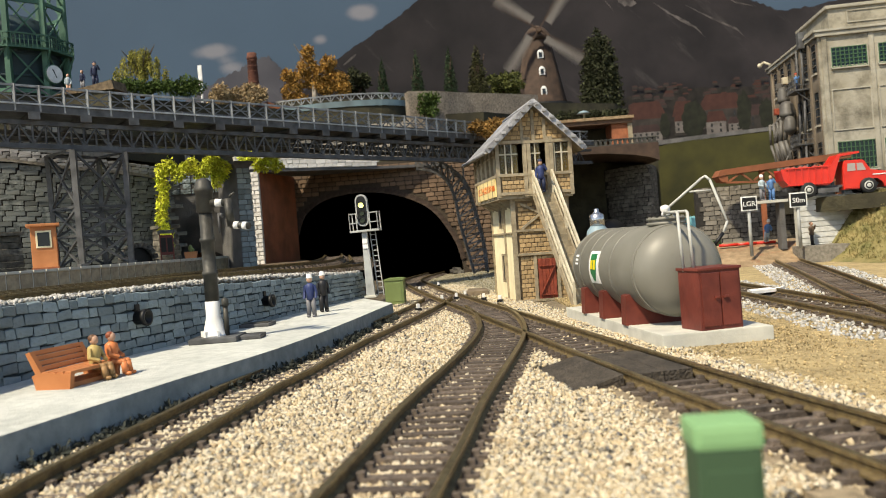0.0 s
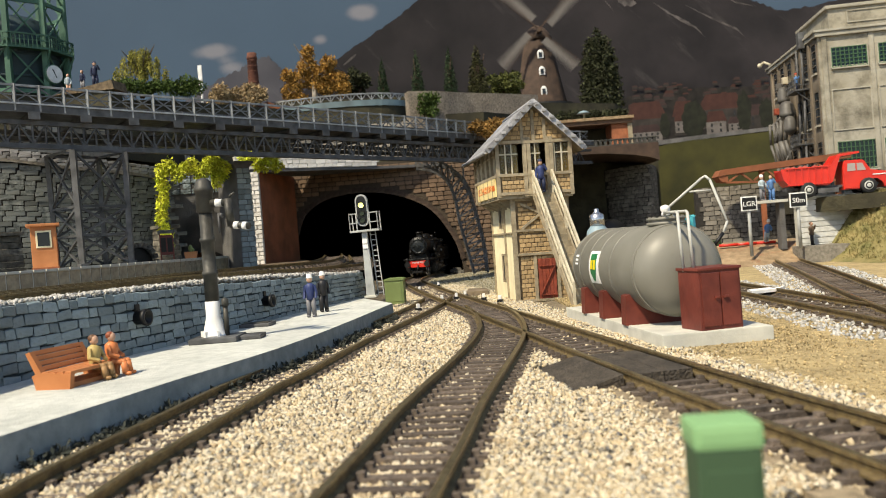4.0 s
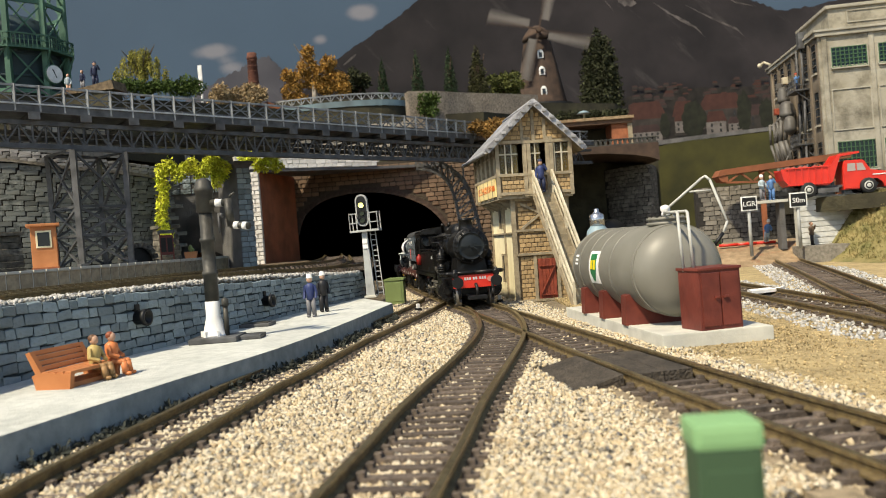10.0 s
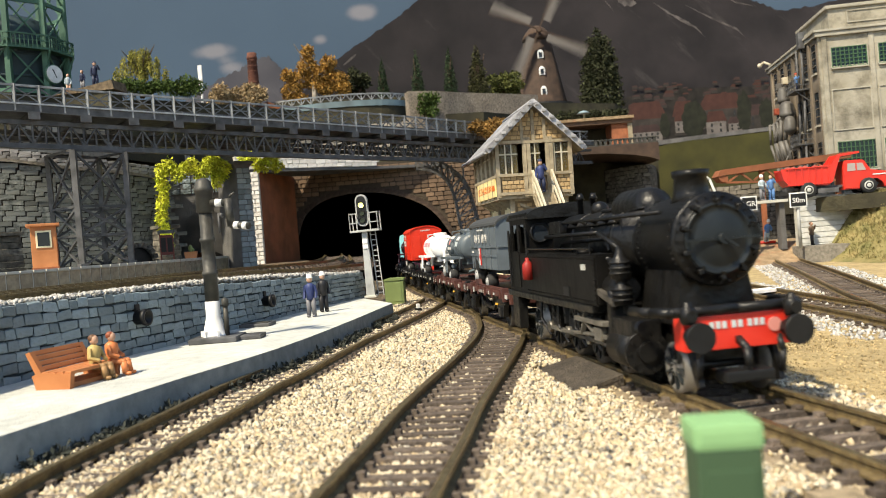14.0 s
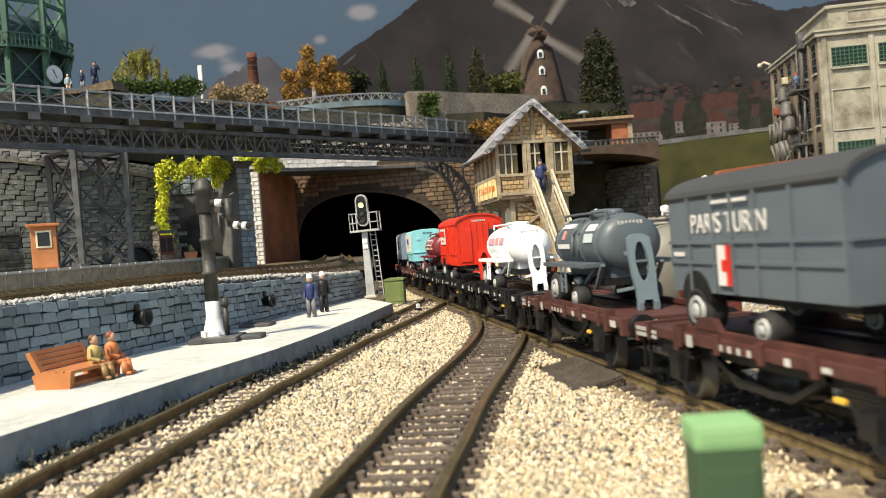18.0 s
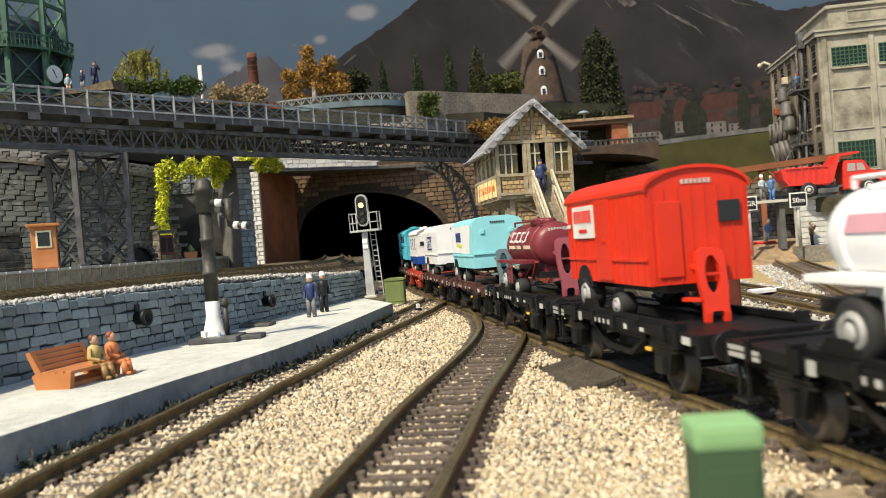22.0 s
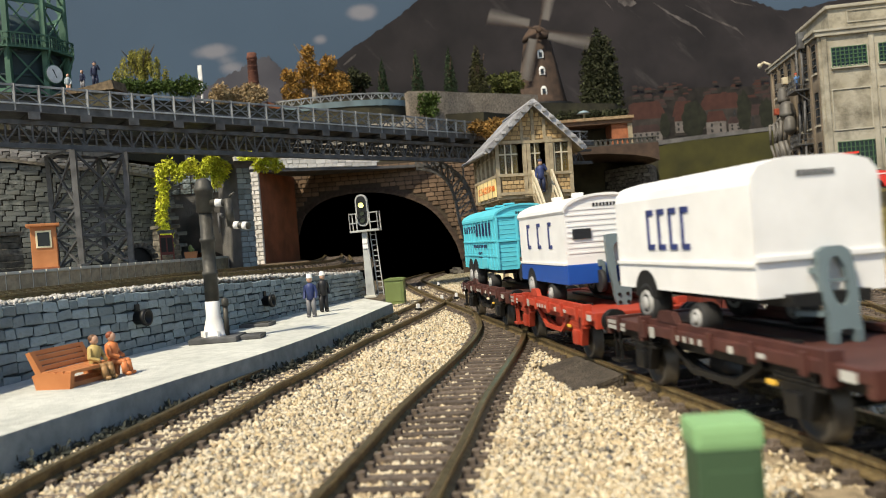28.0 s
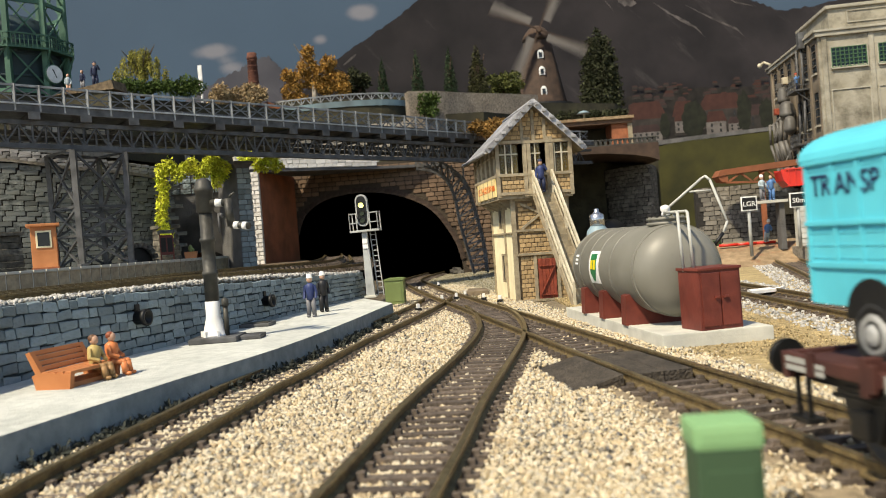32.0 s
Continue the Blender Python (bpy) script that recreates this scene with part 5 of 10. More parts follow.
# ---- dolls: one plain mesh each ----
def doll(x, y, z, rz, h, coat, legs, head="skin", hat=None, sit=False, arm=0, label="small painted doll", lean=0):
    bm = B()
    k = h / 20.0

    def paint(f0, idx):
        for f in bm.faces[f0:]:
            f.material_index = idx

    def begin():
        bm.faces.ensure_lookup_table()
        return len(bm.faces)

    n0 = begin()
    if sit:
        for sx in (-1.4, 1.4):
            tube(bm, [(sx * k, 0, 4.8 * k), (sx * 1.15 * k, -4.6 * k, 4.6 * k), (sx * 1.2 * k, -5.2 * k, 0.7 * k)], 1.15 * k, 7)
            ball(bm, (sx * 1.2 * k, -6.0 * k, 0.7 * k), 1.0 * k, 0.9, 1.5, 0.7)
        base = 3.9 * k
    else:
        for sx in (-1.25, 1.25):
            cyl(bm, (sx * 1.1 * k, 0, 0.5 * k), (sx * 0.9 * k, 0, 9.2 * k), 1.05 * k, 1.35 * k, 8)
            ball(bm, (sx * 1.1 * k, -0.7 * k, 0.6 * k), 1.0 * k, 0.9, 1.6, 0.65)
        base = 8.6 * k
    bm.faces.ensure_lookup_table()
    paint(n0, 1)
    n0 = begin()
    lathe(bm, [(0.6 * k, base - 0.6 * k), (2.0 * k, base), (1.85 * k, base + 2.4 * k), (2.3 * k, base + 5.2 * k), (2.1 * k, base + 7.0 * k), (0.8 * k, base + 7.9 * k)], (0, 0, 0), "Z", 10)
    sh = base + 6.6 * k
    for i, sx in enumerate((-1, 1)):
        if arm == 1 and i == 1:
            tube(bm, [(sx * 2.2 * k, 0, sh), (sx * 3.6 * k, -2 * k, sh - 1.6 * k), (sx * 2.0 * k, -3.0 * k, sh + 1.5 * k)], 0.75 * k, 6)
        elif arm == 2:
            tube(bm, [(sx * 2.2 * k, 0, sh), (sx * 3.4 * k, -0.8 * k, sh - 3 * k), (sx * 1.6 * k, -3.2 * k, sh - 4 * k)], 0.75 * k, 6)
        else:
            tube(bm, [(sx * 2.2 * k, 0, sh), (sx * 2.9 * k, 0.2 * k, sh - 3.2 * k), (sx * 2.8 * k, -0.7 * k, sh - 6.2 * k)], 0.75 * k, 6)
    bm.faces.ensure_lookup_table()
    paint(n0, 0)
    n0 = begin()
    ball(bm, (0, -0.2 * k, base + 9.4 * k), 1.45 * k, 0.95, 1.05, 1.15)
    bm.faces.ensure_lookup_table()
    paint(n0, 2)
    n0 = begin()
    if hat and hat.startswith("hair"):
        ball(bm, (0, 0.25 * k, base + 9.9 * k), 1.5 * k, 1.02, 1.0, 0.95)
        bm.faces.ensure_lookup_table()
        paint(n0, 3)
    elif hat:
        tall = 0.5 * k if hat == "whitehat" else 0.0
        lathe(bm, [(1.75 * k, base + 10.0 * k), (1.7 * k, base + 10.3 * k), (1.35 * k, base + 10.4 * k), (1.35 * k, base + 11.4 * k + tall), (0.5 * k, base + 11.7 * k + tall)], (0, 0, 0), "Z", 10)
        bm.faces.ensure_lookup_table()
        paint(n0, 3)
    me = mesh_of("doll", bm, [coat, legs, head, hat or head])
    ob = new("doll", me)
    ob.matrix_basis = mm(x, y, z, lean, 0, rz)
    return tagged(ob, label, "doll")


# ---- platform things ----
def bench():
    t = thing("bench", -99.0, 224, 4.5, 76, "orange-brown wooden slatted bench on the platform", "bench")
    for sx in (-9.5, 9.5):
        bm = B()
        prism(bm, [(-5.5, 0), (4.5, 0), (5.5, 3.6), (4.4, 4), (6.9, 9.4), (5.6, 9.8), (2.6, 4.3), (-6, 3.8)], sx - 0.8, sx + 0.8, "X")
        part("end_frame", bm, "orange", t)
    for i in range(4):
        bm = B()
        box(bm, -10, -6 + i * 2.3, 3.6, 10, -4 + i * 2.3, 4.5, 0.2)
        part("seat_slat", bm, "orange", t)
    for i in range(4):
        bm = B()
        box(bm, -9.5, -0.4, -0.6, 9.5, 0.4, 0.6, 0.2, pose(0, 3.6 + i * 0.72, 5.2 + i * 1.32, -26))
        part("back_slat", bm, "orange", t)
    bm = B()
    box(bm, -9.5, -4.5, 0, 9.5, 4, 1.2, 0.2)
    part("base_board", bm, "orange", t)
    return t


bench()
doll(-95.2, 226.6, 4.6, 74, 16.0, "yellowcoat", "tanleg", "skin", "hairbrown", True, 2, "seated doll in yellow with brown trousers on the bench")
doll(-92.8, 232.4, 4.6, 86, 16.0, "orangecoat", "orangecoat", "skin", "hairred", True, 2, "seated doll in orange clothes on the bench")
doll(-61.5, 384, 4.5, -10, 19, "navy", "greyleg", "skin", "whitehat", False, 0, "standing doll in a blue jacket and white hat")
doll(-59.5, 410, 4.5, 30, 19, "blackcoat", "blackcoat", "skin", "whitehat", False, 0, "standing doll in a black coat and pale hat")


def water_crane():
    t = thing("water_crane", -84.5, 306, 4.5, 0, "dark grey railway water crane with a white foot", "water crane")
    bm = B()
    box(bm, -7.5, -8, 0, 9.5, 8, 2.0, 0.4)
    box(bm, 9.5, -3, 0, 17, 7, 1.6, 0.4)
    part("base_slab", bm, "steel", t)
    bm = B()
    lathe(bm, [(4.6, 2), (4.2, 2.6), (2.9, 8), (2.6, 9), (2.6, 14.5), (2.4, 14.8)], (0, 0, 0), "Z", 20)
    for k in range(6):
        a = k * math.pi / 3
        box(bm, 2.2, -0.4, 2, 5.0, 0.4, 4, 0, pose(0, 0, 0, 0, 0, 60 * k))
    part("foot", bm, "whitepaint", t, "white-painted foot")
    bm = B()
    lathe(bm, [(2.5, 14.6), (2.5, 24), (2.9, 24.2), (2.9, 25.4), (2.4, 25.6), (2.4, 36), (2.8, 36.2), (2.8, 37.4), (2.3, 37.6), (2.3, 47)], (0, 0, 0), "Z", 20)
    part("column", bm, "cranegrey", t)
    bm = B()
    lathe(bm, [(2.5, 46.5), (3.1, 47), (3.1, 54), (3.4, 54.3), (3.4, 55.5), (2.9, 56.2), (2.7, 57.8), (1.6, 58.8), (0.4, 59.2)], (0, 0, 0), "Z", 20)
    part("head", bm, "cranegrey", t)
    bm = B()
    cyl(bm, (2.5, -1, 50), (9.0, -2, 49.5), 1.25, seg=12)
    part("arm", bm, "cranegrey", t)
    bm = B()
    cyl(bm, (4.4, -1.3, 49.85), (6.8, -1.66, 49.67), 1.4, seg=14)
    part("arm_band", bm, "whitepaint", t, "white band on the arm")
    bm = B()
    cyl(bm, (8.8, -2, 51), (9.6, -2, 41), 1.5, seg=12)
    cyl(bm, (9.4, -2, 51.5), (11.5, -2, 53), 0.5, seg=8)
    part("spout_pipe", bm, "cranegrey", t)
    bm = B()
    cyl(bm, (9.4, -2, 41.5), (16.4, -3.4, 40.6), 1.2, seg=12)
    part("spout", bm, "cranegrey", t)
    bm = B()
    cyl(bm, (10.6, -2.2, 41.35), (12.3, -2.55, 41.1), 1.36, seg=12)
    part("band", bm, "whitepaint", t, "white band on the spout")
    bm = B()
    cyl(bm, (13.8, -2.85, 40.95), (15.4, -3.2, 40.75), 1.36, seg=12)
    part("band", bm, "whitepaint", t, "white band on the spout")
    bm = B()
    cyl(bm, (4.6, -0.5, 2), (4.6, -0.5, 13), 0.9, seg=8)
    lathe(bm, [(1.3, 12.5), (1.3, 15), (0.4, 15.6)], (4.6, -0.5, 0), "Z", 10)
    part("valve", bm, "cranegrey", t)
    bm = B()
    cyl(bm, (5, -1, 39), (5, -1, 46), 0.5, seg=8)
    ball(bm, (6, -1.2, 45.2), 0.9)
    part("chain_pull", bm, "steel", t)
    return t


water_crane()
t = thing("manhole_slab", -81, 358, 4.5, -4, "dark grey rectangular inspection slab on the platform", "slab")
bm = B()
box(bm, -7, -5.5, 0, 7, 5.5, 1.4, 0.35)
part("slab", bm, "steel", t)
bm = B()
box(bm, -5.5, -4, 1.4, 5.5, 4, 1.7, 0.2)
part("cover", bm, "cranegrey", t)


def colour_light_signal():
    t = thing("signal", -44, 496, 4.5, -8, "grey colour-light signal with a ladder and a lit yellow lamp", "railway signal", ry=-1.5)
    bm = B()
    prism(bm, [(-2.6, 0), (2.6, 0), (1.5, 39), (-1.5, 39)], -1.2, 1.2, "Y")
    part("mast", bm, "signalgrey", t)
    bm = B()
    box(bm, -3.6, -2.5, 0, 3.6, 2.5, 1.4, 0.3)
    part("foot", bm, "plinth", t)
    bm = B()
    box(bm, -8, -3.5, 38.6, 9.5, 5, 39.8, 0.2)
    part("gantry_floor", bm, "signalgrey", t)
    for a, b in (((-7.6, 4.5), (-7.6, -3.2)), ((-7.6, -3.2), (-3.4, -3.2)), ((4.5, -3.2), (9, -3.2)), ((9, -3.2), (9, 4.5))):
        bm = B()
        for z in (44, 49.5):
            beam(bm, (*a, z), (*b, z), 0.6)
        for q in (a, b):
            beam(bm, (*q, 39.5), (*q, 50), 0.6)
        part("railing", bm, "signalgrey", t)
    bm = B()
    outline = [(3.6 * math.cos(math.pi * k / 12), 57 + 3.6 * math.sin(math.pi * k / 12)) for k in range(13)] + [(-3.6 * math.cos(math.pi * k / 12), 45.5 - 3.6 * math.sin(math.pi * k / 12)) for k in range(13)]
    prism(bm, outline, -1.6, 1.2, "Y")
    part("target_rim", bm, "signalgrey", t)
    bm = B()
    prism(bm, [(a * 0.78, 51.2 + (z - 51.2) * 0.9) for a, z in outline], -1.9, -1.4, "Y")
    part("target", bm, "black", t, "black signal plate")
    for z, m_ in ((54.2, "lamp_on"), (49.6, "lens"), (45.4, "lens")):
        bm = B()
        cyl(bm, (0, -2.6, z), (0, -1.7, z), 1.55, seg=16)
        part("lamp", bm, m_, t, "glowing yellow lamp" if m_ == "lamp_on" else "dark lens")
        bm = B()
        for k in range(9):
            a0, a1 = math.pi * k / 8, math.pi * (k + 1) / 8
            if k < 8:
                beam(bm, (1.8 * math.cos(a0), -2.6, z + 1.8 * math.sin(a0)), (1.8 * math.cos(a1), -2.6, z + 1.8 * math.sin(a1)), 1.4, 0.3)
        part("hood", bm, "black", t)
    for z in (33, 30):
        bm = B()
        box(bm, -1.5, -1.7, z - 1.2, 1.5, -1.2, z + 1.2, 0.1)
        part("plate", bm, "whitepaint", t, "small white number plate")
    lad = t
    for sx in (4.2, 7.4):
        bm = B()
        beam(bm, (sx - 0.2, 2.5, 0.8), (sx - 1.6, 2.5, 39), 0.55)
        part("ladder_rail", bm, "signalgrey", lad)
    for k in range(12):
        bm = B()
        z = 2.5 + k * 3.1
        beam(bm, (4.0 - 0.036 * z, 2.5, z), (7.2 - 0.036 * z, 2.5, z), 0.5)
        part("rung", bm, "signalgrey", lad)
    return t


colour_light_signal()


def relay_box(x, y, z, rz, w, d, h, m_, label):
    t = thing("relay_box", x, y, z, rz, label, "relay box", "relay boxes")
    bm = B()
    box(bm, -w / 2, -d / 2, 0, w / 2, d / 2, h * 0.9, 0.3)
    part("body", bm, m_, t)
    bm = B()
    prism(bm, [(-w / 2 - .5, h * 0.9), (w / 2 + .5, h * 0.9), (w / 2 + .5, h * 0.95), (w * 0.3, h), (-w * 0.3, h), (-w / 2 - .5, h * 0.95)], -d / 2 - 0.5, d / 2 + 0.5, "Y")
    part("lid", bm, m_, t)
    bm = B()
    box(bm, -w * 0.38, -d / 2 - 0.25, h * 0.1, w * 0.38, -d / 2 + 0.1, h * 0.82, 0.1)
    part("door", bm, m_, t)
    return t


relay_box(-32, 535, -3, -6, 12, 9, 16.5, "olive", "olive-green relay cabinet beside the signal")
# small green cabinet close to the lens
t = thing("green_cabinet", 21.9, 70.5, -4.4, -3, "green lineside cabinet, lid coloured as lit and body as shaded", "cabinet")
# body and door in darker green for the front's shade
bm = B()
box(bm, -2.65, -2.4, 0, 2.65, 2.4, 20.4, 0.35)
part("body", bm, "cabinetgreen", t, "green cabinet body, coloured dark for its shade")
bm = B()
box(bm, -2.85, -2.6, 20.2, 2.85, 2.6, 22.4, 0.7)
part("lid", bm, "palegreen", t, "green lid, coloured pale as the lit top")
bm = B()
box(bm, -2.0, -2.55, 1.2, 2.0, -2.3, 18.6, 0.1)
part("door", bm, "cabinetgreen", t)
# drain pipes in the retaining wall
for s_y in (285, 379):
    s = WALL.near_y(s_y)
    a, d = WALL.at(s), WALL.dirn(s)
    z = 16.5 if s_y < 300 else 13.6
    t = thing("drain_pipe", a.x, a.y, z, math.degrees(math.atan2(d.y, d.x)) - 90, "black round drain pipe in the retaining wall", "pipe", "drain pipes")
    bm = B()
    lathe(bm, [(2.4, -1), (2.4, 3.6), (2.9, 3.8), (2.9, 5.2), (1.9, 5.2), (1.9, 1.5), (0.1, 1.4)], (0, 0, 0), "X", 18)
    part("pipe", bm, "black", t)
    bm = B()
    box(bm, -0.6, -1.2, 2.2, 1.4, 1.2, 4.6, 0.2)
    part("bracket", bm, "black", t)


# ---- signal box ----
def signal_box():
    t = thing("signal_box", 40.6, 480, -4.4, 7.5, "cream and brick signal box with slate roof and outside stairs", "signal box", ry=0.8)
    W, D, Z1, Z2 = 31, 62, 60, 92
    bm = B()
    box(bm, 0, 0, 0, W, D, Z1)
    part("lower_wall", bm, "cream", t, "cream rendered lower storey")
    bm = B()
    box(bm, 0.3, -0.35, 0.3, W - 0.3, 0, Z1)
    part("front_panel", bm, "tan_joint", t)
    rnd = random.Random(2)
    bm = B()
    box(bm, -0.5, -0.5, -0.5, 0.5, 0.5, 0.5)
    bmesh.ops.bevel(bm, geom=bm.edges[:], offset=0.1, segments=1, affect="EDGES")
    tb = mesh_of("brick", bm, "tan_brick")
    for r in range(22):
        x = 2.5 - (r % 2) * 1.5
        while x < W - 2:
            L = 3.4
            a, b = max(2.2, x), min(W - 1, x + L)
            if b - a > 0.8 and not (11.8 < (a + b) / 2 < 22.5 and r < 9):
                ob = part("brick", tb, None, t)
                ob.matrix_basis = mm((a + b) / 2, -0.45, 2 + r * 2.55) @ Matrix.Diagonal((b - a - 0.35, 0.7, 2.15, 1))
            x += L
    # timber frame of the front
    for x0, z0, x1, z1, w in ((-0.4, 0, -0.4, Z1, 2.6), (10.6, 0, 10.6, 27, 1.8), (23.8, 0, 23.8, 27, 1.8), (31, 0, 31, Z1, 2.2), (0, 1.2, W, 1.2, 2.2), (0, 27.5, W, 27.5, 2.2), (0, 41, W, 41, 1.8), (0, 58.5, W, 58.5, 2.4), (4, 42, 18, 52, 1.7), (4, 56, 18, 49, 1.7)):
        bm = B()
        beam(bm, (x0, -0.9, z0), (x1, -0.9, z1), w, 1.4)
        part("timber", bm, "timber", t)
    bm = B()
    box(bm, 12.2, -1.3, 1, 22.4, -0.6, 24.5, 0.15)
    door = part("door", bm, "doorred", t, "red plank door with a diagonal brace")
    for i in range(5):
        bm = B()
        box(bm, 12.5 + i * 2.0, -1.6, 1.4, 14.3 + i * 2.0, -1.25, 24.1, 0.08)
        part("plank", bm, "doorred", door)
    for p in (((12.6, -1.8, 4), (22, -1.8, 4)), ((12.6, -1.8, 20.5), (22, -1.8, 20.5)), ((13, -1.8, 4.5), (21.5, -1.8, 20))):
        bm = B()
        beam(bm, *p, 1.5, 0.5)
        part("brace", bm, "doorred", door)
    # timber and slits of the side
    for p in (((-0.5, -0.6, 0), (-0.5, -0.6, Z1)), ((-0.5, D, 0), (-0.5, D, Z1)), ((-0.5, 0, 40), (-0.5, D, 40)), ((-0.5, 0, 1), (-0.5, D, 1)), ((-0.5, 24, 0), (-0.5, 24, Z1))):
        bm = B()
        beam(bm, *p, 1.3, 0.9)
        part("timber", bm, "timber", t)
    for y, z0, z1 in ((33, 44, 57), (31, 12, 27)):
        bm = B()
        box(bm, -0.6, y - 3.2, z0, 0.2, y + 3.2, z1)
        w = part("window", bm, "black", t, "dark narrow slit window")
        for a in (-3.6, 3.6):
            bm = B()
            box(bm, -1.2, y + a - 0.6, z0 - 1, 0.2, y + a + 0.6, z1 + 1)
            part("jamb", bm, "timber", w)
    # upper storey
    x0, x1, y0, y1 = -8.5, 34.0, -4.5, D + 3
    bm = B()
    box(bm, x0, y0, Z1 - 1, x1, y1, Z1 + 1.5)
    part("floor_beam", bm, "timber", t)
    for i in range(5):
        bm = B()
        prism(bm, [(x0, Z1 - 1), (0, Z1 - 1), (0, Z1 - 6), (-1, Z1 - 6)], 4 + i * 13, 5.6 + i * 13, "Y")
        part("bracket", bm, "timber", t)
    bm = B()
    box(bm, x0, y0, Z1 + 1.5, x1, y0 + 1.5, Z1 + 12)
    box(bm, x0, y1 - 1.5, Z1 + 1.5, x1, y1, Z1 + 31)
    box(bm, x1 - 1.5, y0, Z1 + 1.5, x1, y1, Z1 + 31)
    part("upper_wall", bm, "tan_joint", t)
    for r in range(4):
        x = x0 + 2 - (r % 2) * 1.7
        while x < x1 - 2:
            a, b = max(x0 + 1.6, x), min(x1 - 1, x + 3.4)
            if b - a > 0.8 and not 14.8 < (a + b) / 2 < 25:
                ob = part("brick", tb, None, t)
                ob.matrix_basis = mm((a + b) / 2, y0 - 0.1, Z1 + 3.2 + r * 2.5) @ Matrix.Diagonal((b - a - 0.35, 0.7, 2.1, 1))
            x += 3.4
    bm = B()
    box(bm, x0 + 0.1, y0 + 1.5, Z1 + 1.5, x0 + 1.2, y1 - 1.5, Z1 + 12)
    part("side_panel", bm, "cream", t, "cream panel under the side windows")
    bm = B()
    box(bm, x0 + 1.6, y0 + 1.6, Z1 + 1.5, x1 - 1.6, y1 - 1.6, Z1 + 3)
    part("floor", bm, "timber", t)
    for x in (x0, 7.2, 9.6, 20.4, 22.6, x1 - 0.4):
        bm = B()
        beam(bm, (x, y0 - 0.6, Z1), (x, y0 - 0.6, Z1 + 33), 2.1, 1.6)
        part("timber", bm, "timber", t)
    for z in (Z1 + 12.4, Z1 + 30.6, Z1 + 2):
        bm = B()
        beam(bm, (x0, y0 - 0.7, z), (x1, y0 - 0.7, z), 1.8, 1.7)
        part("timber", bm, "timber", t)
    for y in (y0, 9, 23, 37, 51, y1):
        bm = B()
        beam(bm, (x0 - 0.2, y, Z1), (x0 - 0.2, y, Z1 + 31), 1.7)
        part("timber", bm, "timber", t)
    for z in (Z1 + 12.2, Z1 + 30.4):
        bm = B()
        beam(bm, (x0 - 0.3, y0, z), (x0 - 0.3, y1, z), 1.7)
        part("timber", bm, "timber", t)

    def glazed(a, b, vert, u0, u1):
        """A glazed opening between two corners on the front (vert False) or the side."""
        w = B()
        z0, z1 = Z1 + 13.2, Z1 + 29.6
        if vert:
            box(w, x0 + 0.5, u0, z0, x0 + 0.9, u1, z1)
        else:
            box(w, u0, y0 + 0.5, z0, u1, y0 + 0.9, z1)
        win = part("window", w, "pane", t, "small-paned window with yellow curtain behind")
        for f in (1 / 3, 2 / 3):
            g = B()
            if vert:
                beam(g, (x0 - 0.1, u0 + (u1 - u0) * f, z0), (x0 - 0.1, u0 + (u1 - u0) * f, z1), 0.7)
            else:
                beam(g, (u0 + (u1 - u0) * f, y0 - 0.1, z0), (u0 + (u1 - u0) * f, y0 - 0.1, z1), 0.7)
            part("glazing_bar", g, "palewood", win)
        g = B()
        zz = z0 + (z1 - z0) * 0.66
        if vert:
            beam(g, (x0 - 0.2, u0, zz), (x0 - 0.2, u1, zz), 0.7)
        else:
            beam(g, (u0, y0 - 0.2, zz), (u1, y0 - 0.2, zz), 0.7)
        part("glazing_bar", g, "palewood", win)
        g = B()
        if vert:
            box(g, x0 + 2.2, u0, z0, x0 + 2.8, u1, z1)
        else:
            box(g, u0, y0 + 2.2, z0, u0 + (u1 - u0) * 0.35, y0 + 2.8, z1)
            box(g, u1 - (u1 - u0) * 0.3, y0 + 2.2, z0, u1, y0 + 2.8, z1)
        part("curtain", g, "curtain", win)

    glazed(0, 0, False, x0 + 1.2, 3.4)
    glazed(0, 0, False, 7.4, 16.4)
    glazed(0, 0, False, 20.6, x1 - 1.4)
    for u in ((y0 + 1, 8.2), (9.9, 22.2), (23.9, 36.2), (37.9, 50.2), (51.9, y1 - 1)):
        glazed(0, 0, True, *u)
    # gable
    xm = (x0 + x1) / 2
    bm = B()
    prism(bm, [(x0 + 0.5, Z1 + 31), (x1 - 0.5, Z1 + 31), (xm, Z1 + 50)], y0, y0 + 1.2, "Y")
    prism(bm, [(x0 + 0.5, Z1 + 31), (x1 - 0.5, Z1 + 31), (xm, Z1 + 50)], y1 - 1.2, y1, "Y")
    part("gable", bm, "tan_joint", t)
    for r in range(7):
        z = Z1 + 33.2 + r * 2.5
        half = (x1 - x0) / 2 * (1 - (z - Z1 - 29.5) / 20.5)
        x = xm - half + 1 - (r % 2) * 1.5
        while x < xm + half - 1:
            a, b = max(xm - half + 0.5, x), min(xm + half - 0.5, x + 3.4)
            if b - a > 0.8:
                ob = part("brick", tb, None, t)
                ob.matrix_basis = mm((a + b) / 2, y0 - 0.1, z) @ Matrix.Diagonal((b - a - 0.35, 0.7, 2.1, 1))
            x += 3.4
    for x in (xm - 6.5, xm, xm + 6.5):
        bm = B()
        beam(bm, (x, y0 - 0.5, Z1 + 31), (x, y0 - 0.5, Z1 + 50 - abs(x - xm) * 0.9 - 1), 1.7, 1.4)
        part("timber", bm, "timber", t)
    # roof
    ex, ez = (x1 - x0) / 2 + 6.5, Z1 + 26.5
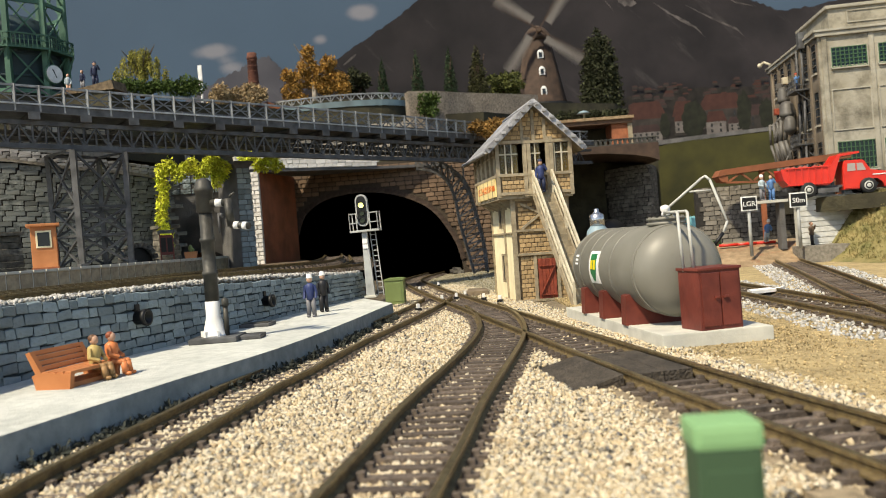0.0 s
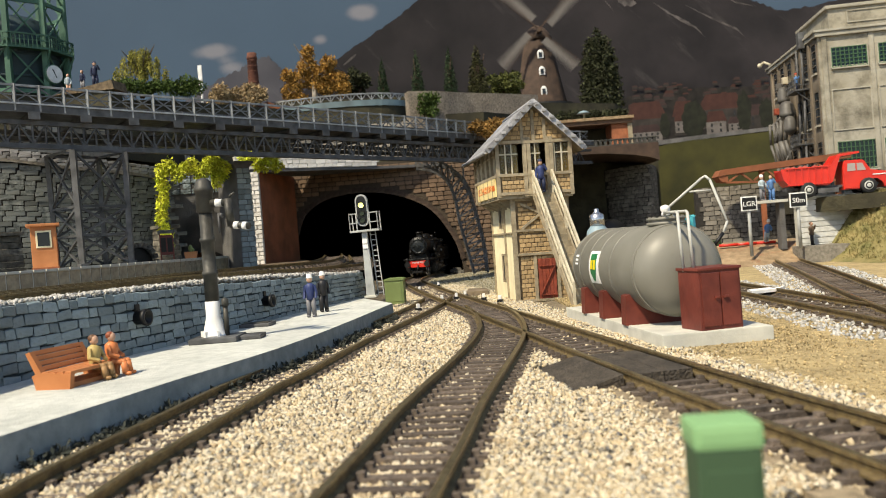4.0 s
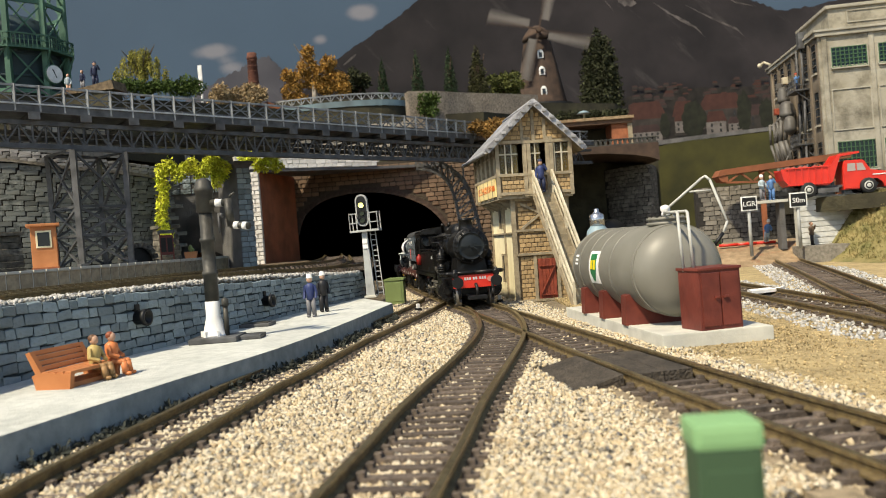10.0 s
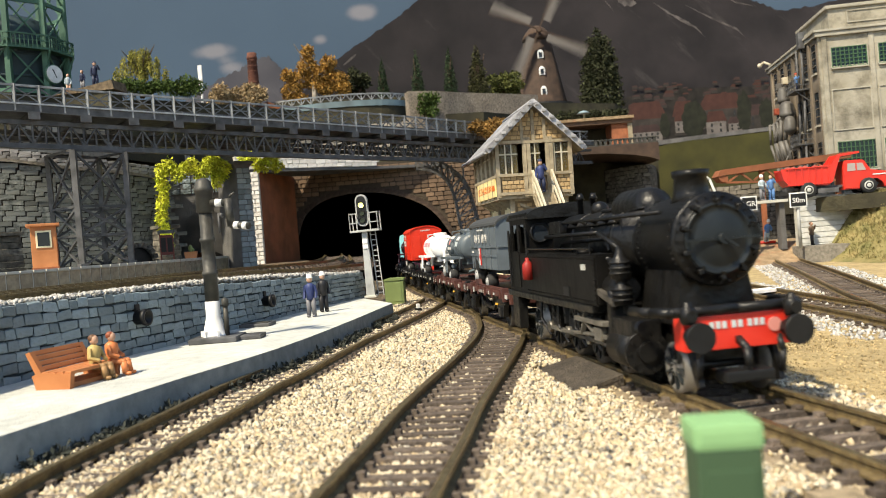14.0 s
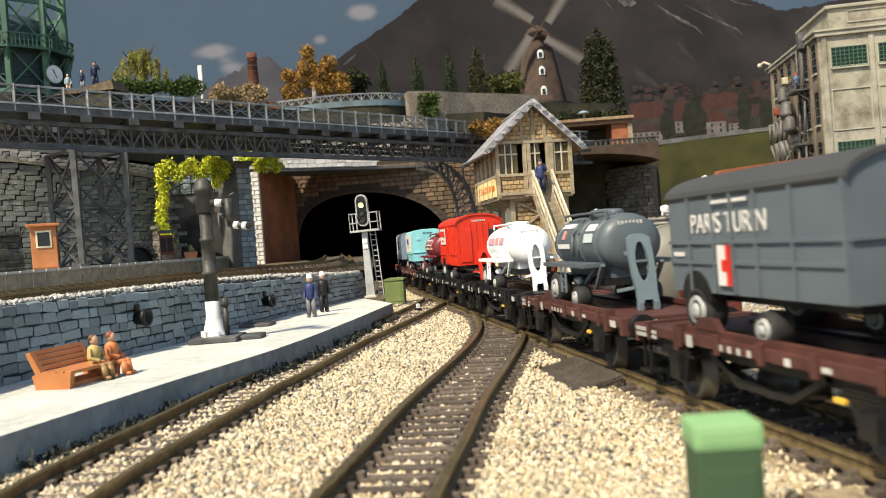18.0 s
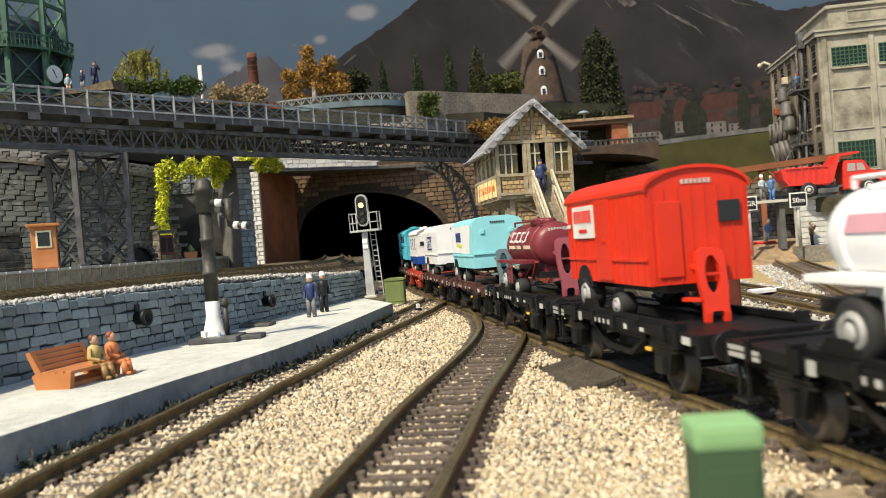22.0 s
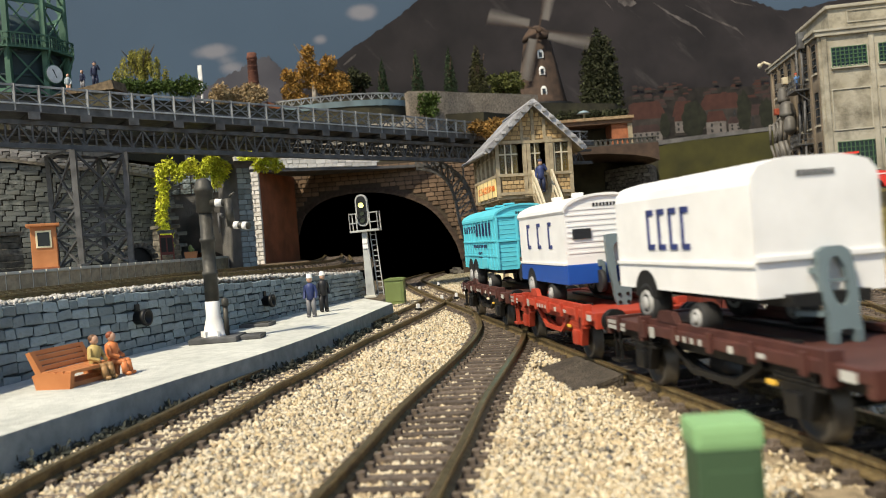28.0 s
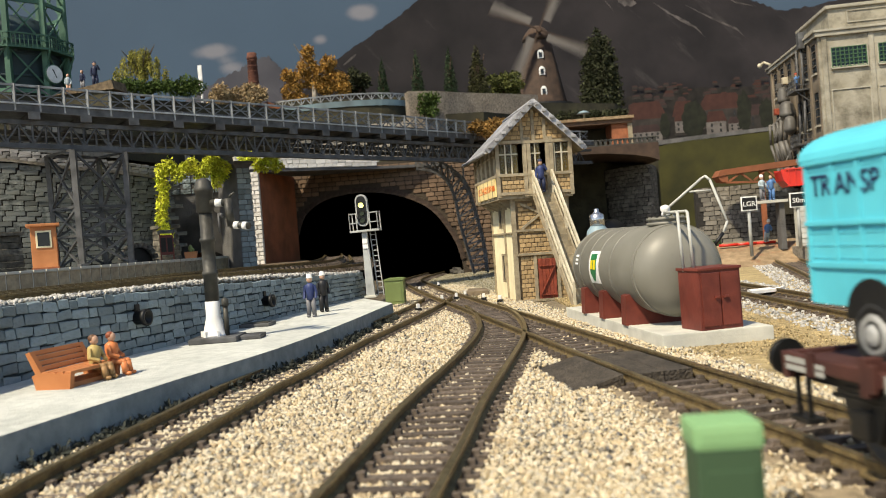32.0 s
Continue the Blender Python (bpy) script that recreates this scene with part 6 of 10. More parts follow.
    for sg in (-1, 1):
        n0, n1 = Vector((xm, 0, Z1 + 53)), Vector((xm + sg * ex, 0, ez))
        bm = B()
        prism(bm, [(n0.x, n0.z - 1), (n1.x, n1.z - 1), (n1.x, n1.z - 2.4), (n0.x, n0.z - 2.6)], y0 - 5, y1 + 4, "Y")
        part("roof_board", bm, "timber", t)
        L = (n1 - n0).length
        rows_n = 8
        for i in range(rows_n):
            for j in range(14):
                bm = B() if (i, j) == (0, 0) else None
                if bm:
                    box(bm, 0, 0, 0, 1, 1, 1)
                    tile = mesh_of("slate", bm, "slate")
                u = i / rows_n
                p = n0 + (n1 - n0) * u
                ang = math.degrees(math.atan2(n1.z - n0.z, (n1.x - n0.x)))
                wy = (y1 - y0 + 9) / 14
                ob = part("roof_slate", tile, None, t)
                ob.matrix_basis = mm(p.x, y0 - 5 + j * wy + 0.1, p.z - 0.9 + random.Random(i * 20 + j).uniform(0, .2), 0, -ang, 0) @ Matrix.Diagonal((L / rows_n * 1.12, wy - 0.25, 0.6, 1)) if sg > 0 else mm(p.x, y0 - 5 + (j + 1) * wy - 0.1, p.z - 0.9, 0, -ang, 0) @ Matrix.Diagonal((L / rows_n * 1.12, -(wy - 0.25), 0.6, 1)) @ Matrix.Diagonal((1, 1, -1, 1))
        bm = B()
        beam(bm, n0 + Vector((0, y0 - 5.4, -0.8)), n1 + Vector((0, y0 - 5.4, -0.8)), 1.0, 3.2)
        part("bargeboard", bm, "slate", t)
        bm = B()
        cyl(bm, (n1.x + sg * 0.8, y0 - 5, n1.z - 1), (n1.x + sg * 0.8, y1 + 4, n1.z - 1), 1.1, seg=8)
        part("gutter", bm, "slate", t)
        for i in range(7):
            q = n0 + (n1 - n0) * ((i + 0.5) / 7)
            bm = B()
            box(bm, q.x - 1.2, y0 - 7.1, q.z - 1.0, q.x + 1.2, y0 - 3.5, q.z + 0.6, 0.2)
            part("verge_tile", bm, "slate", t)
    bm = B()
    cyl(bm, (xm, y0 - 6, Z1 + 52.6), (xm, y1 + 4, Z1 + 52.6), 1.3, seg=8)
    part("ridge_tile", bm, "slate", t)
    # name board
    bm = B()
    box(bm, x0 - 1.0, y0 + 5, Z1 + 1.0, x0 - 0.2, y0 + 62, Z1 + 12.2, 0.1)
    sign = part("name_board", bm, "yellowcream", t, "cream-yellow station name board")
    rnd = random.Random(5)
    cu = bpy.data.curves.new("lettering", "FONT")
    cu.body, cu.size, cu.extrude = "LE CHAUDRON", 0.0058, 0.00008
    me = bpy.data.meshes.new_from_object(bpy.data.objects.new("lettering", cu))
    me.materials.append(M["orangered"])
    ob = new("lettering", me)
    ob.parent = sign
    ob.matrix_basis = Matrix(((0, 0, -1, (x0 - 1.05) * 0.001), (-1, 0, 0, (y0 + 58) * 0.001), (0, 1, 0, (Z1 + 4.4) * 0.001), (0, 0, 0, 1)))
    for i in range(5):
        bm = B()
        y = y0 + 15 - i * 1.9
        box(bm, x0 - 1.2, y - 1.2, Z1 + 4.6, x0 - 1.0, y, Z1 + 7.6)
        part("letter_bar", bm, "orangered", sign)
    # stairs
    st_top, st_bot = Vector((16.5, y0 - 1, Z1 + 1)), Vector((22.5, y0 - 48, 0))
    n = 17
    for i in range(n):
        u = (i + 0.5) / n
        p = st_bot + (st_top - st_bot) * u
        bm = B()
        box(bm, p.x - 5, p.y - 1.6, p.z - 1.0, p.x + 5, p.y + 1.8, p.z + 0.2, 0.1)
        box(bm, p.x - 5, p.y + 1.2, p.z, p.x + 5, p.y + 1.8, p.z + 3)
        part("tread", bm, "timber", t)
    for sx in (-5.4, 5.4):
        bm = B()
        beam(bm, st_bot + Vector((sx, 0, 0)), st_top + Vector((sx, 0, 0)), 0.9, 3.2)
        part("stringer", bm, "timber", t)
        bm = B()
        beam(bm, st_bot + Vector((sx, -1, 12)), st_top + Vector((sx, -1, 13)), 1.2, 1.2)
        part("handrail", bm, "palewood", t)
        bm = B()
        beam(bm, st_bot + Vector((sx, -1, 6.5)), st_top + Vector((sx, -1, 7)), 0.9, 0.9)
        part("midrail", bm, "palewood", t)
        for u in (0.0, 0.33, 0.66, 1.0):
            p = st_bot + (st_top - st_bot) * u
            bm = B()
            beam(bm, p + Vector((sx, -1, 0)), p + Vector((sx, -1, 13.2)), 1.2)
            part("baluster", bm, "palewood", t)
        bm = B()
        beam(bm, st_top + Vector((sx, -1, 13)), st_top + Vector((sx, 1.2, 13)), 1.1)
        part("handrail", bm, "palewood", t)
    bm = B()
    box(bm, st_top.x - 6, y0 - 3.5, Z1 - 0.5, st_top.x + 6, y0 + 1, Z1 + 1.3)
    part("landing", bm, "timber", t)
    bm = B()
    ball(bm, (xm + 3, y0 - 1.8, Z1 + 16), 0.9)
    part("lamp", bm, "palewood", t)
    return t


signal_box()
doll(57.5, 472, 56.8, -10, 18.5, "navy", "navydark", "skin", "navydark", False, 1, "signalman doll in a dark blue coat on the stairs")


# ---- oil tank on its plinth ----
def oil_tank():
    t = thing("plinth", 75.0, 314, -4.5, 5.7, "pale concrete plinth under the oil tank", "plinth")
    bm = B()
    box(bm, -17.5, -59, 0, 17.5, 59, 5.6, 0.4)
    part("slab", bm, "plinth", t)
    t = thing("oil_tank", 71.8, 314, 1.1, 5.7, "grey horizontal oil tank on dark red saddles", "oil tank")
    R, zc = 15.1, 17.9
    bm = B()
    lathe(bm, [(0.2, -45.5), (5, -45.2), (9.5, -44), (12.6, -42), (14.2, -39.8), (R, -37.5), (R, 37.5), (14.2, 39.8), (12.6, 42), (9.5, 44), (5, 45.2), (0.2, 45.5)], (0, 0, zc), "Y", 48)
    shell = part("shell", bm, "tankgrey", t)
    for y in (-37.5, -12, 2, 15, 28, 37.5):
        bm = B()
        lathe(bm, [(R, y - 0.7), (R + 0.16, y - 0.5), (R + 0.16, y + 0.5), (R, y + 0.7)], (0, 0, zc), "Y", 48)
        part("weld_ring", bm, "tankgrey", shell)
    for y in (-25, 2, 27):
        bm = B()
        prof = [(-15, 0), (15, 0), (14.6, 10)] + [(R * math.cos(a), zc + R * math.sin(a)) for a in [math.radians(-30 - 120 * k / 12) for k in range(13)]] + [(-14.6, 10)]
        prism(bm, prof, y - 2.6, y + 2.6, "Y")
        part("saddle", bm, "redbrown", t, "dark red saddle")
    bm = B()
    lathe(bm, [(4.4, zc + R - 1.6), (4.4, zc + R - 0.2), (6.6, zc + R - 0.1), (6.6, zc + R + 0.8), (6.1, zc + R + 0.9), (6.1, zc + R + 1.5), (6.6, zc + R + 1.6), (6.6, zc + R + 2.4), (0.4, zc + R + 2.6)], (2, -26, 0), "Z", 28)
    part("manhole", bm, "tankgrey", t)
    for k in range(12):
        bm = B()
        a = k * math.pi / 6
        cyl(bm, (2 + 5.6 * math.cos(a), -26 + 5.6 * math.sin(a), zc + R + 2.3), (2 + 5.6 * math.cos(a), -26 + 5.6 * math.sin(a), zc + R + 2.9), 0.4, seg=6)
        part("bolt", bm, "tankgrey", t)
    bm = B()
    lathe(bm, [(1.6, zc + R + 3.0), (1.4, zc + R + 3.8), (1.2, zc + R + 4.2), (1.7, zc + R + 5), (1.5, zc + R + 6.2), (0.4, zc + R + 6.6)], (2, -26, 0), "Z", 14)
    part("valve", bm, "whitepaint", t, "white valve head")
    bm = B()
    tube(bm, [(2.4, -26.4, 38.2), (14.5, -27.6, 47.4), (16.2, -27.7, 48.3), (17.2, -29, 46.8), (19, -36, 32.5), (17.4, -36, 28.6)], 0.45, 10)
    part("filler_pipe", bm, "palepipe", t, "pale bent filler pipe")
    bm = B()
    tube(bm, [(10.5, -27.2, 43.4), (17.2, -29, 43.3)], 0.35, 8)
    part("strut", bm, "palepipe", t)
    bm = B()
    tube(bm, [(17.4, -36, 28.8), (13.9, -35.6, 24.4)], 0.6, 8)
    part("nozzle", bm, "black", t, "black rubber nozzle")
    for x in (0.0, 3.2):
        bm = B()
        tube(bm, [(x, -30, 33.5), (x, -30.4, 36.2), (x - 0.6, -32, 36.9), (x - 3.1, -48.5, 36.7), (x - 3.3, -50.3, 36.2), (x - 2.9, -51, 18)], 0.48, 10)
        part("pipe", bm, "palepipe", t)
    # shield on a white field: plain shapes only
    def on_shell(name, pts_, off, m_, lab=""):
        bm = B()
        vs = []
        for a, yy in pts_:
            ang = math.radians(180 - a)
            vs.append([bm.verts.new(((R + off) * math.cos(ang), yy, zc + (R + off) * math.sin(ang))), bm.verts.new(((R - 0.3) * math.cos(ang), yy, zc + (R - 0.3) * math.sin(ang)))])
        bm.faces.new([v[0] for v in vs])
        for i in range(len(vs)):
            j = (i + 1) % len(vs)
            bm.faces.new((vs[i][0], vs[j][0], vs[j][1], vs[i][1]))
        part(name, bm, m_, shell, lab)

    for k in range(8):
        a0, a1 = -19 + k * 5.8, -19 + (k + 1) * 5.8
        on_shell("label_field", [(a0, 1), (a1, 1), (a1, 13), (a0, 13)], 0.25, "whitepaint")
    for k in range(7):
        a0, a1 = -15 + k * 5.4, -15 + (k + 1) * 5.4
        w0, w1 = 3.6 * min(1, 0.25 + k * 0.3), 3.6 * min(1, 0.25 + (k + 1) * 0.3)
        on_shell("shield", [(a0, 7 - w0), (a1, 7 - w1), (a1, 7 + w1), (a0, 7 + w0)], 0.45, "shieldgreen", "green shield")
    for u in (5.2, 8.8):
        on_shell("shield_mark", [(1, u - 1.2), (14, u - 1.2), (14, u + 1.2), (1, u + 1.2)], 0.65, "shieldyellow", "yellow mark")
    for k in range(3):
        on_shell("stencil_bar", [(18 - k * 6, 30), (21 - k * 6, 30), (21 - k * 6, 33.5), (18 - k * 6, 33.5)], 0.2, "whitepaint")
    # pump cabinet
    t = thing("pump_cabinet", 81.6, 262.0, 1.1, 15, "dark red steel pump cabinet with double doors", "cabinet")
    bm = B()
    box(bm, -7.2, -5, 0, 7.2, 6.5, 18.4, 0.3)
    part("body", bm, "redbrown", t)
    bm = B()
    box(bm, -7.6, -5.5, 18.1, 7.6, 7, 19.0, 0.25)
    part("top", bm, "redbrown", t)
    for sx in (-1, 1):
        bm = B()
        box(bm, min(sx * 0.25, sx * 6.4), -5.4, 1.2, max(sx * 0.25, sx * 6.4), -4.9, 17.4, 0.12)
        d = part("door", bm, "redbrown", t)
        bm = B()
        box(bm, min(sx * 0.6, sx * 2.2), -6.1, 9.5, max(sx * 0.6, sx * 2.2), -5.3, 10.3, 0.15)
        part("handle", bm, "redbrown", d)
    # fuel dome of a second small tank behind
    t = thing("small_tank", 72, 392, -9, 0, "pale blue-grey upright tank with a chrome cap behind the oil tank", "tank")
    bm = B()
    lathe(bm, [(5.6, 0), (5.6, 39), (4.9, 42.5), (3.4, 44.5), (3.1, 45)], (0, 0, 0), "Z", 24)
    part("body", bm, "palebluegrey", t)
    bm = B()
    lathe(bm, [(3.4, 44.8), (3.4, 50), (2.2, 50.3), (1.2, 51.5), (1.2, 52.6), (0.2, 52.8)], (0, 0, 0), "Z", 18)
    part("cap", bm, "chrome", t)


oil_tank()

# ---- plank crossing ----
t = thing("plank_crossing", 0, 0, 0, 0, "dark weathered plank crossing over the main track", "level crossing")
for (a, b, nm, n) in ((-23.5, -10.2, "outer_board", 1), (-7.2, 7.2, "inner_board", 2)):
    for i in range(n):
        o0, o1 = a + (b - a) * i / n, a + (b - a) * (i + 1) / n - 0.25
        s0, s1 = TRAIN_WAY.near_y(239), TRAIN_WAY.near_y(200)
        bm = B()
        pts4 = [TRAIN_WAY.side(s0, -o0), TRAIN_WAY.side(s0, -o1), TRAIN_WAY.side(s1, -o1), TRAIN_WAY.side(s1, -o0)]
        z0, z1 = (-0.6, -0.6) if nm == "inner_board" else (-3.6 + 3.2 * (i / n), -3.6 + 3.2 * ((i + 1) / n))
        zz = (z0, z1, z1, z0)
        lo = [bm.verts.new((p.x, p.y, -4.6)) for p in pts4]
        hi = [bm.verts.new((p.x, p.y, z)) for p, z in zip(pts4, zz)]
        bm.faces.new(lo), bm.faces.new(hi)
        for k in range(4):
            bm.faces.new((lo[k], lo[(k + 1) % 4], hi[(k + 1) % 4], hi[k]))
        part("plank", bm, "plankdark", t)


# ---- left upper station ----
def booth():
    t = thing("ticket_booth", -222, 474, 35.5, 24, "orange wooden platform booth with a small window", "booth")
    bm = B()
    box(bm, -6.5, -7.5, 0, 6.5, 7.5, 24, 0.3)
    part("cabin", bm, "orange", t)
    bm = B()
    box(bm, -8.5, -9.5, 23.8, 8.5, 9.5, 25.4, 0.4)
    part("roof", bm, "orange", t)
    bm = B()
    box(bm, -4, -7.9, 12, 4, -7.4, 21.5, 0.15)
    w = part("window", bm, "cream", t, "window with a pale frame")
    bm = B()
    box(bm, -3, -8.1, 13, 3, -7.8, 20.5)
    part("pane", bm, "darkpane", w)
    bm = B()
    box(bm, 6.3, -4, 0.5, 6.9, 4, 20, 0.1)
    part("door", bm, "orange", t)
    bm = B()
    box(bm, -7, -8, 0, 7, 8, 1.2, 0.2)
    part("plinth", bm, "rust", t)


booth()
t = thing("poster_stand", -194, 598, 35.5, 20, "dark red notice stand with a small roof", "notice stand")
for sx in (-4.2, 4.2):
    bm = B()
    beam(bm, (sx, 0, 0), (sx, 0, 20), 1.0)
    part("post", bm, "redbrown", t)
bm = B()
box(bm, -4.6, -0.8, 4, 4.6, 0.8, 18, 0.1)
part("board", bm, "redbrown", t)
for k in (-2.2, 2.2):
    bm = B()
    box(bm, k - 1.7, -1.1, 6, k + 1.7, -0.7, 16)
    part("poster", bm, "printwall2", t, "faded poster")
bm = B()
box(bm, -5.6, -2.5, 19, 5.6, 2.5, 21.5, 0.4)
part("roof", bm, "steel", t)
t = thing("planter", -181, 610, 35.5, 10, "terracotta planter with a small cactus", "planter")
bm = B()
prism(bm, [(-3.6, 0), (3.6, 0), (4.6, 5), (-4.6, 5)], -3, 3, "Y")
part("trough", bm, "orange", t)
bm = B()
ball(bm, (0, 0, 7), 1.6, 1, 1, 1.9)
ball(bm, (1.6, 0, 6), 1.0, 1, 1, 1.5)
part("cactus", bm, "olive", t)


# ---- plants ----
def leaf_mesh(name, clumps, count, size, material, seed, droop=0.0):
    """Many small bent leaves filling ellipsoid clumps (x, y, z, rx, ry, rz)."""
    r = np.random.RandomState(seed)
    w = np.array([c[3] * c[4] * c[5] for c in clumps]) ** (2 / 3)
    pick = r.choice(len(clumps), count, p=w / w.sum())
    C = np.array(clumps)[pick]
    d = r.normal(size=(count, 3))
    d /= np.linalg.norm(d, axis=1)[:, None]
    rad = r.uniform(0.35, 1.08, count) ** 0.5
    p = C[:, :3] + d * rad[:, None] * C[:, 3:]
    a = r.normal(size=(count, 3))
    a[:, 2] -= droop
    a /= np.linalg.norm(a, axis=1)[:, None]
    b = np.cross(a, r.normal(size=(count, 3)))
    b /= np.linalg.norm(b, axis=1)[:, None]
    c = np.cross(a, b)
    s = size * r.uniform(0.6, 1.4, count)[:, None]
    V = np.stack([p, p + a * s + b * s * 0.45, p + a * s * 2.0 + c * s * 0.3, p + a * s - b * s * 0.45], 1).reshape(-1, 3) * 0.001
    me = bpy.data.meshes.new(name)
    me.from_pydata(V.tolist(), [], [(4 * i, 4 * i + 1, 4 * i + 2, 4 * i + 3) for i in range(count)])
    me.materials.append(M[material])
    return me


def tree(x, y, z, h, spread, leafm, label, seed, clumps=None, count=900, size=2.2, trunk="bark", name="tree", droop=0.0):
    t = thing(name, x, y, z, 0, label, "tree", "trees on the hill")
    rnd = random.Random(seed)
    bm = B()
    cyl(bm, (0, 0, -2), (rnd.uniform(-1, 1), 0, h * 0.5), h * 0.045, h * 0.025, 8)
    limbs = []
    for k in range(7):
        a = rnd.uniform(0, 6.28)
        z0 = h * rnd.uniform(0.28, 0.5)
        tip = Vector((math.cos(a) * spread * rnd.uniform(0.4, 0.8), math.sin(a) * spread * rnd.uniform(0.4, 0.8), h * rnd.uniform(0.55, 0.9)))
        cyl(bm, (0, 0, z0), tip, h * 0.018, h * 0.006, 6)
        limbs.append(tip)
    part("trunk", bm, trunk, t)
    if clumps is None:
        clumps = [(v.x, v.y, v.z, spread * rnd.uniform(.28, .42), spread * rnd.uniform(.28, .42), h * rnd.uniform(.09, .15)) for v in limbs]
        clumps += [(rnd.uniform(-.5, .5) * spread, rnd.uniform(-.5, .5) * spread, h * rnd.uniform(.4, .85), spread * .3, spread * .3, h * .11) for k in range(7)]
        clumps.append((0, 0, h * 0.9, spread * .3, spread * .3, h * .1))
    part("crown", leaf_mesh("crown", clumps, int(count * 2.4), size * 0.85, leafm, seed, droop), None, t)
    return t


def conifer(x, y, z, h, r, leafm, label, seed):
    cl = []
    for k in range(9):
        u = k / 8
        w = r * (1 - u) ** (0.45 if r > 30 else 0.8) * (0.75 + 0.25 * u if r > 30 else 1) + r * 0.12
        cl.append((0, 0, h * (0.12 + 0.84 * u), w, w, h * 0.085))
    return tree(x, y, z, h, r, leafm, label, seed, cl, 1500 if r < 30 else 4500, min(3.0, max(1.3, r * 0.13)), name="conifer", droop=0.8)


def bush(x, y, z, clumps, count, size, m_, label, seed, name="bush"):
    t = thing(name, x, y, z, 0, label, "bush", "bushes")
    rnd = random.Random(seed)
    bm = B()
    for c in clumps[:8]:
        cyl(bm, (c[0] * 0.8, c[1] * 0.8, -1), (c[0], c[1], c[2]), 0.7, 0.3, 5)
    part("stems", bm, "bark", t)
    part("foliage", leaf_mesh("foliage", clumps, count, size, m_, seed), None, t)
    return t


rnd = random.Random(77)
bush(-275, 846, 200, [(x, rnd.uniform(-4, 4), 9 - 0.075 * x + rnd.uniform(-4, 2.5), 7, 6, 5.5) for x in [-46 + 3.4 * k for k in range(28)]] + [(34, 0, 12, 9, 6, 7)], 6500, 1.4, "leaf", "clipped dark green hedge on the hill", 1, "hedge")
tree(-292, 862, 204, 56, 30, "leaf_willow", "weeping willow with yellow-green hanging branches", 3, [(26 * math.cos(a) * u, 18 * math.sin(a) * u, 40 - 24 * u * u + 3 * math.sin(5 * a), 2.4, 2.4, 9 + 5 * u) for a in [k * 0.55 for k in range(12)] for u in (0.35, 0.7, 1.0)] + [(0, 0, 40, 12, 9, 6), (2, 0, 26, 8, 7, 10)], 2000, 1.4, name="willow_tree", droop=2.5)
bush(-226, 992, 204, [(rnd.uniform(-26, 26), rnd.uniform(-6, 6), rnd.uniform(6, 24), 10, 6, 8) for k in range(16)], 8000, 1.7, "leaf_dry", "dry straw-coloured bush on the hill", 5)
tree(-172, 1262, 238, 112, 50, "leaf_autumn", "tree with orange and golden autumn leaves", 7, [(-34, 0, 34, 15, 14, 14), (-20, 4, 52, 17, 14, 14), (-38, 0, 58, 10, 10, 9), (-8, 0, 70, 15, 14, 13), (-6, 0, 90, 10, 10, 11), (14, 0, 58, 19, 14, 14), (24, -4, 72, 12, 12, 10), (34, 2, 48, 16, 14, 13), (42, 0, 34, 13, 12, 10), (-24, 0, 22, 14, 12, 9), (16, 0, 36, 14, 12, 10), (4, 4, 44, 14, 12, 12)], 3400, 2.6, "bark_pale")
tree(-116, 1300, 238, 70, 24, "leaf_dark", "dark green round tree", 8, None, 1300, 2.8)
conifer(-72, 1300, 238, 82, 11, "leaf_conifer", "slim dark green conifer on the hill", 11)
conifer(-19, 1300, 238, 88, 12, "leaf_conifer", "slim dark green conifer on the hill", 12)
conifer(31, 1300, 238, 90, 12, "leaf_conifer", "slim dark green conifer on the hill", 13)
conifer(75, 1330, 238, 94, 19, "leaf_conifer2", "broad olive-green conifer on the hill", 14)
tree(125, 1400, 238, 64, 30, "leaf_olive", "round olive-green bush tree behind the mill", 15, None, 1500, 3.0)
conifer(296, 1480, 232, 146, 44, "leaf_dark", "large dark green conifer beside the mill", 16)
bush(-2, 978, 176, [(rnd.uniform(-10, 10), rnd.uniform(-5, 5), rnd.uniform(6, 24), 7, 6, 7) for k in range(9)], 1400, 2.0, "leaf", "green climbing bush on the pebbled wall", 18)
bush(44, 788, 127, [(rnd.uniform(-20, 20), rnd.uniform(-6, 6), rnd.uniform(3, 12), 8, 6, 5) for k in range(10)], 1600, 1.9, "leaf_ochre", "ochre-brown bush beside the viaduct", 19)
bush(205, 1100, 171, [(rnd.uniform(-48, 40), rnd.uniform(-6, 6), rnd.uniform(2, 12), 11, 7, 6) for k in range(20)], 4500, 1.9, "leaf_dark", "low green hedge on the terrace", 20, "hedge")
# creeper over the side tunnel
def creeper(pts_, label, seed, count):
    t = thing("creeper", 0, 0, 0, 0, label, "climbing plant", "creepers on the wall")
    bm = B()
    for a, b in zip(pts_, pts_[1:]):
        beam(bm, a[:3], b[:3], 0.5)
    part("stems", bm, "bark", t)
    part("foliage", leaf_mesh("foliage", pts_, count * 2, 1.15, "leaf_bright", seed, 1.0), None, t)


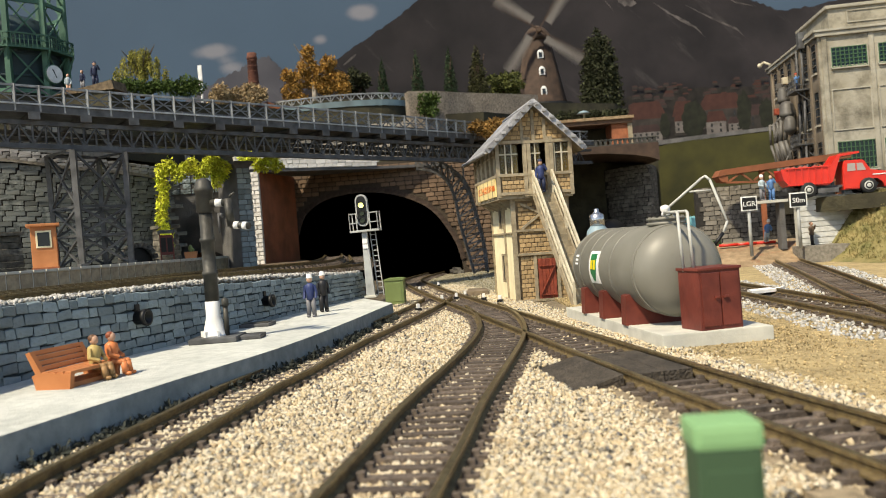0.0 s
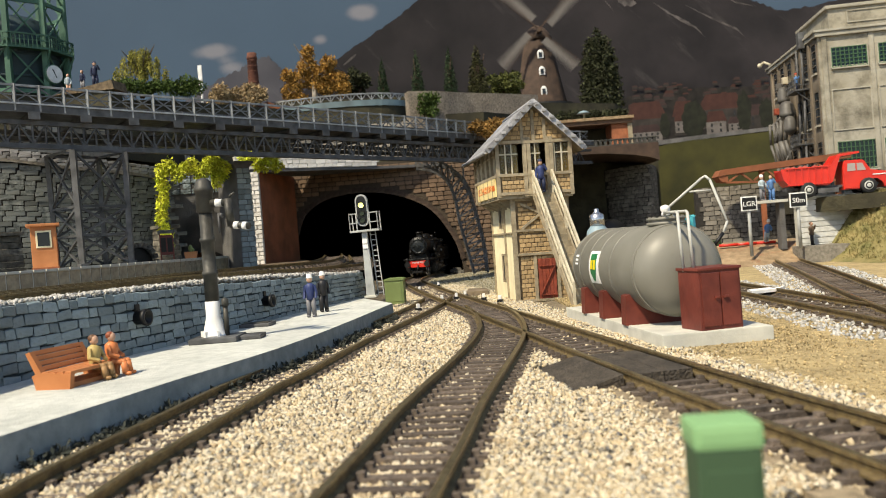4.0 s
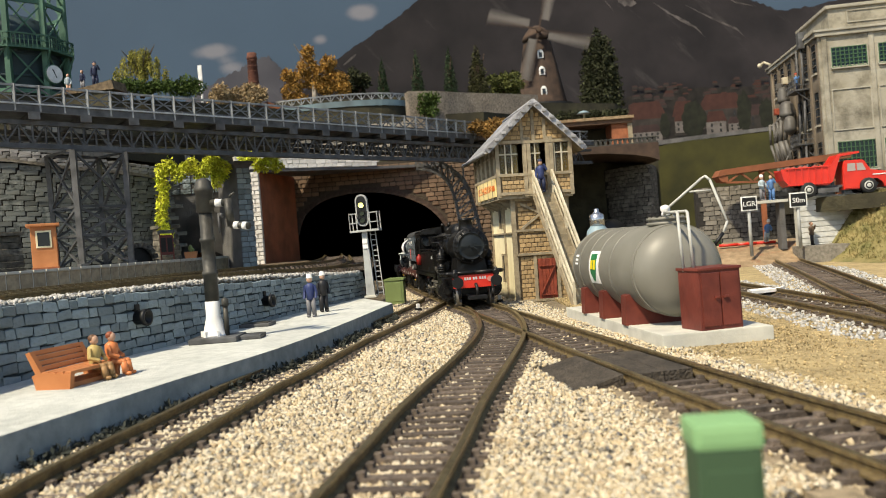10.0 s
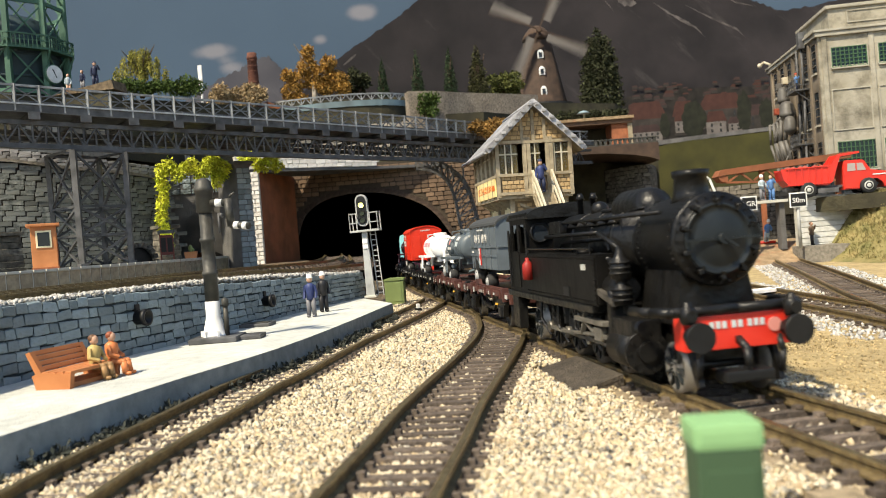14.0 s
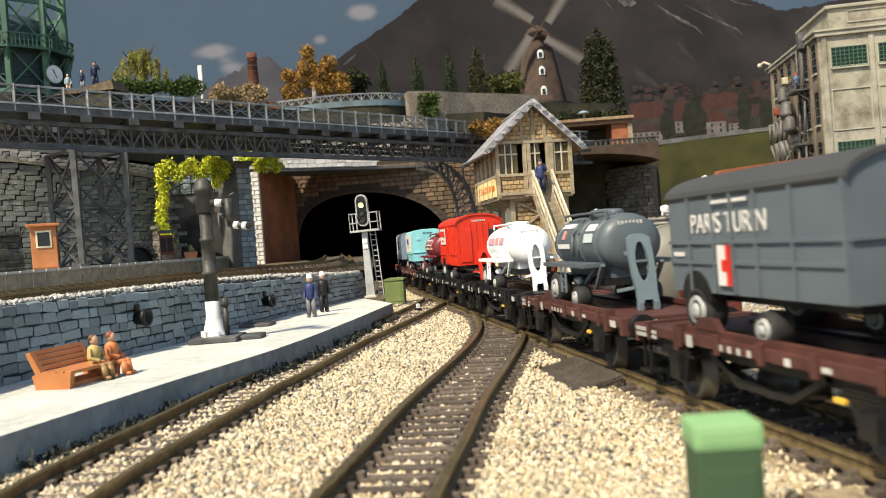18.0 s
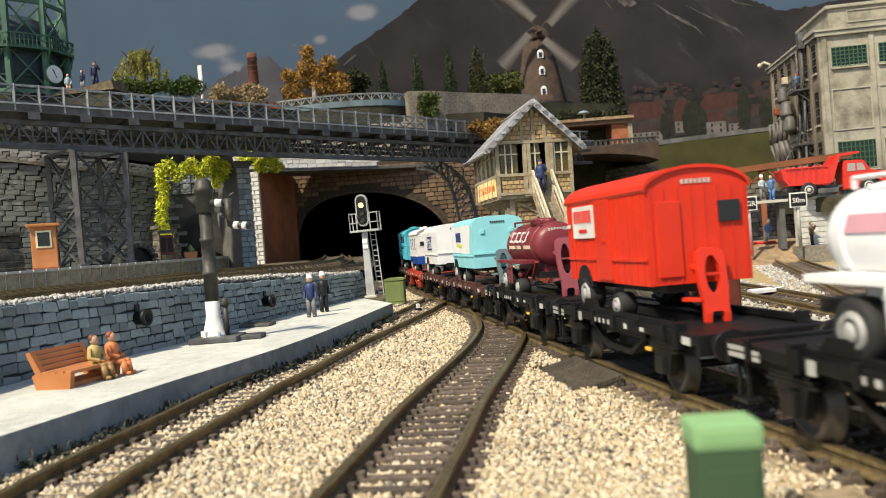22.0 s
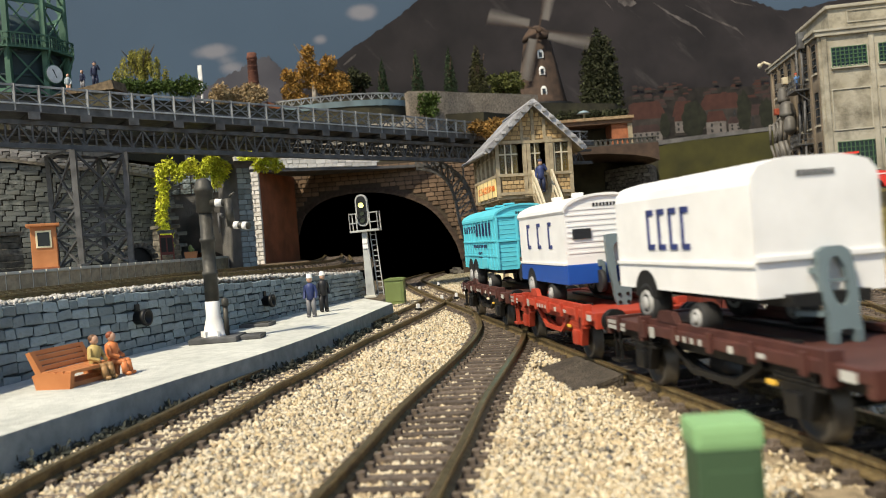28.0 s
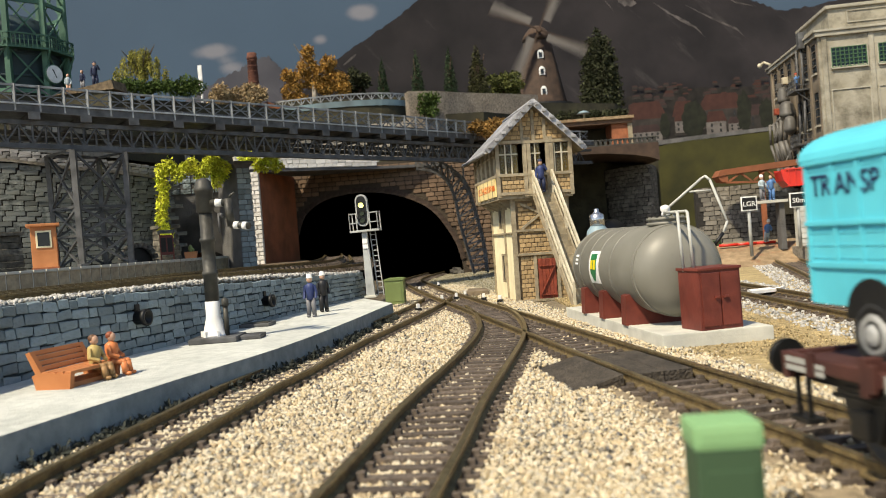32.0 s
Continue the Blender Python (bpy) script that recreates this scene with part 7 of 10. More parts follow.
creeper([(-205 + k * 5.2, 634 + k * 1.5, 103 + 4 * math.sin(k * 2.1), 5, 5, 6) for k in range(9)] + [(-206 + 1.5 * math.sin(k), 633, 97 - k * 6, 4 + (k % 2), 4, 5) for k in range(9)], "bright yellow-green creeper hanging over the stone wall", 3, 2600)
creeper([(-172 + k * 4, 640, 106 + 3 * math.sin(k * 1.7), 5, 4, 5) for k in range(4)] + [(-168 + k, 640, 102 - 5 * k, 4, 4, 5) for k in range(3)], "bright yellow-green creeper over the tunnel arch", 4, 1000)
creeper([(-150 + k * 5, 668, 110 - 1.2 * k + 3 * math.sin(k * 1.9), 5, 4, 5) for k in range(6)] + [(-152, 667, 105 - 4 * k, 3.5, 3, 4) for k in range(4)], "bright yellow-green creeper beside the pier", 6, 1500)

# ---- hilltop things ----
def chimney(x, y, z):
    t = thing("brick_chimney", x, y, z, 0, "tall round red-brown brick chimney", "chimney")
    bm = B()
    lathe(bm, [(9.5, -6), (9.2, 3), (7.2, 5), (5.4, 62), (6.2, 62.5), (6.2, 66), (5.6, 66.5), (5.6, 70), (4.2, 70), (4.2, 60)], (0, 0, 0), "Z", 20)
    part("stack", bm, "chimneybrick", t)
    for k in range(9):
        bm = B()
        r = 7.3 - 1.9 * (8 + k * 6.5 - 5) / 57
        lathe(bm, [(r, 8 + k * 6.5), (r + 0.3, 8.2 + k * 6.5), (r + 0.3, 9.2 + k * 6.5), (r, 9.4 + k * 6.5)], (0, 0, 0), "Z", 20)
        part("band", bm, "chimneybrick", t)
    bm = B()
    prism(bm, [(-4, -6), (30, -6), (30, 4), (13, 13), (-4, 4)], 6, 26, "Y")
    part("boiler_house", bm, "rust", t)


chimney(-209, 1010, 204)
t = thing("white_post", -258, 960, 206, 0, "slim white signpost on the hill", "post")
bm = B()
cyl(bm, (0, 0, -4), (0, 0, 26), 1.3, seg=8)
part("post", bm, "whitepaint", t)
bm = B()
box(bm, -2.6, -0.8, 24, 1.9, 0.8, 47, 0.2)
part("board", bm, "whitepaint", t)
doll(-294, 749, 193.4, 20, 22, "navydark", "navydark", "skin", "navydark", False, 1, "dark blue doll on the hill")
doll(-305, 748, 191.3, -20, 17.5, "navydark", "greyleg", "skin", "hairbrown", False, 0, "dark doll on the hill")
doll(-316, 744, 188.6, 10, 17, "palecoat", "skin", "skin", "hairred", False, 0, "small pale doll on the shed roof")
t = thing("garden_shed_roof", -299, 745, 172.5, -10, "low dark shed with a sloping brown roof", "shed")
bm = B()
box(bm, -26, -8, 0, 26, 10, 14)
part("wall", bm, "earth", t)
bm = B()
prism(bm, [(-30, 14), (30, 14), (28, 22), (-20, 15.5)], -10, 12, "Y")
part("roof", bm, "earth2", t)


def gasometer():
    t = thing("gasometer", -463, 940, 174, 0, "green steel gasometer with guide frame and gallery", "gasometer")
    bm = B()
    lathe(bm, [(54, 0), (54, 120), (50, 130), (34, 138), (6, 142)], (0, 0, 0), "Z", 40)
    part("tank", bm, "gasdark", t, "dark green-grey bell")
    for z in (20, 44, 68, 92):
        bm = B()
        lathe(bm, [(54, z), (55, z + 0.4), (55, z + 2.4), (54, z + 2.8)], (0, 0, 0), "Z", 40)
        part("hoop", bm, "gasdark", t)
    N = 10
    for k in range(N):
        a0, a1 = 2 * math.pi * (k + 0.23) / N, 2 * math.pi * (k + 1.23) / N
        p0, p1 = Vector((61 * math.cos(a0), 61 * math.sin(a0), 0)), Vector((61 * math.cos(a1), 61 * math.sin(a1), 0))
        bm = B()
        beam(bm, p0 + Vector((0, 0, 0)), p0 + Vector((0, 0, 230)), 5.5)
        part("column", bm, "gasgreen", t)
        for z in (52, 100, 148, 196, 230):
            bm = B()
            beam(bm, p0 + Vector((0, 0, z)), p1 + Vector((0, 0, z)), 2.4, 4)
            part("ring_beam", bm, "gasgreen", t)
        for z in (52, 100, 148):
            bm = B()
            beam(bm, p0 + Vector((0, 0, z + 4)), p1 + Vector((0, 0, z + 46)), 1.6)
            beam(bm, p1 + Vector((0, 0, z + 4)), p0 + Vector((0, 0, z + 46)), 1.6)
            part("cross_brace", bm, "gasgreen", t)
        # gallery with railing
        q0, q1 = p0 * 1.13, p1 * 1.13
        bm = B()
        g0, g1, h0, h1 = p0 * 0.97, p1 * 0.97, q0, q1
        vs = [bm.verts.new((v.x, v.y, z)) for z in (96, 98.5) for v in (g0, g1, h1, h0)]
        for f in ((0, 1, 2, 3), (4, 5, 6, 7), (0, 1, 5, 4), (1, 2, 6, 5), (2, 3, 7, 6), (3, 0, 4, 7)):
            bm.faces.new([vs[i] for i in f])
        gal = part("gallery", bm, "gasgreen", t)
        bm = B()
        beam(bm, q0 + Vector((0, 0, 111)), q1 + Vector((0, 0, 111)), 1.6)
        beam(bm, q0 + Vector((0, 0, 105)), q1 + Vector((0, 0, 105)), 1.0)
        part("railing", bm, "gasgreen", gal)
        for i in range(10):
            q = q0 + (q1 - q0) * (i / 10)
            bm = B()
            beam(bm, q + Vector((0, 0, 98)), q + Vector((0, 0, 111)), 1.1)
            part("baluster", bm, "gasgreen", gal)
        bm = B()
        beam(bm, p0 + Vector((0, 0, 78)), q0 + Vector((0, 0, 96)), 1.6)
        part("bracket", bm, "gasgreen", t)
    bm = B()
    cyl(bm, (58, -25, 71), (61, -26.5, 71), 10.5, seg=28)
    part("clock_rim", bm, "gasgreen", t)
    bm = B()
    cyl(bm, (61, -26.5, 71), (61.9, -27, 71), 9.4, seg=28)
    part("clock_face", bm, "whitepaint", t, "white clock face")
    bm = B()
    beam(bm, (62.2, -27.1, 71), (61, -29.6, 76), 0.8, 0.5)
    beam(bm, (62.2, -27.1, 71), (63, -25.4, 67), 0.8, 0.5)
    part("clock_pointer", bm, "black", t)


gasometer()


def B_hub():
    bm = B()
    cyl(bm, (0, -3, 0), (0, 4, 0), 4.5, seg=12)
    return bm


def windmill():
    t = thing("windmill", 194, 1500, 231, 0, "brown wooden smock windmill with turning sails", "windmill")
    bm = B()
    lathe(bm, [(46, 26), (45, 30), (24, 140), (22, 142)], (0, 0, 0), "Z", 8)
    part("tower", bm, "millwood", t)
    bm = B()
    lathe(bm, [(56, 20), (56, 26), (44, 28)], (0, 0, 0), "Z", 24)
    part("gallery", bm, "black", t, "dark gallery floor")
    bm = B()
    lathe(bm, [(40, -2), (40, 22)], (0, 0, 0), "Z", 24)
    part("base", bm, "millwood", t)
    bm = B()
    lathe(bm, [(24, 140), (27, 143), (24, 150), (15, 162), (4, 168), (0.5, 169)], (0, 0, 0), "Z", 20)
    part("cap", bm, "millwood", t)
    for z, y in ((40, -41), (75, -36), (105, -30)):
        bm = B()
        box(bm, -5, y - 1, z, 5, y + 3, z + 10, 0.4)
        ball(bm, (0, y, z + 10), 5, 1, 0.25, 1)
        w = part("window", bm, "whitepaint", t, "white-framed arched window")
        bm = B()
        box(bm, -3, y - 1.8, z + 1.5, 3, y - 0.9, z + 10, 0.3)
        part("pane", bm, "darkpane", w)
    bm = B()
    cyl(bm, (0, -20, 152), (0, -34, 154), 3.5, seg=10)
    part("shaft", bm, "rust", t)
    hub = part("sails", B_hub(), "millwood", t, "windmill hub")
    hub.matrix_basis = mm(0, -37, 153)
    for k in range(4):
        bm = B()
        m_ = Matrix.Rotation(k * math.pi / 2, 4, "Y")
        v = beam(bm, (0, 0, 0), (0, 0, 92), 2.4)
        bmesh.ops.transform(bm, matrix=m_, verts=bm.verts[:])
        sail = part("sail", bm, "millwood", hub)
        bm = B()
        box(bm, 1, -0.6, 18, 14, 0.2, 90)
        bmesh.ops.transform(bm, matrix=m_, verts=bm.verts[:])
        part("sail_cloth", bm, "sailcloth", hub, "pale sail cloth")
    return hub



SAILS = windmill()
t = thing("parasol", 190, 1070, 171, 0, "small pale parasol on the terrace", "parasol")
bm = B()
cyl(bm, (0, 0, 0), (0, 0, 10), 0.6, seg=6)
part("pole", bm, "palewood", t)
bm = B()
lathe(bm, [(9, 9), (4, 12), (0.4, 13)], (0, 0, 0), "Z", 12)
part("canopy", bm, "palebluegrey", t)


# ---- factory ----
def factory():
    t = thing("factory_building", 403.5, 880, 45, -8.5, "weathered concrete factory with green gridded windows", "factory")
    H, D = 176, 207
    bm = B()
    box(bm, 0, 0, -50, 260, D, H - 1)
    part("wall", bm, "factory", t, "pale stained concrete front")
    # flank layer, coloured darker than the front in place of shade
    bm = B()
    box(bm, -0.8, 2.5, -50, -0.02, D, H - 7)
    part("flank_wall", bm, "factoryflank", t, "grimy flank, brown-grey colour standing in for its shade")
    bm = B()
    box(bm, -3.5, -3.5, H - 7, 264, D + 4, H - 2.5, 0.8)
    part("cornice", bm, "factorytrim", t)
    bm = B()
    box(bm, -5, -5, H - 2.4, 265.5, D + 5.5, H, 0.6)
    part("cornice_slab", bm, "factorytrim", t)
    bm = B()
    box(bm, 15, 10, H, 250, 122, H + 23)
    part("attic", bm, "factory", t)
    bm = B()
    box(bm, 12, 7, H + 23, 253, 125, H + 26.5, 0.8)
    part("attic_cornice", bm, "factorytrim", t)

    def raised_frame(x, z0, x1, z1, y, w=1.1):
        bm = B()
        for a, b, c, d in ((x, z0, x1, z0 + w), (x, z1 - w, x1, z1), (x, z0 + w, x + w, z1 - w), (x1 - w, z0 + w, x1, z1 - w)):
            box(bm, a, y - 0.9, b, c, y + 0.3, d)
        part("panel_frame", bm, "factorytrim", t)

    raised_frame(33, H + 7, 78, H + 20, 9.8)
    for i in range(5):
        x = 12.5 + i * 46
        for z, hh, wd in ((136.5, 20, 34), (30, 29, 38)):
            bm = B()
            box(bm, x, -0.2, z, x + wd, 1.5, z + hh)
            w = part("window", bm, "glassgreen", t, "dark green gridded factory window")
            nv = int(wd / 4)
            for k in range(nv + 1):
                bm = B()
                box(bm, x + k * wd / nv - 0.4, -1.2, z, x + k * wd / nv + 0.4, -0.15, z + hh)
                part("mullion", bm, "windowgreen", w)
            for k in range(6):
                bm = B()
                box(bm, x, -1.3, z + k * hh / 5 - 0.35, x + wd, -0.25, z + k * hh / 5 + 0.35)
                part("transom", bm, "windowgreen", w)
            bm = B()
            box(bm, x - 1.2, -2.6, z - 2.2, x + wd + 1.2, 0.5, z - 0.5, 0.3)
            part("sill", bm, "factorytrim", w)
            raised_frame(x - 1.6, z - 0.4, x + wd + 1.6, z + hh + 1.6, -0.1, 1.4)
        raised_frame(x - 2.5, 71, x + 36.5, 114, -0.1)
        bm = B()
        box(bm, x - 9.5, -1.4, -20, x - 4.5, 0.4, H - 7, 0.3)
        part("pilaster", bm, "factory", t)
    for j in range(6):
        y = 7 + j * 33
        for z, hh in ((134, 30), (80, 34), (36, 26)):
            bm = B()
            box(bm, -1.2, y, z, -0.6, y + 13, z + hh)
            w = part("window", bm, "darkpane", t, "dark side window with pale bars")
            for k in range(5):
                bm = B()
                box(bm, -1.8, y, z + k * hh / 4 - 0.4, -0.9, y + 13, z + k * hh / 4 + 0.4)
                part("bar", bm, "factoryflank", w)
            bm = B()
            box(bm, -3, y - 1, z - 2.4, -0.7, y + 14, z - 0.6)
            part("sill", bm, "factorytrim", w)
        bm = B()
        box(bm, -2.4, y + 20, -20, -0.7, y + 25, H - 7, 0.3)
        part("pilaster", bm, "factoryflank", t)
    # pipes, vessels and balconies on the flank
    for k in range(6):
        bm = B()
        y = 96 + k * 12
        tube(bm, [(-9, y, 112 - k * 3), (-13 - 2 * (k % 3), y, 98), (-15 - 2 * (k % 2), y, 74), (-10 - k % 3, y - 3, 48), (-8 - k % 2, y - 12, 10), (-8, y - 12, -40)], 2.3 - 0.15 * k, 10)
        part("flue_pipe", bm, "palepipe2", t)
    for z, r, y in ((98, 8, 92), (116, 6.5, 104), (80, 6.5, 84)):
        bm = B()
        lathe(bm, [(r * 0.5, z - 1), (r, z + 3), (r + 0.5, z + 4), (r + 0.5, z + 6), (r, z + 7), (r, z + 15), (r * 0.6, z + 19), (2, z + 20)], (-12, y, 0), "Z", 20)
        part("vessel", bm, "palepipe2", t)
    for z, y0, y1 in ((121, 34, 74), (62, 34, 70)):
        bm = B()
        box(bm, -16, y0, z, -1, y1, z + 1.6)
        bal = part("balcony", bm, "steel", t)
        for zz in (6, 12):
            bm = B()
            strip(bm, [(-1, y0, z + zz), (-16, y0, z + zz), (-16, y1, z + zz)], 0.9)
            part("rail", bm, "steel", bal)
        for k in range(8):
            bm = B()
            beam(bm, (-16, y0 + (y1 - y0) * k / 7, z), (-16, y0 + (y1 - y0) * k / 7, z + 12), 0.8)
            part("baluster", bm, "steel", bal)
        bm = B()
        beam(bm, (-15, y0 + 4, z), (-1, y0 + 4, z - 12), 1.2)
        part("bracket", bm, "steel", bal)
    for y, x in ((40, -6), (64, -5)):
        bm = B()
        tube(bm, [(x, y, H - 8), (x, y, 110), (x - 3, y - 4, 66), (x - 3, y - 4, -40)], 1.3, 8)
        part("downpipe", bm, "steel", t)
    bm = B()
    tube(bm, [(-3, D - 16, H + 2), (-9, D - 10, H + 7), (-13, D - 4, H + 4)], 1.4, 8)
    ball(bm, (-13, D - 4, H + 4), 3.0)
    part("vent_horn", bm, "palewood", t, "pale horn-shaped vent on the roof edge")
    bm = B()
    beam(bm, (-32, 105, 18), (-10, 92, 62), 1.8)
    part("pole", bm, "palepipe2", t)
    bm = B()
    box(bm, -9, 36, H - 10, -3, 46, H + 8, 0.6)
    part("hoist", bm, "steel", t)
    for y, z, m_ in ((150, 140, "palepipe2"), (132, 128, "orangecoat"), (168, 112, "doorred"), (120, 142, "palewood")):
        bm = B()
        box(bm, -7, y, z, -1, y + 7, z + 8, 0.8)
        part("wall_cabinet", bm, m_, t)
    bm = B()
    box(bm, -1.4, 8, 36, -0.7, 17, 58)
    part("door", bm, "black", t, "dark open doorway")


factory()
doll(402, 935, 167.8, 60, 20, "bluecoat", "navydark", "skin", "redcap", False, 1, "workman doll in blue on the factory balcony")


# ---- dump truck ----
def wheel_mesh(r, w, m_):
    bm = B()
    lathe(bm, [(r * 0.2, -w / 2 - 0.2), (r * 0.45, -w / 2), (r * 0.55, -w / 2 + 0.5), (r * 0.85, -w / 2), (r, -w / 2 + 0.7), (r, w / 2 - 0.7), (r * 0.85, w / 2), (r * 0.55, w / 2 - 0.5), (r * 0.45, w / 2), (r * 0.2, w / 2 + 0.2)], (0, 0, 0), "Y", 22)
    return mesh_of("wheel", bm, m_)


def truck():
    t = thing("dump_truck", 299.5, 652, 45.4, -8, "red toy dump truck with a loaded tipper body", "truck")
    bm = B()
    box(bm, -33, -6, 6.0, 34, 6, 8, 0.4)
    part("chassis", bm, "steel", t)
    bm = B()
    outer = [(-37, 21.8), (-35.5, 14.5), (-31.5, 9.8), (-3, 8.4), (0, 11), (6, 29), (20, 30.6), (20, 32.2), (5, 31), (-1.6, 22.6), (-37, 23)]
    prism(bm, outer, -11.2, -10, "Y")
    prism(bm, outer, 10, 11.2, "Y")
    prism(bm, [(-37, 21.8), (-35.5, 14.5), (-31.5, 9.8), (-3, 8.4), (0, 11), (6, 29), (20, 30.6), (20, 32.2), (5.4, 30.8), (-1.6, 13), (-4, 10.6), (-30, 11.6), (-34.6, 15.2)], -10, 10, "Y")
    body = part("tipper_body", bm, "red", t)
    for k in range(7):
        bm = B()
        box(bm, -32 + k * 4.8, -12.0, 10.0, -31 + k * 4.8, -11.1, 22.4, 0.2)
        part("rib", bm, "red", body)
    for z in (22.2, 9.6):
        bm = B()
        box(bm, -34, -12.2, z, -2, -11.1, z + 0.9, 0.2)
        part("rib", bm, "red", body)
    bm = B()
    for k in range(26):
        r_ = random.Random(k)
        ball(bm, (r_.uniform(-31, -6), r_.uniform(-8, 8), 21.5 + r_.uniform(-1, 1.5)), r_.uniform(1.6, 3.0), u=6, v=4)
    tagged(part("rubble", bm, "reddust", body, "reddish rubble load"), kind="stuff")
    bm = B()
    prism(bm, [(8, 4), (8, 20), (9, 25), (10, 26), (22, 25.6), (24, 24.6), (27.5, 17), (38, 15.8), (42, 15), (43.5, 12.5), (44, 4), (37, 4), (36, 8.5), (32.5, 11.4), (27.5, 11.4), (24, 8.5), (23, 3.6)], -9.6, 9.6, "Y")
    bmesh.ops.bevel(bm, geom=[e for e in bm.edges if abs(e.verts[0].co.y - e.verts[1].co.y) < 1], offset=0.7, segments=2, affect="EDGES")
    cab = part("cab", bm, "red", t)
    for y in (-9.7, 9.7):
        bm = B()
        prism(bm, [(11, 17.6), (11.4, 23.4), (17, 23.4), (17, 17.6)], y - 0.25, y + 0.25, "Y")
        part("side_window", bm, "glasspale", cab)
        bm = B()
        prism(bm, [(18, 17.6), (18, 23.4), (22, 23), (24.6, 17.6)], y - 0.25, y + 0.25, "Y")
        part("side_window", bm, "glasspale", cab)
    bm = B()
    prism(bm, [(24.6, 23.6), (25, 23.7), (27.9, 17.4), (27.5, 17.2)], -8, 8, "Y")
    part("windscreen", bm, "glasspale", cab)
    bm = B()
    box(bm, 29, -10.0, 13.4, 42, -9.5, 14.2)
    part("trim", bm, "whitepaint", cab)
    bm = B()
    box(bm, 43, -8, 5, 44.6, 8, 12, 0.3)
    part("grille", bm, "palepipe", cab, "grey radiator grille")
    bm = B()
    box(bm, 42.5, -10.5, 3.5, 46, 10.5, 5.5, 0.4)
    part("bumper", bm, "steel_light", t)
    bm = B()
    tube(bm, [(-8, -9.4, 6), (-8, -9.4, 8)], 0.5)
    box(bm, -11, -10.5, 2.6, 4, -7, 6.2, 0.4)
    part("fuel_tank", bm, "steel", t)
    for x in (-18, 25):
        for y in (-10.5, 10.5):
            w = part("wheel", wheel_mesh(5.8, 4.5, "tyre"), None, t, "", (x, y, 5.8))
            part("rim", wheel_mesh(3.4, 4.9, "palepipe"), None, w)



truck()
doll(250, 657, 46.1, 20, 19.5, "palecoat", "greyleg", "skin", "whitehat", False, 2, "doll in a pale jacket on the loading beam")
doll(258, 659, 46.1, -30, 19.5, "bluecoat", "bluecoat", "skin", "hairbrown", False, 1, "doll in blue overalls on the loading beam")
doll(257, 675, 13.6, 10, 18, "bluecoat", "palecoat", "skin", "whitehat", False, 2, "stooping doll in pale blue beside the yard track", 18)
doll(281, 646, 9.2, 60, 18, "browncoat", "blackcoat", "skin", "hairbrown", False, 1, "doll in a brown coat before the quay wall")
t = thing("loading_beam", 254.5, 660, 9, 1, "pale concrete loading beam on a dark post", "loading dock")
bm = B()
box(bm, -15, -6, 34.8, 14, 8, 37, 0.3)
part("slab", bm, "plinth", t)
bm = B()
box(bm, 8, -3, -2, 12, 5, 34.9, 0.2)
part("post", bm, "pier", t)
bm = B()
prism(bm, [(268, 630), (318, 622), (318, 652), (268, 652)], -4, 9.2, "Z")
single("quay_step", bm, "stone2", label="low grey concrete step before the quay", category="step")
# speed boards
def board(x, y, z0, h, w, hh, text, label, rz):
    t = thing("track_sign", x, y, z0, rz, label, "sign", "track signs")
    bm = B()
    cyl(bm, (0, 0, 0), (0, 0, h), 1.4, 1.2, seg=10)
    part("post", bm, "signalgrey", t)
    bm = B()
    box(bm, -w / 2, -2.2, h - hh, w / 2, -1.2, h, 0.2)
    part("board", bm, "whitepaint", t, "white board edge")
    bm = B()
    box(bm, -w / 2 + 0.9, -2.5, h - hh + 0.9, w / 2 - 0.9, -2.1, h - 0.9)
    part("panel", bm, "black", t, "black panel")
    cu = bpy.data.curves.new("lettering", "FONT")
    cu.body, cu.align_x, cu.align_y, cu.size, cu.extrude = text, "CENTER", "CENTER", 0.0052 if len(text) < 4 else 0.0045, 0.0001
    me = bpy.data.meshes.new_from_object(bpy.data.objects.new("lettering", cu))
    me.materials.append(M["whitepaint"])
    ob = new("lettering", me)
    ob.parent = t
    ob.matrix_basis = mm(0, -2.7, h - hh / 2 - 0.4, 90, 0, 0)


board(264.5, 628, 8.6, 41, 12.5, 11, "50m", "small black and white speed sign on a grey post", -6)
board(236, 650, 4, 46, 12, 11, "LGR", "small black and white track sign on a grey post", -6)


# ---- rusty loading ramp, wagon frames and clutter in the yard ----
t = thing("loading_ramp", 315, 800, 66, -2, "rust-brown steel loading ramp with an open frame", "ramp")
bm = B()
prism(bm, [(-54, 8), (-50, 14), (70, 22), (70, 16), (-44, 9)], -10, 10, "Y")
part("deck", bm, "rust", t)
bm = B()
prism(bm, [(-54, 8), (-44, 8), (-44, 2), (-50, 3)], -9, 9, "Y")
part("nose", bm, "rust", t)
for k in range(4):
    bm = B()
    beam(bm, (-44 + k * 24, -8, 2), (-32 + k * 24, -8, 10 + k), 1.6)
    beam(bm, (-20 + k * 24, -8, 0), (-32 + k * 24, -8, 10 + k), 1.6)
    part("brace", bm, "rust", t)
bm = B()
beam(bm, (-46, -8, 2), (60, -8, -4), 1.8)
part("lower_chord", bm, "rust", t)
for x in (-10, 60):
    bm = B()
    beam(bm, (x, 0, -70), (x, 0, 12), 4)
    part("post", bm, "rust", t)
t = thing("handcar", 222, 705, 2, 30, "dark green tracked handcar at the yard's end", "vehicle")
bm = B()
box(bm, -13, -6, 4, 13, 6, 9, 0.5)
part("body", bm, "darkgreen", t)
bm = B()
box(bm, -4, -5, 9, 8, 5, 15, 0.6)
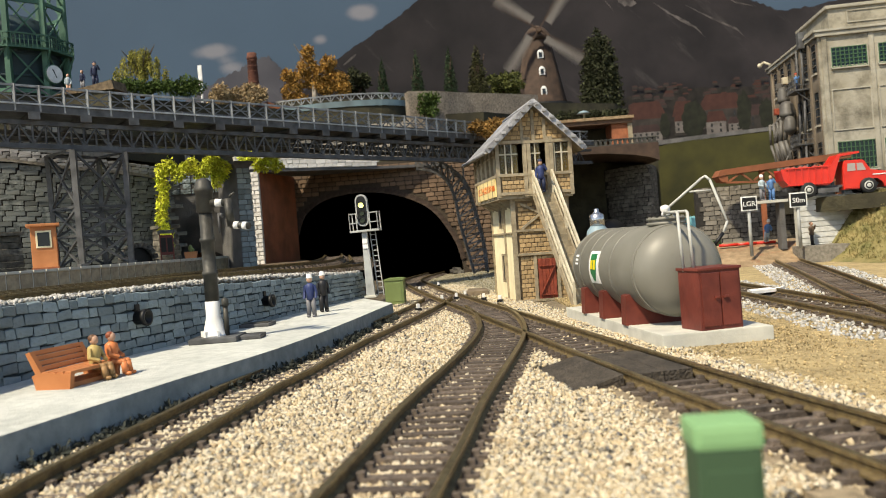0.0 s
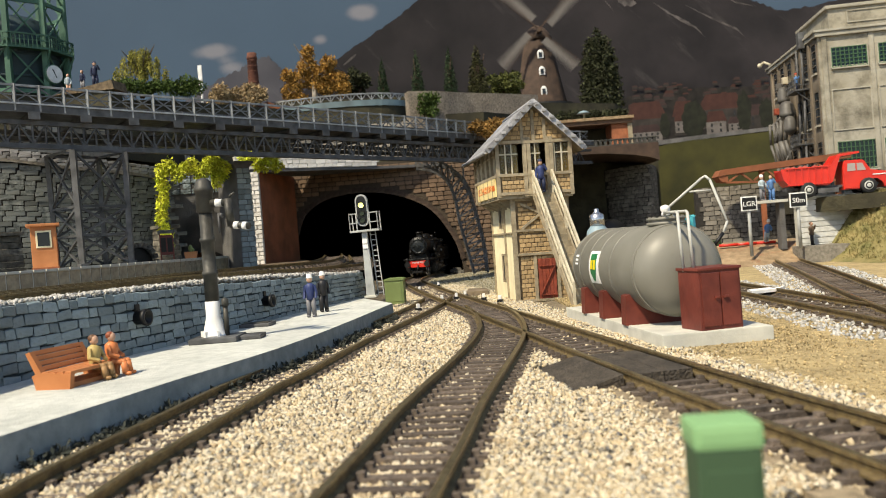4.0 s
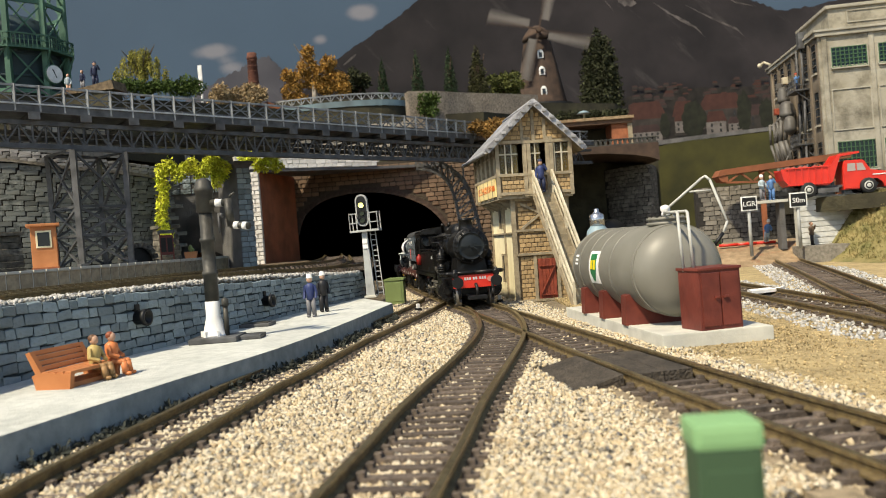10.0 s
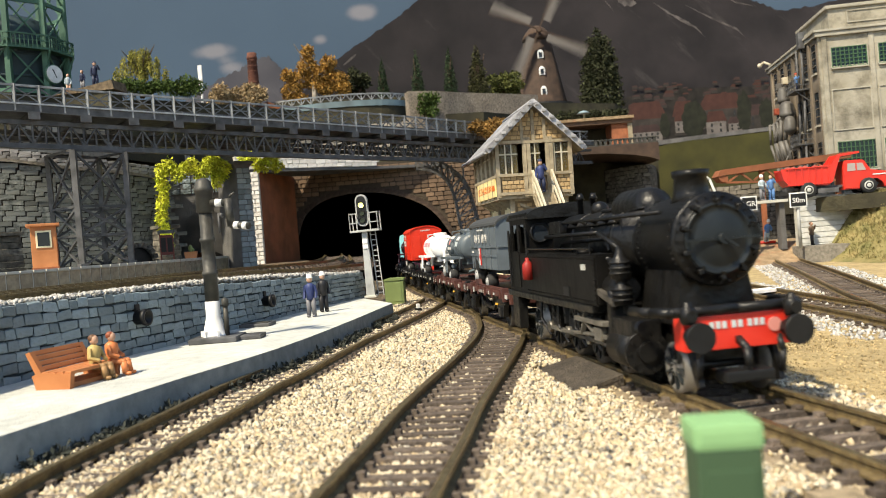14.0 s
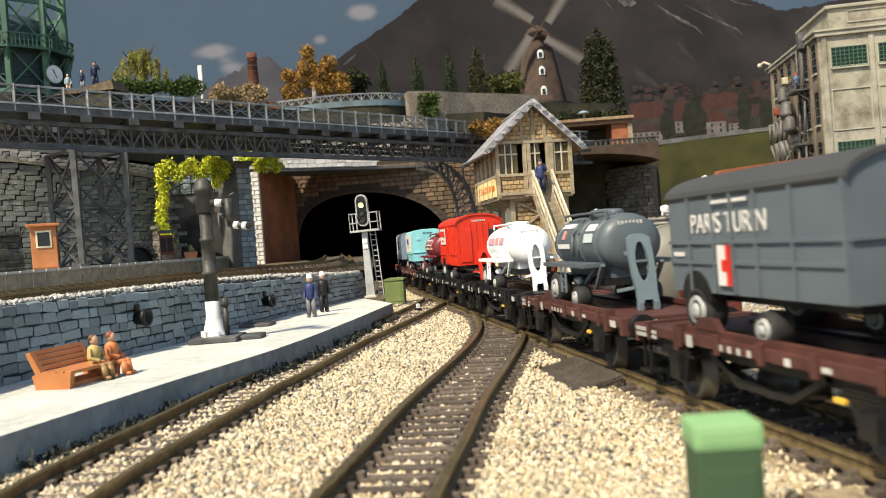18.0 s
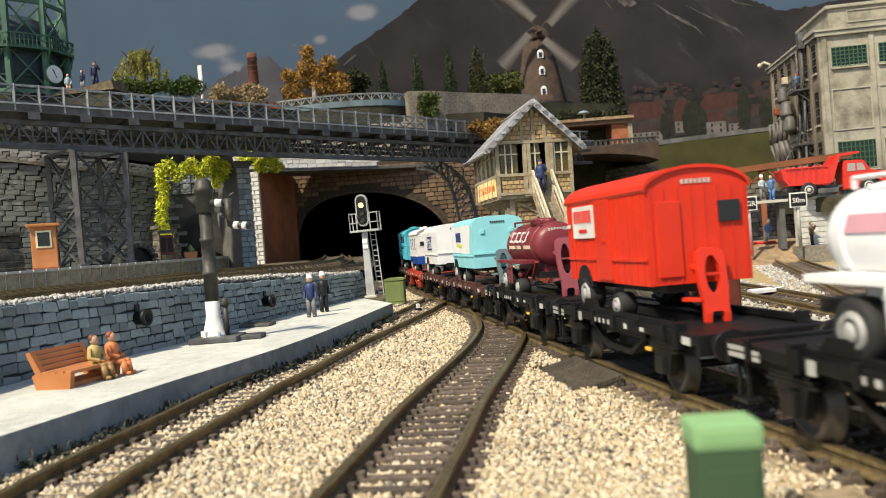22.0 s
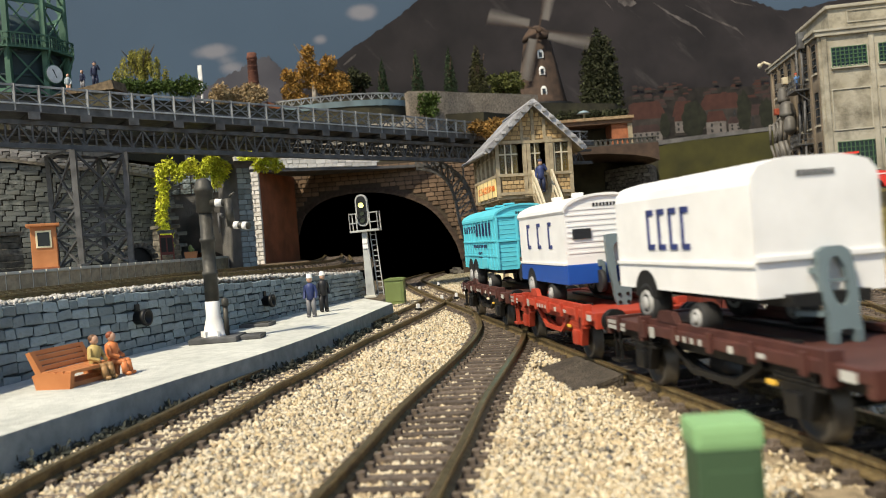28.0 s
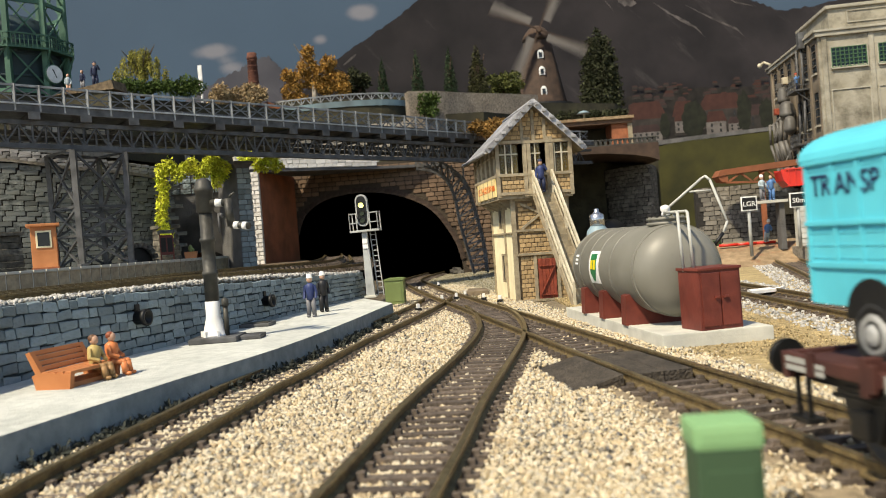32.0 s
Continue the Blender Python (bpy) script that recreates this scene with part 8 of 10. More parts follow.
part("hood", bm, "darkgreen", t)
for x in (-9, 0, 9):
    bm = B()
    cyl(bm, (x, -7, 3), (x, 7, 3), 3.4, seg=14)
    part("wheel", bm, "black", t)
t = thing("red_hose", 243, 684, 12, 0, "red hose lying on the ground", "hose")
bm = B()
tube(bm, [(-22, -4, 1), (-8, -7, 1), (8, -5, 1), (22, -8, 1)], 1.1, 8)
part("hose", bm, "red", t)
bm = B()
top = [bm.verts.new((x, y, z)) for x, y, z in ((205, 690, 12.2), (300, 668, 12.2), (330, 760, 12.2), (205, 800, 12.2))]
foot = [bm.verts.new((x, y, -4.4)) for x, y in ((180, 646), (305, 622), (350, 780), (180, 820))]
bm.faces.new(top)
for k in range(4):
    bm.faces.new((foot[k], foot[(k + 1) % 4], top[(k + 1) % 4], top[k]))
single("ground_yard_rise", bm, "sandred", label="raised reddish sand beside the yard tracks", category="ground", kind="structure")
t = thing("paper_scrap", 150, 400, -1.4, 25, "crumpled white paper beside the yard track", "litter")
bm = B()
prism(bm, [(-11, -3), (2, -5), (12, -1), (8, 4), (-6, 5)], 0, 1.4, "Z")
part("sheet", bm, "whitepaint", t)
# dark engine standing in the arcade
t = thing("parked_engine", 215, 1105, -2, 90, "dark parked engine in the arcade under the viaduct", "locomotive")
bm = B()
lathe(bm, [(3, -40), (16, -38), (17, -34), (17, 40)], (0, 0, 30), "X", 24)
part("boiler", bm, "black", t)
bm = B()
box(bm, -38, -15, 8, 42, 15, 16)
part("frame", bm, "steel", t)
for x in (-26, -4, 18):
    bm = B()
    cyl(bm, (x, -9, 8), (x, 9, 8), 8, seg=18)
    part("wheel", bm, "steel", t)
# relay troughs and point-motor covers by the turnouts
for x, y, rz in ((-16, 462, 20), (-3, 520, 10), (6, 530, 0), (12, 545, -8), (22, 505, -10), (30, 480, -10), (-20, 640, 0), (-6, 690, 0)):
    t = thing("point_lever", x, y, -3, rz, "small white-topped point lever between the rails", "point lever", "point levers")
    bm = B()
    box(bm, -1.6, -1.6, 0, 1.6, 1.6, 1.8, 0.2)
    part("base", bm, "black", t)
    bm = B()
    box(bm, -0.9, -0.9, 1.8, 0.9, 0.9, 4.2, 0.3)
    part("cap", bm, "whitepaint", t)
t = thing("dirt_mound", 20, 578, -4.4, 0, "brown stone slab beside the turnout", "slab")
bm = B()
prism(bm, [(-7, -22), (8, -26), (9, 8), (-5, 18)], 0, 4, "Z")
bmesh.ops.bevel(bm, geom=bm.edges[:], offset=0.9, segments=2, affect="EDGES")
part("slab", bm, "sandbrown", t)
bm = B()
v = box(bm, 6, 930, -5, 21, 942, 4)
bmesh.ops.bevel(bm, geom=bm.edges[:], offset=3, segments=2, affect="EDGES")
for q in bm.verts:
    q.co += 0.9 * noise.noise_vector(q.co * 0.35) + Vector((0, 0, 0.12 * (13 - q.co.x)))
single("rock", bm, "darkstone", label="dark rock lying at the tunnel mouth", category="rock")

# ---- ballast: uncountable stones ----
def stones(name, P, size, material, label, seed):
    r = np.random.RandomState(seed)
    n = len(P)
    base = np.array([(-1, -1, -1), (1, -1, -1), (1, 1, -1), (-1, 1, -1), (-1, -1, 1), (1, -1, 1), (1, 1, 1), (-1, 1, 1)]) * 0.72
    tri = np.array([(0, 2, 1), (0, 3, 2), (4, 5, 6), (4, 6, 7), (0, 1, 5), (0, 5, 4), (1, 2, 6), (1, 6, 5), (2, 3, 7), (2, 7, 6), (3, 0, 4), (3, 4, 7)])
    q = r.normal(size=(n, 4))
    q /= np.linalg.norm(q, axis=1)[:, None]
    w, x, y, z = q.T
    R = np.stack([1 - 2 * (y * y + z * z), 2 * (x * y - z * w), 2 * (x * z + y * w), 2 * (x * y + z * w), 1 - 2 * (x * x + z * z), 2 * (y * z - x * w), 2 * (x * z - y * w), 2 * (y * z + x * w), 1 - 2 * (x * x + y * y)], 1).reshape(n, 3, 3)
    sc = r.uniform(0.6, 1.25, (n, 1, 3)) * (size * r.uniform(0.7, 1.3, n) / 2)[:, None, None]
    V = base[None] * sc + r.normal(size=(n, 8, 3)) * size * 0.17
    V = np.einsum("nij,nkj->nki", R, V) + P[:, None, :]
    F = (tri[None] + 8 * np.arange(n)[:, None, None]).reshape(-1, 3)
    me = bpy.data.meshes.new(name)
    me.vertices.add(n * 8)
    me.vertices.foreach_set("co", (V.reshape(-1) * 0.001).astype(np.float32))
    me.loops.add(len(F) * 3)
    me.loops.foreach_set("vertex_index", F.reshape(-1).astype(np.int32))
    me.polygons.add(len(F))
    me.polygons.foreach_set("loop_start", np.arange(0, len(F) * 3, 3, dtype=np.int32))
    me.update(calc_edges=True)
    me.materials.append(M[material])
    return tagged(new(name, me), label, "ballast", kind="stuff")


def offset_from(way, P):
    """Distance of points from a way."""
    L = way.p[:, :2]
    out = np.full(len(P), 1e9)
    for i in range(0, len(L), 1):
        out = np.minimum(out, np.hypot(P[:, 0] - L[i, 0], P[:, 1] - L[i, 1]))
    return out


def ballast_field():
    r = np.random.RandomState(6)
    n = 270000
    ys = 115 + 595 * r.uniform(0, 1, n) ** 1.5
    xs = r.uniform(-110, 100, n)
    edge = np.interp(ys, EDGE.p[:, 1], EDGE.p[:, 0], right=-40)
    right = np.interp(ys, [60, 190, 262, 360, 560, 720], [86, 78, 66, 56, 34, 10])
    keep = (xs > edge + 1) & (xs < right + r.uniform(-4, 6, len(xs)))
    P = np.stack([xs, ys, np.zeros(len(xs))], 1)[keep]
    z = r.uniform(-4.4, -3.3, len(P))
    hump = np.zeros(len(P))
    low = np.zeros(len(P), bool)
    rails = np.zeros(len(P), bool)
    for W in (LEFT_WAY, MID_WAY, TRAIN_WAY):
        d = offset_from(W, P)
        low |= d < 13.0
        rails |= np.abs(d - 8.65) < 2.0
        hump = np.maximum(hump, np.exp(-((d - 17) / 8) ** 2))
    pale = offset_from(LEFT_WAY, P) < 13
    z = z + np.where(low, np.where(pale, 0.45, 0.0), 0.6 * hump)
    P[:, 2] = z
    P = P[~(rails) & ~(low & ~pale & (r.uniform(0, 1, len(P)) < 0.3))]
    cross = (P[:, 1] > 200) & (P[:, 1] < 240) & (offset_from(TRAIN_WAY, P) < 22.5) & (P[:, 0] < 62)
    P = P[~cross]
    by_rail = (P[:, 1] < 232) & (offset_from(TRAIN_WAY, P) < 17.5) & (r.uniform(0, 1, len(P)) < 0.9)
    P = P[~by_rail]
    stones("ballast_stones", P, 1.0, "ballaststone", "pale cream and grey ballast stones between the tracks", 8)
    # upper level
    n = 12000
    u = r.uniform(0, 1, n)
    ys = 160 + 350 * u
    wx = np.interp(ys, WALL.p[:, 1], WALL.p[:, 0])
    xs = wx - 1 - np.where(r.uniform(0, 1, n) < 0.7, r.uniform(0, 9, n), r.uniform(33, 42, n))
    zz = np.array([wall_top(y) for y in ys])
    P = np.stack([xs, ys, zz + (26 - zz) * np.clip((-60 - xs) / 60, 0, 1) - 0.2 + r.uniform(-0.5, 0.9, n)], 1)
    stones("ballast_upper", P, 0.95, "yardstone", "grey-white ballast along the retaining wall's top", 9)
    n = 26000
    P = np.stack([r.uniform(112, 260, n), r.uniform(240, 720, n), r.uniform(-4.4, -2.8, n)], 1)
    d = np.minimum(offset_from(YARD_A, P), offset_from(YARD_B, P))
    P = P[(d > 6) & (d < 26)]
    stones("ballast_yard", P, 1.35, "yardstone", "grey-white ballast of the yard tracks", 10)
    n = 22000
    P = np.stack([r.uniform(-26, 62, n), r.uniform(540, 946, n), r.uniform(-4.6, -3.4, n)], 1)
    tx = np.interp(P[:, 1], TRAIN_WAY.p[::-1, 1], TRAIN_WAY.p[::-1, 0])
    stones("gravel_bank", P[P[:, 0] > tx + 14 + r.uniform(-1, 4, n)], 1.25, "bankstone", "olive and beige gravel beside the tunnel mouth", 14)
    n = 6000
    P = np.stack([r.uniform(60, 112, n), r.uniform(230, 560, n), r.uniform(-3.4, -2.6, n)], 1)
    P = P[(np.abs(P[:, 0] - 75) > 20) | (P[:, 1] > 376) | (P[:, 1] < 252)]
    stones("grit", P, 0.55, "sandgrain", "coarse grit on the sandy yard", 11)
    n = 26000
    P = np.stack([r.uniform(80, 235, n), 110 + 310 * r.uniform(0, 1, n) ** 1.4, r.uniform(-3.4, -3.0, n)], 1)
    d = np.minimum(offset_from(YARD_A, P), offset_from(YARD_B, P))
    stones("grit_sand", P[d > 20], 0.5, "sandgrain", "fine grit on the sand", 12)


ballast_field()


def tufts(name, P, h, material, label, seed):
    r = np.random.RandomState(seed)
    n = len(P)
    k = 5
    P = np.repeat(P, k, 0) + r.normal(size=(n * k, 3)) * [0.5, 0.5, 0]
    a = r.uniform(0, 6.28, n * k)
    hh = h * r.uniform(0.4, 1.2, n * k)
    w = np.stack([np.cos(a), np.sin(a), np.zeros(n * k)], 1) * 0.35
    lean = np.stack([r.normal(size=n * k), r.normal(size=n * k), np.zeros(n * k)], 1) * hh[:, None] * 0.35
    tip = P + lean + np.stack([np.zeros(n * k), np.zeros(n * k), hh], 1)
    V = np.stack([P - w, P + w, tip + w * 0.6, tip - w * 0.6], 1).reshape(-1, 3) * 0.001
    me = bpy.data.meshes.new(name)
    me.from_pydata(V.tolist(), [], [(4 * i, 4 * i + 1, 4 * i + 2, 4 * i + 3) for i in range(n * k)])
    me.materials.append(M[material])
    return tagged(new(name, me), label, "weeds", kind="stuff")


r = np.random.RandomState(3)
s = r.uniform(EDGE.near_y(120), EDGE.s[-1], 700)
clumps = [(*(EDGE.side(v, 1.2 + abs(r.normal()) * 1.4) + Vector((0, 0, -2.6))), 1.3, 1.3, 1.9) for v in s[:190]]
tagged(new("weeds", leaf_mesh("weeds", clumps, 6500, 0.8, "weed", 4)), "dark weeds along the foot of the platform", "weeds", kind="stuff")
xs, ys = r.uniform(262, 440, 14000), r.uniform(470, 658, 14000)
u = np.clip((xs - 280 - (655 - ys) * 0.12) / 52, 0, 1) * np.clip((ys - 470 + (xs - 280) * 0.35) / 85, 0, 1)
P = np.stack([xs, ys, -4.0 + 50 * (u * u * (3 - 2 * u)) - 0.5], 1)[(u > 0.1) & ((xs < 280) | (xs > 328) | (ys < 648))]
tufts("dry_grass", P, 2.4, "drygrass", "dry grass tufts on the embankment", 5)

# ---- the train ----
VEHICLES, WHEELSETS = [], []


def wheelset(parent, x, r, y=8.4, w=2.6, m_="wheeldark", spokes=0):
    """An axle with two flanged wheels that turns on its vehicle."""
    bm = B()
    cyl(bm, (0, -y, 0), (0, y, 0), 0.9, seg=8)
    ax = part("wheelset", bm, "black", parent, "", (x, 0, r))
    for sg in (-1, 1):
        bm = B()
        lathe(bm, [(0.8, -w / 2), (r * 0.3, -w / 2 - 0.3), (r * 0.35, -w / 2 + 0.4), (r * 0.75, -w / 2 + 0.5), (r * 0.82, -w / 2), (r, -w / 2 + 0.1), (r, w / 2 - 0.5), (r + 0.7, w / 2 - 0.4), (r + 0.7, w / 2), (r * 0.3, w / 2)], (0, 0, 0), "Y", 24)
        if sg > 0:
            bmesh.ops.scale(bm, vec=(1, -1, 1), verts=bm.verts[:])
        wh = part("wheel", bm, m_, ax, "", (0, sg * (y + 0.3), 0))
        for k in range(spokes):
            bm = B()
            a = 2 * math.pi * k / spokes
            beam(bm, (r * .2 * math.cos(a), sg * (y + w / 2 + 0.3), r * .2 * math.sin(a)), (r * .85 * math.cos(a), sg * (y + w / 2 + 0.3), r * .85 * math.sin(a)), 0.7, 0.5)
            ob = part("spoke", bm, "enginegrey", ax)
    WHEELSETS.append((ax, x, r))
    return ax


def buffers(t, x, sg, z=12.5):
    for y in (-10, 10):
        bm = B()
        cyl(bm, (x, y, z), (x + sg * 4.2, y, z), 1.5, 1.2, seg=12)
        cyl(bm, (x + sg * 4.0, y, z), (x + sg * 5.2, y, z), 2.9, 2.9, seg=18)
        part("buffer", bm, "black", t)


def engine():
    t = thing("locomotive", 0, 0, 0, 0, "black tank steam locomotive with a red front beam", "locomotive")
    bm = B()
    box(bm, -64, -15.5, 14.2, 26, 15.5, 16, 0.3)
    part("footplate", bm, "engineblack", t)
    bm = B()
    box(bm, 26, -8.6, 13.4, 66, 8.6, 15.6, 0.3)
    part("front_platform", bm, "engineblack", t)
    bm = B()
    for k in range(43):
        for y in (-15.75, 15.75):
            for z in (17.2, 27.4):
                ball(bm, (-34.5 + k * 1.5, y, z), 0.22, u=5, v=4)
    for k in range(9):
        for y in (-15.75, 15.75):
            ball(bm, (29.2, y, 17.6 + k * 1.2), 0.22, u=5, v=4)
    tagged(part("rivets", bm, "enginetank", t), kind="stuff")
    bm = B()
    box(bm, -60, -7, 6, 60, 7, 14.2)
    part("frame", bm, "engineblack", t)
    # front
    bm = B()
    box(bm, 65.5, -11.2, 9.2, 67, 11.2, 15.9, 0.2)
    fb = part("buffer_beam", bm, "red", t, "red front buffer beam")
    for k in range(8):
        bm = B()
        y = -5.4 + k * 1.3 + (0.7 if k > 2 else 0) + (0.7 if k > 4 else 0)
        box(bm, 67, y - 0.42, 13.3, 67.2, y + 0.42, 14.7)
        part("number_bar", bm, "palegreyblue", fb, "white painted number bar")
    bm = B()
    cyl(bm, (67, 7.6, 13.2), (67.3, 7.6, 13.2), 1.4, seg=18)
    part("roundel", bm, "palered", fb)
    bm = B()
    box(bm, 66.9, -0.7, 10.2, 67.3, 0.7, 11.6)
    part("draw_slot", bm, "black", fb)
    for y in (-11, 11):
        bm = B()
        box(bm, 62, min(y, y * 0.94), 9.2, 65.6, max(y, y * 0.94), 16, 0.1)
        part("beam_gusset", bm, "red", fb)
    buffers(t, 67, 1, 12.4)
    bm = B()
    tube(bm, [(52, -15.6, 16.6), (62, -15.4, 16.9), (66.6, -13, 17), (67, 0, 17), (66.6, 13, 17), (62, 15.4, 16.9), (52, 15.6, 16.6)], 1.05, 10)
    part("front_rail", bm, "engineblack", t)
    bm = B()
    tube(bm, [(67, 0, 11), (70, 0, 9.5), (70.5, 0, 6), (69, 0, 5)], 0.8, 8)
    box(bm, 66, -5, 3.2, 71, 5, 5.4, 0.5)
    part("coupling", bm, "black", t)
    for y in (-11.5, 11.5):
        bm = B()
        lathe(bm, [(1.2, 0), (1.6, 0.5), (1.6, 2.8), (1.0, 3.4), (0.8, 3.6), (0.8, 4.2), (0.3, 4.4)], (68.4, y * 0.93, 14.8), "Z", 14)
        cyl(bm, (68.4, y * 0.93, 16.4), (70.2, y * 0.93, 16.4), 1.2, seg=14)
        part("front_lamp", bm, "engineblack", t)
        bm = B()
        tube(bm, [(66.5, y * 0.75, 11), (68, y * 0.75, 8), (67, y * 0.75, 4)], 0.7, 8)
        part("brake_hose", bm, "black", t)
        bm = B()
        prism(bm, [(62, 10), (65, 10), (67.5, 2.4), (66, 2.0)], min(y * 0.68, y * 0.78), max(y * 0.68, y * 0.78), "Y")
        part("guard_iron", bm, "engineblack", t)
    # boiler
    R, zc = 8.5, 30.6
    bm = B()
    lathe(bm, [(R, -28), (R, 40)], (0, 0, zc), "X", 40)
    bo = part("boiler", bm, "engineblack", t)
    for x in (-10, 6, 22, 38):
        bm = B()
        lathe(bm, [(R, x - 0.6), (R + 0.25, x - 0.5), (R + 0.25, x + 0.5), (R, x + 0.6)], (0, 0, zc), "X", 40)
        part("boiler_band", bm, "engineblack", bo)
    bm = B()
    lathe(bm, [(R + 0.4, 39), (R + 0.7, 40), (R + 0.7, 59.5), (R + 1.1, 60), (R + 1.1, 61), (R + 0.7, 61.3), (R - 0.6, 61.2), (R - 0.8, 61.6), (7.2, 61.6), (5.8, 62.2), (3, 62.6), (0.3, 62.8)], (0, 0, zc), "X", 44)
    sm = part("smokebox", bm, "engineblack", t)
    bm = B()
    lathe(bm, [(7.3, 61.7), (7.3, 62.2), (6.7, 62.3), (6.6, 62.0), (5.2, 62.6), (3, 63.1), (0.3, 63.3)], (0, 0, zc), "X", 40)
    part("smokebox_door", bm, "enginegrey", sm, "blue-black round smokebox door")
    bm = B()
    beam(bm, (63.4, -8, zc), (63.4, 8, zc), 0.6, 0.5)
    cyl(bm, (63, 0, zc), (64.6, 0, zc), 1.1, seg=12)
    beam(bm, (64.6, 0, zc), (65, 2.4, zc - 1.6), 0.5)
    part("door_handle", bm, "enginegrey", sm)
    for k in range(10):
        a = 2 * math.pi * (k + 0.5) / 10
        bm = B()
        cyl(bm, (61.4, 8.0 * math.cos(a), zc + 8.0 * math.sin(a)), (63.0, 7.6 * math.cos(a), zc + 7.6 * math.sin(a)), 0.62, 0.5, seg=8)
        beam(bm, (62.6, 8.4 * math.cos(a), zc + 8.4 * math.sin(a)), (62.8, 6.6 * math.cos(a), zc + 6.6 * math.sin(a)), 0.8, 0.5)
        part("door_dog", bm, "engineblack", sm)
    bm = B()
    for k in range(48):
        a = 2 * math.pi * k / 48
        for x in (41.5, 58.6):
            ball(bm, (x, (R + 0.72) * math.cos(a), zc + (R + 0.72) * math.sin(a)), 0.24, u=5, v=4)
    tagged(part("smokebox_rivets", bm, "engineblack", sm), kind="stuff")
    for k in range(28):
        a = 2 * math.pi * k / 28
        bm = B()
        cyl(bm, (61.0, (R + 0.3) * math.cos(a), zc + (R + 0.3) * math.sin(a)), (61.5, (R + 0.3) * math.cos(a), zc + (R + 0.3) * math.sin(a)), 0.28, seg=6)
        part("rivet", bm, "engineblack", sm)
    bm = B()
    prism(bm, [(-8.5, 16), (8.5, 16), (7, zc - 6), (-7, zc - 6)], 40, 59, "X")
    part("smokebox_saddle", bm, "engineblack", t)
    bm = B()
    lathe(bm, [(4.8, zc + R - 1), (3.9, zc + R + 1.2), (3.4, zc + R + 4.6), (3.9, zc + R + 5.0), (3.9, zc + R + 6.2), (3.0, zc + R + 6.3), (3.0, zc + R + 1)], (51, 0, 0), "Z", 24)
    part("chimney", bm, "engineblack", t)
    bm = B()
    lathe(bm, [(1.2, 10), (4.0, 12), (4.8, 15), (4.8, 28), (4.2, 31.5), (1.2, 33.5)], (0, 0, zc + R - 0.4), "X", 20)
    part("sandbox_dome", bm, "engineblack", t)
    bm = B()
    lathe(bm, [(2.6, zc + R - 1), (2.4, zc + R + 1.5), (1.6, zc + R + 2.6), (0.4, zc + R + 3.0)], (-8, 0, 0), "Z", 16)
    part("steam_dome", bm, "engineblack", t)
    for y in (-2, 2):
        bm = B()
        lathe(bm, [(0.9, zc + R), (0.9, zc + R + 4), (1.3, zc + R + 4.2), (0.6, zc + R + 6)], (-19, y, 0), "Z", 10)
        part("safety_valve", bm, "engineblack", t)
    for sg in (-1, 1):
        bm = B()
        tube(bm, [(-28, sg * 9.4, zc + 6.2), (56, sg * 9.4, zc + 6.2)], 0.45, 8)
        part("handrail", bm, "engineblack", t)
        bm = B()
        tube(bm, [(-28, sg * 10.8, zc + 2.5), (20, sg * 10.8, zc + 2.8), (34, sg * 11, zc - 1), (40, sg * 11, zc - 8)], 0.55, 8)
        part("steam_pipe", bm, "engineblack", t)
        bm = B()
        prism(bm, [(-36, 16), (30, 16), (30, 28.4), (-36, 28.4)], min(sg * 9.5, sg * 15.6), max(sg * 9.5, sg * 15.6), "Y")
        bmesh.ops.bevel(bm, geom=bm.edges[:], offset=0.5, segments=2, affect="EDGES")
        tk = part("side_tank", bm, "enginetank", t)
        bm = B()
        box(bm, 20, min(sg * 15.5, sg * 15.9), 24.6, 23, max(sg * 15.5, sg * 15.9), 26)
        part("plate", bm, "palepipe", tk)
        bm = B()
        box(bm, 4, min(sg * 15.4, sg * 15.95), 17.5, 9, max(sg * 15.4, sg * 15.95), 20, 0.2)
        part("step_recess", bm, "black", tk)
        bm = B()
        lathe(bm, [(0.4, 20.4), (1.7, 20.6), (1.7, 25.2), (0.9, 26.2), (0.6, 26.4), (0.6, 27.2)], (-30, sg * 16.6, 0), "Z", 14)
        part("fire_bottle", bm, "deepred", t, "small red fire bottle on the tank")
        # air pump and reservoir
        bm = B()
        lathe(bm, [(2.2, 17), (2.2, 21), (1.4, 21.4), (1.4, 22.6), (2.3, 23), (2.3, 27), (1.2, 28), (0.6, 30)], (40, sg * 13, 0), "Z", 14)
        for zz in (17.8, 19, 20.2, 23.8, 25, 26.2):
            lathe(bm, [(2.2, zz), (2.6, zz + 0.2), (2.6, zz + 0.5), (2.2, zz + 0.7)], (40, sg * 13, 0), "Z", 14)
        part("air_pump", bm, "engineblack", t)
        for k, (xa, za, xb, zb, rr) in enumerate(((-26, 4.5, 30, 5.2, 0.4), (-20, 0.5, 24, 1.2, 0.5), (24, 7.6, 38, 7.9, 0.35), (2, 8.3, 20, 8.5, 0.5))):
            ya, yb = math.sqrt(max(0, (R + rr) ** 2 - za * za)), math.sqrt(max(0, (R + rr) ** 2 - zb * zb))
            bm = B()
            tube(bm, [(xa, sg * ya, zc + za - 2), (xa + 2, sg * ya, zc + za), (xb - 3, sg * yb, zc + zb), (xb, sg * (yb + 0.6), zc + zb - 3)], rr, 8)
            part("boiler_pipe", bm, "engineblack", t)
        for k in range(7):
            bm = B()
            cyl(bm, (-24 + k * 8.5, sg * 7.4, zc + 5.4), (-24 + k * 8.5, sg * 9.2, zc + 6.4), 0.6, seg=8)
